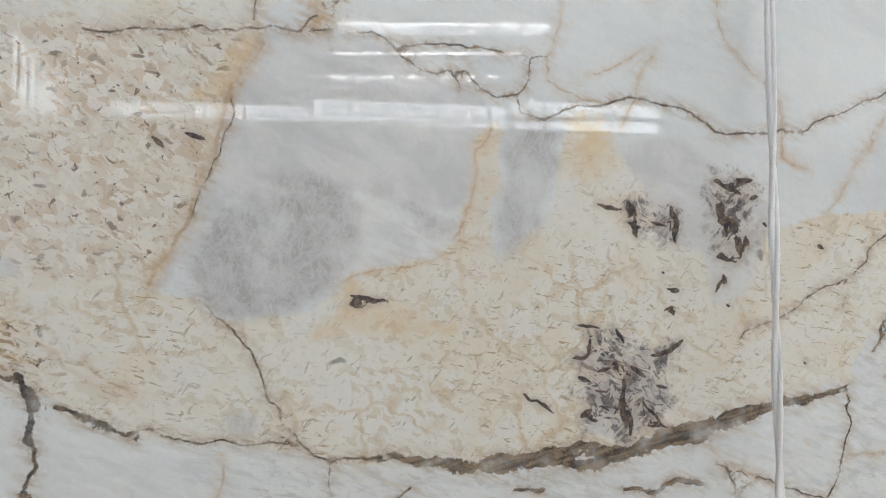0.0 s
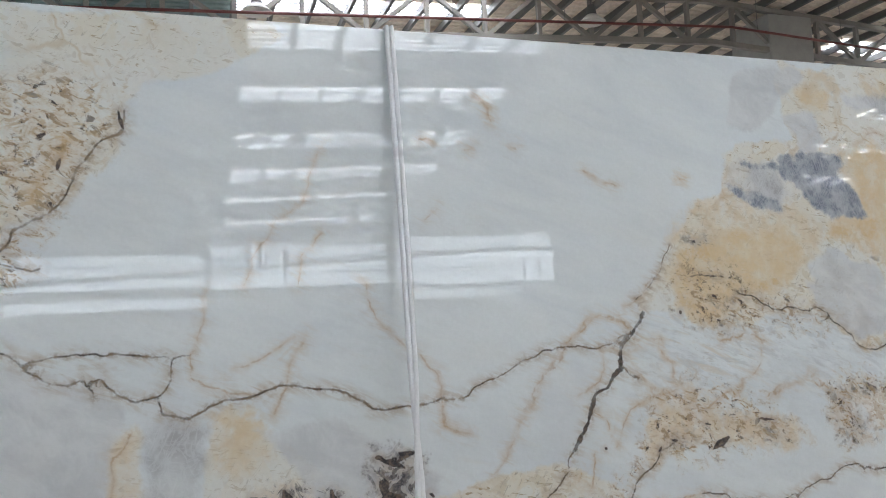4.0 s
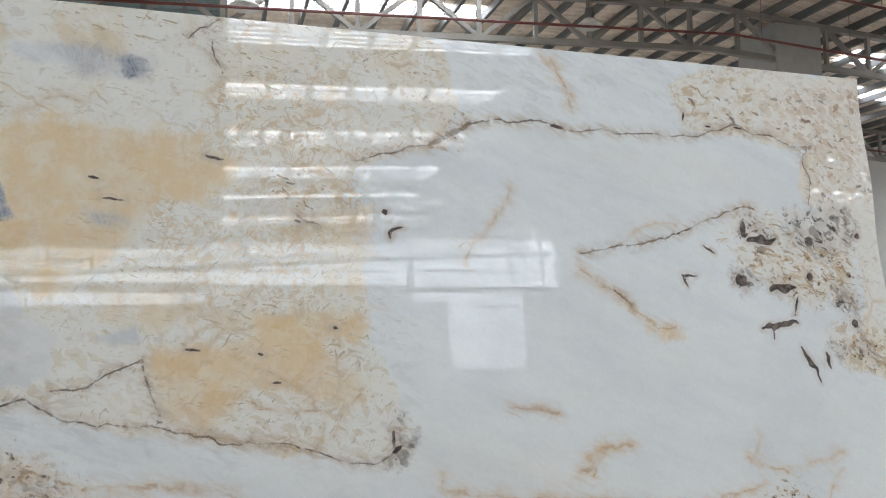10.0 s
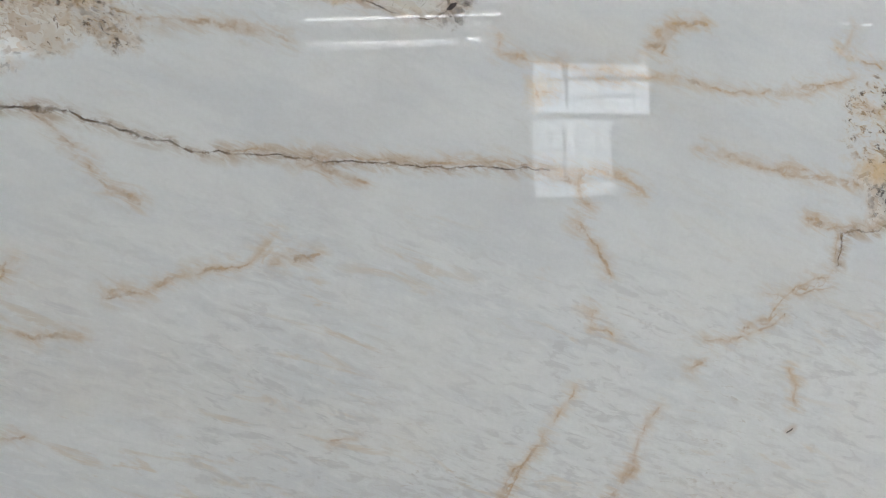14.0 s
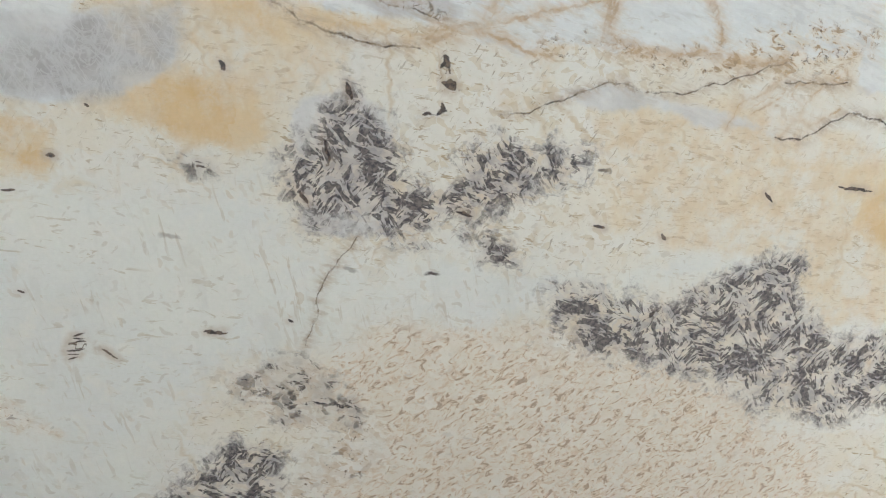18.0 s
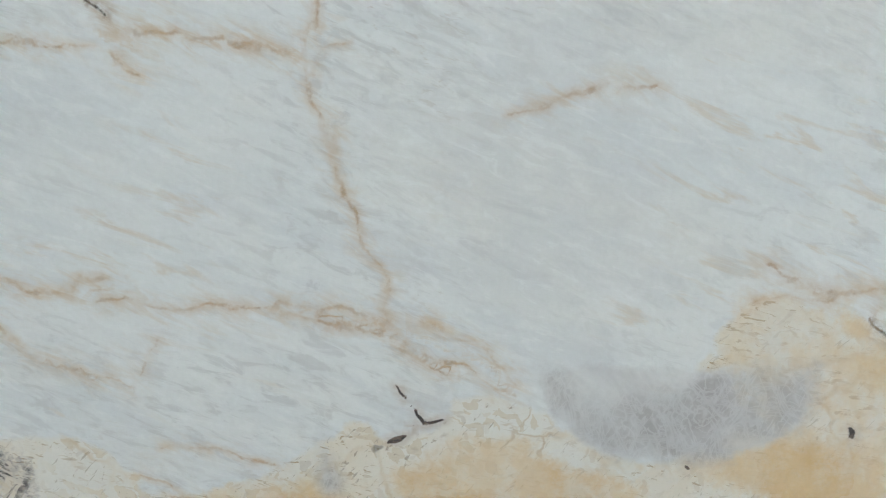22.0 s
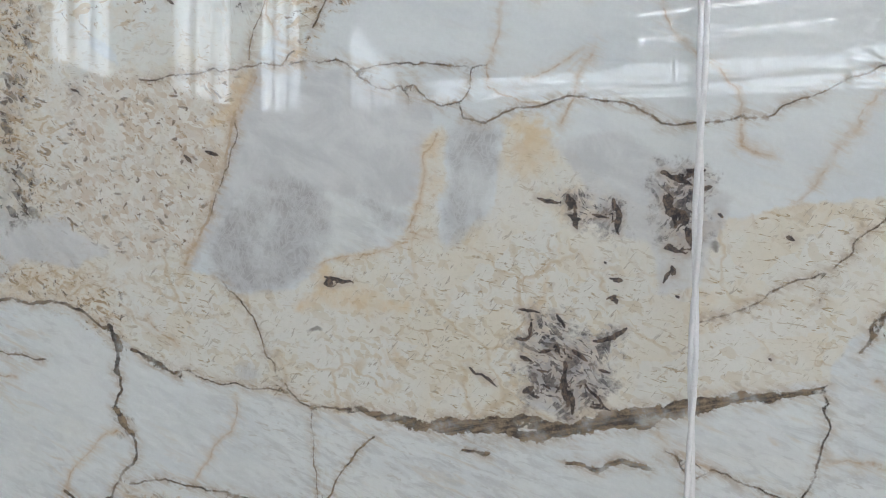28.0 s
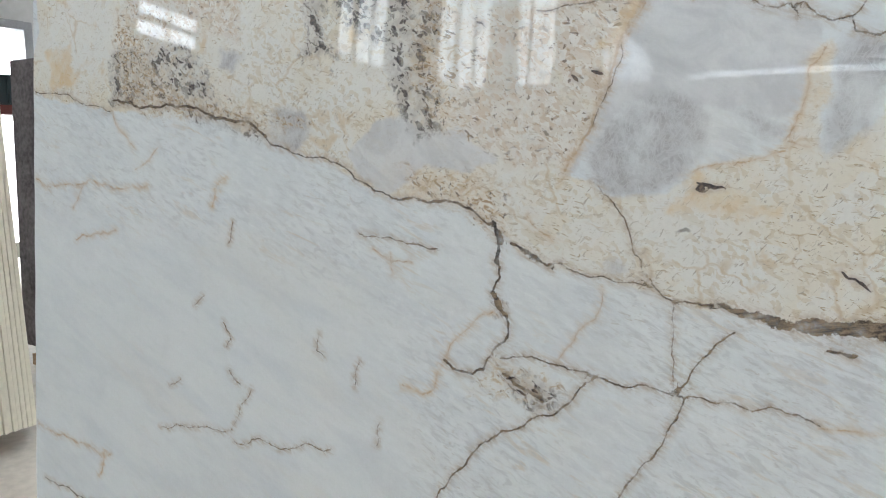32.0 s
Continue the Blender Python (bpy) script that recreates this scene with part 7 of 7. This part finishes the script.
def doorway():
    """The open doorway to the yard: a frame, a bright yard behind it, a crate on a rack beside the opening."""
    y0, y1, z1 = DOOR[0], DOOR[1], DOOR[3]
    base = new("door_1")
    bm = bmesh.new()
    box(bm, WEST - 0.22, WEST + 0.03, y1 - 0.08, y1 + 0.004, 0, z1)
    box(bm, WEST - 0.22, WEST + 0.03, y0 - 0.004, y0 + 0.08, 0, z1)
    box(bm, WEST - 0.22, WEST + 0.03, y0 + 0.08, y1 - 0.08, z1 - 0.08, z1 + 0.004)
    part("door_frame", bm, M_FRAME, base)
    tagged(base, "open doorway with a pale frame to the bright yard", "door", kind="structure")
    tagged(boxed("backdrop", G_YARD, None, "", 0, WEST - 1.6, WEST - 1.55, y0 - 2.5, y1 + 2.5, 0.0, 4.0), "bright hazy yard outside the doorway", "backdrop", kind="structure")
    crate = new("crate")
    bm = bmesh.new()
    box(bm, -0.25, 0.25, -0.55, 0.55, 1.533, 1.80, 0.01)
    part("body", bm, M_BLUE, crate)
    bm = bmesh.new()
    box(bm, 0.25, 0.27, -0.02, 0.02, 1.55, 1.79, 0.003)
    rib = part("rib", bm, M_BLUE, crate)
    rib.location[1] = -0.51
    for k in range(1, 14):
        share("rib", rib.data, crate, Matrix.Translation((0, -0.51 + 0.08 * k, 0)))
    crate.location = (WEST + 0.6, 2.75, 0.0)
    tagged(crate, "dark ribbed plastic crate on a red shelf", "crate", kind="thing")
    table = new("storage_rack")
    table.location = (WEST + 0.6, 2.75, 0.0)
    bm = bmesh.new()
    box(bm, -0.32, 0.32, -0.65, 0.65, 1.45, 1.533, 0.004)
    part("shelf", bm, M_RED, table, "red painted shelf")
    for x in (-0.28, 0.28):
        for y in (-0.6, 0.6):
            bm = bmesh.new()
            box(bm, x - 0.025, x + 0.025, y - 0.025, y + 0.025, 0, 1.45)
            part("leg", bm, M_STEEL, table)
    tagged(table, "tall steel rack with a red shelf by the doorway", "rack", kind="thing")


doorway()


# ---- across the aisle ----
def facing_slab():
    """A pale polished slab leaning the other way, whose face looks back at the big one."""
    k = Net("pale_polished_stone")
    p = k.t.nodes.new("ShaderNodeTexCoord").outputs["Object"]
    c = k.mix(k.span(k.noise(k.turned(p, 25, 3, 9), 1.0, 4, 0.6, 0.5), 0.42, 0.66), (0.76, 0.74, 0.70), (0.66, 0.62, 0.56))
    c = k.mix(k.span(k.noise(p, 40, 4, 0.6), 0.55, 0.7, 0, 0.5), c, (0.80, 0.79, 0.76))
    k.put(k.out.inputs["Base Color"], c)
    k.out.inputs["Roughness"].default_value = 0.012
    k.out.inputs["IOR"].default_value = 1.52
    base = new("facing_slab")
    base.matrix_world = pose(0.1, -1.79, 0.118, 4.0, 0, 0)
    bm = bmesh.new()
    box(bm, -1.72, 1.62, -0.02, 0.0, 0.0, 1.622, 0.0015)
    part("polished_face", bm, k.m, base)
    tagged(base, "pale cream polished stone slab across the aisle", "stone slab", kind="thing")
    rack = new("slab_stand")
    for x in (-1.3, -0.4, 0.5, 1.4):
        bm = bmesh.new()
        box(bm, x - 0.05, x + 0.05, -2.55, -1.6, 0.0, 0.118, 0.006)
        part("timber", bm, M_TIMBER, rack)
    for x in (-1.2, 0.1, 1.4):
        bm = bmesh.new()
        bar(bm, (x, -1.845, 0.12), (x, -1.94, 1.5), 0.05)
        part("upright", bm, M_STEEL, rack)
        bm = bmesh.new()
        bar(bm, (x, -2.5, 0.12), (x, -1.96, 1.45), 0.05)
        part("strut", bm, M_STEEL, rack)
    tagged(rack, "steel stand on rough timbers holding the pale slab", "stand", kind="thing")


facing_slab()
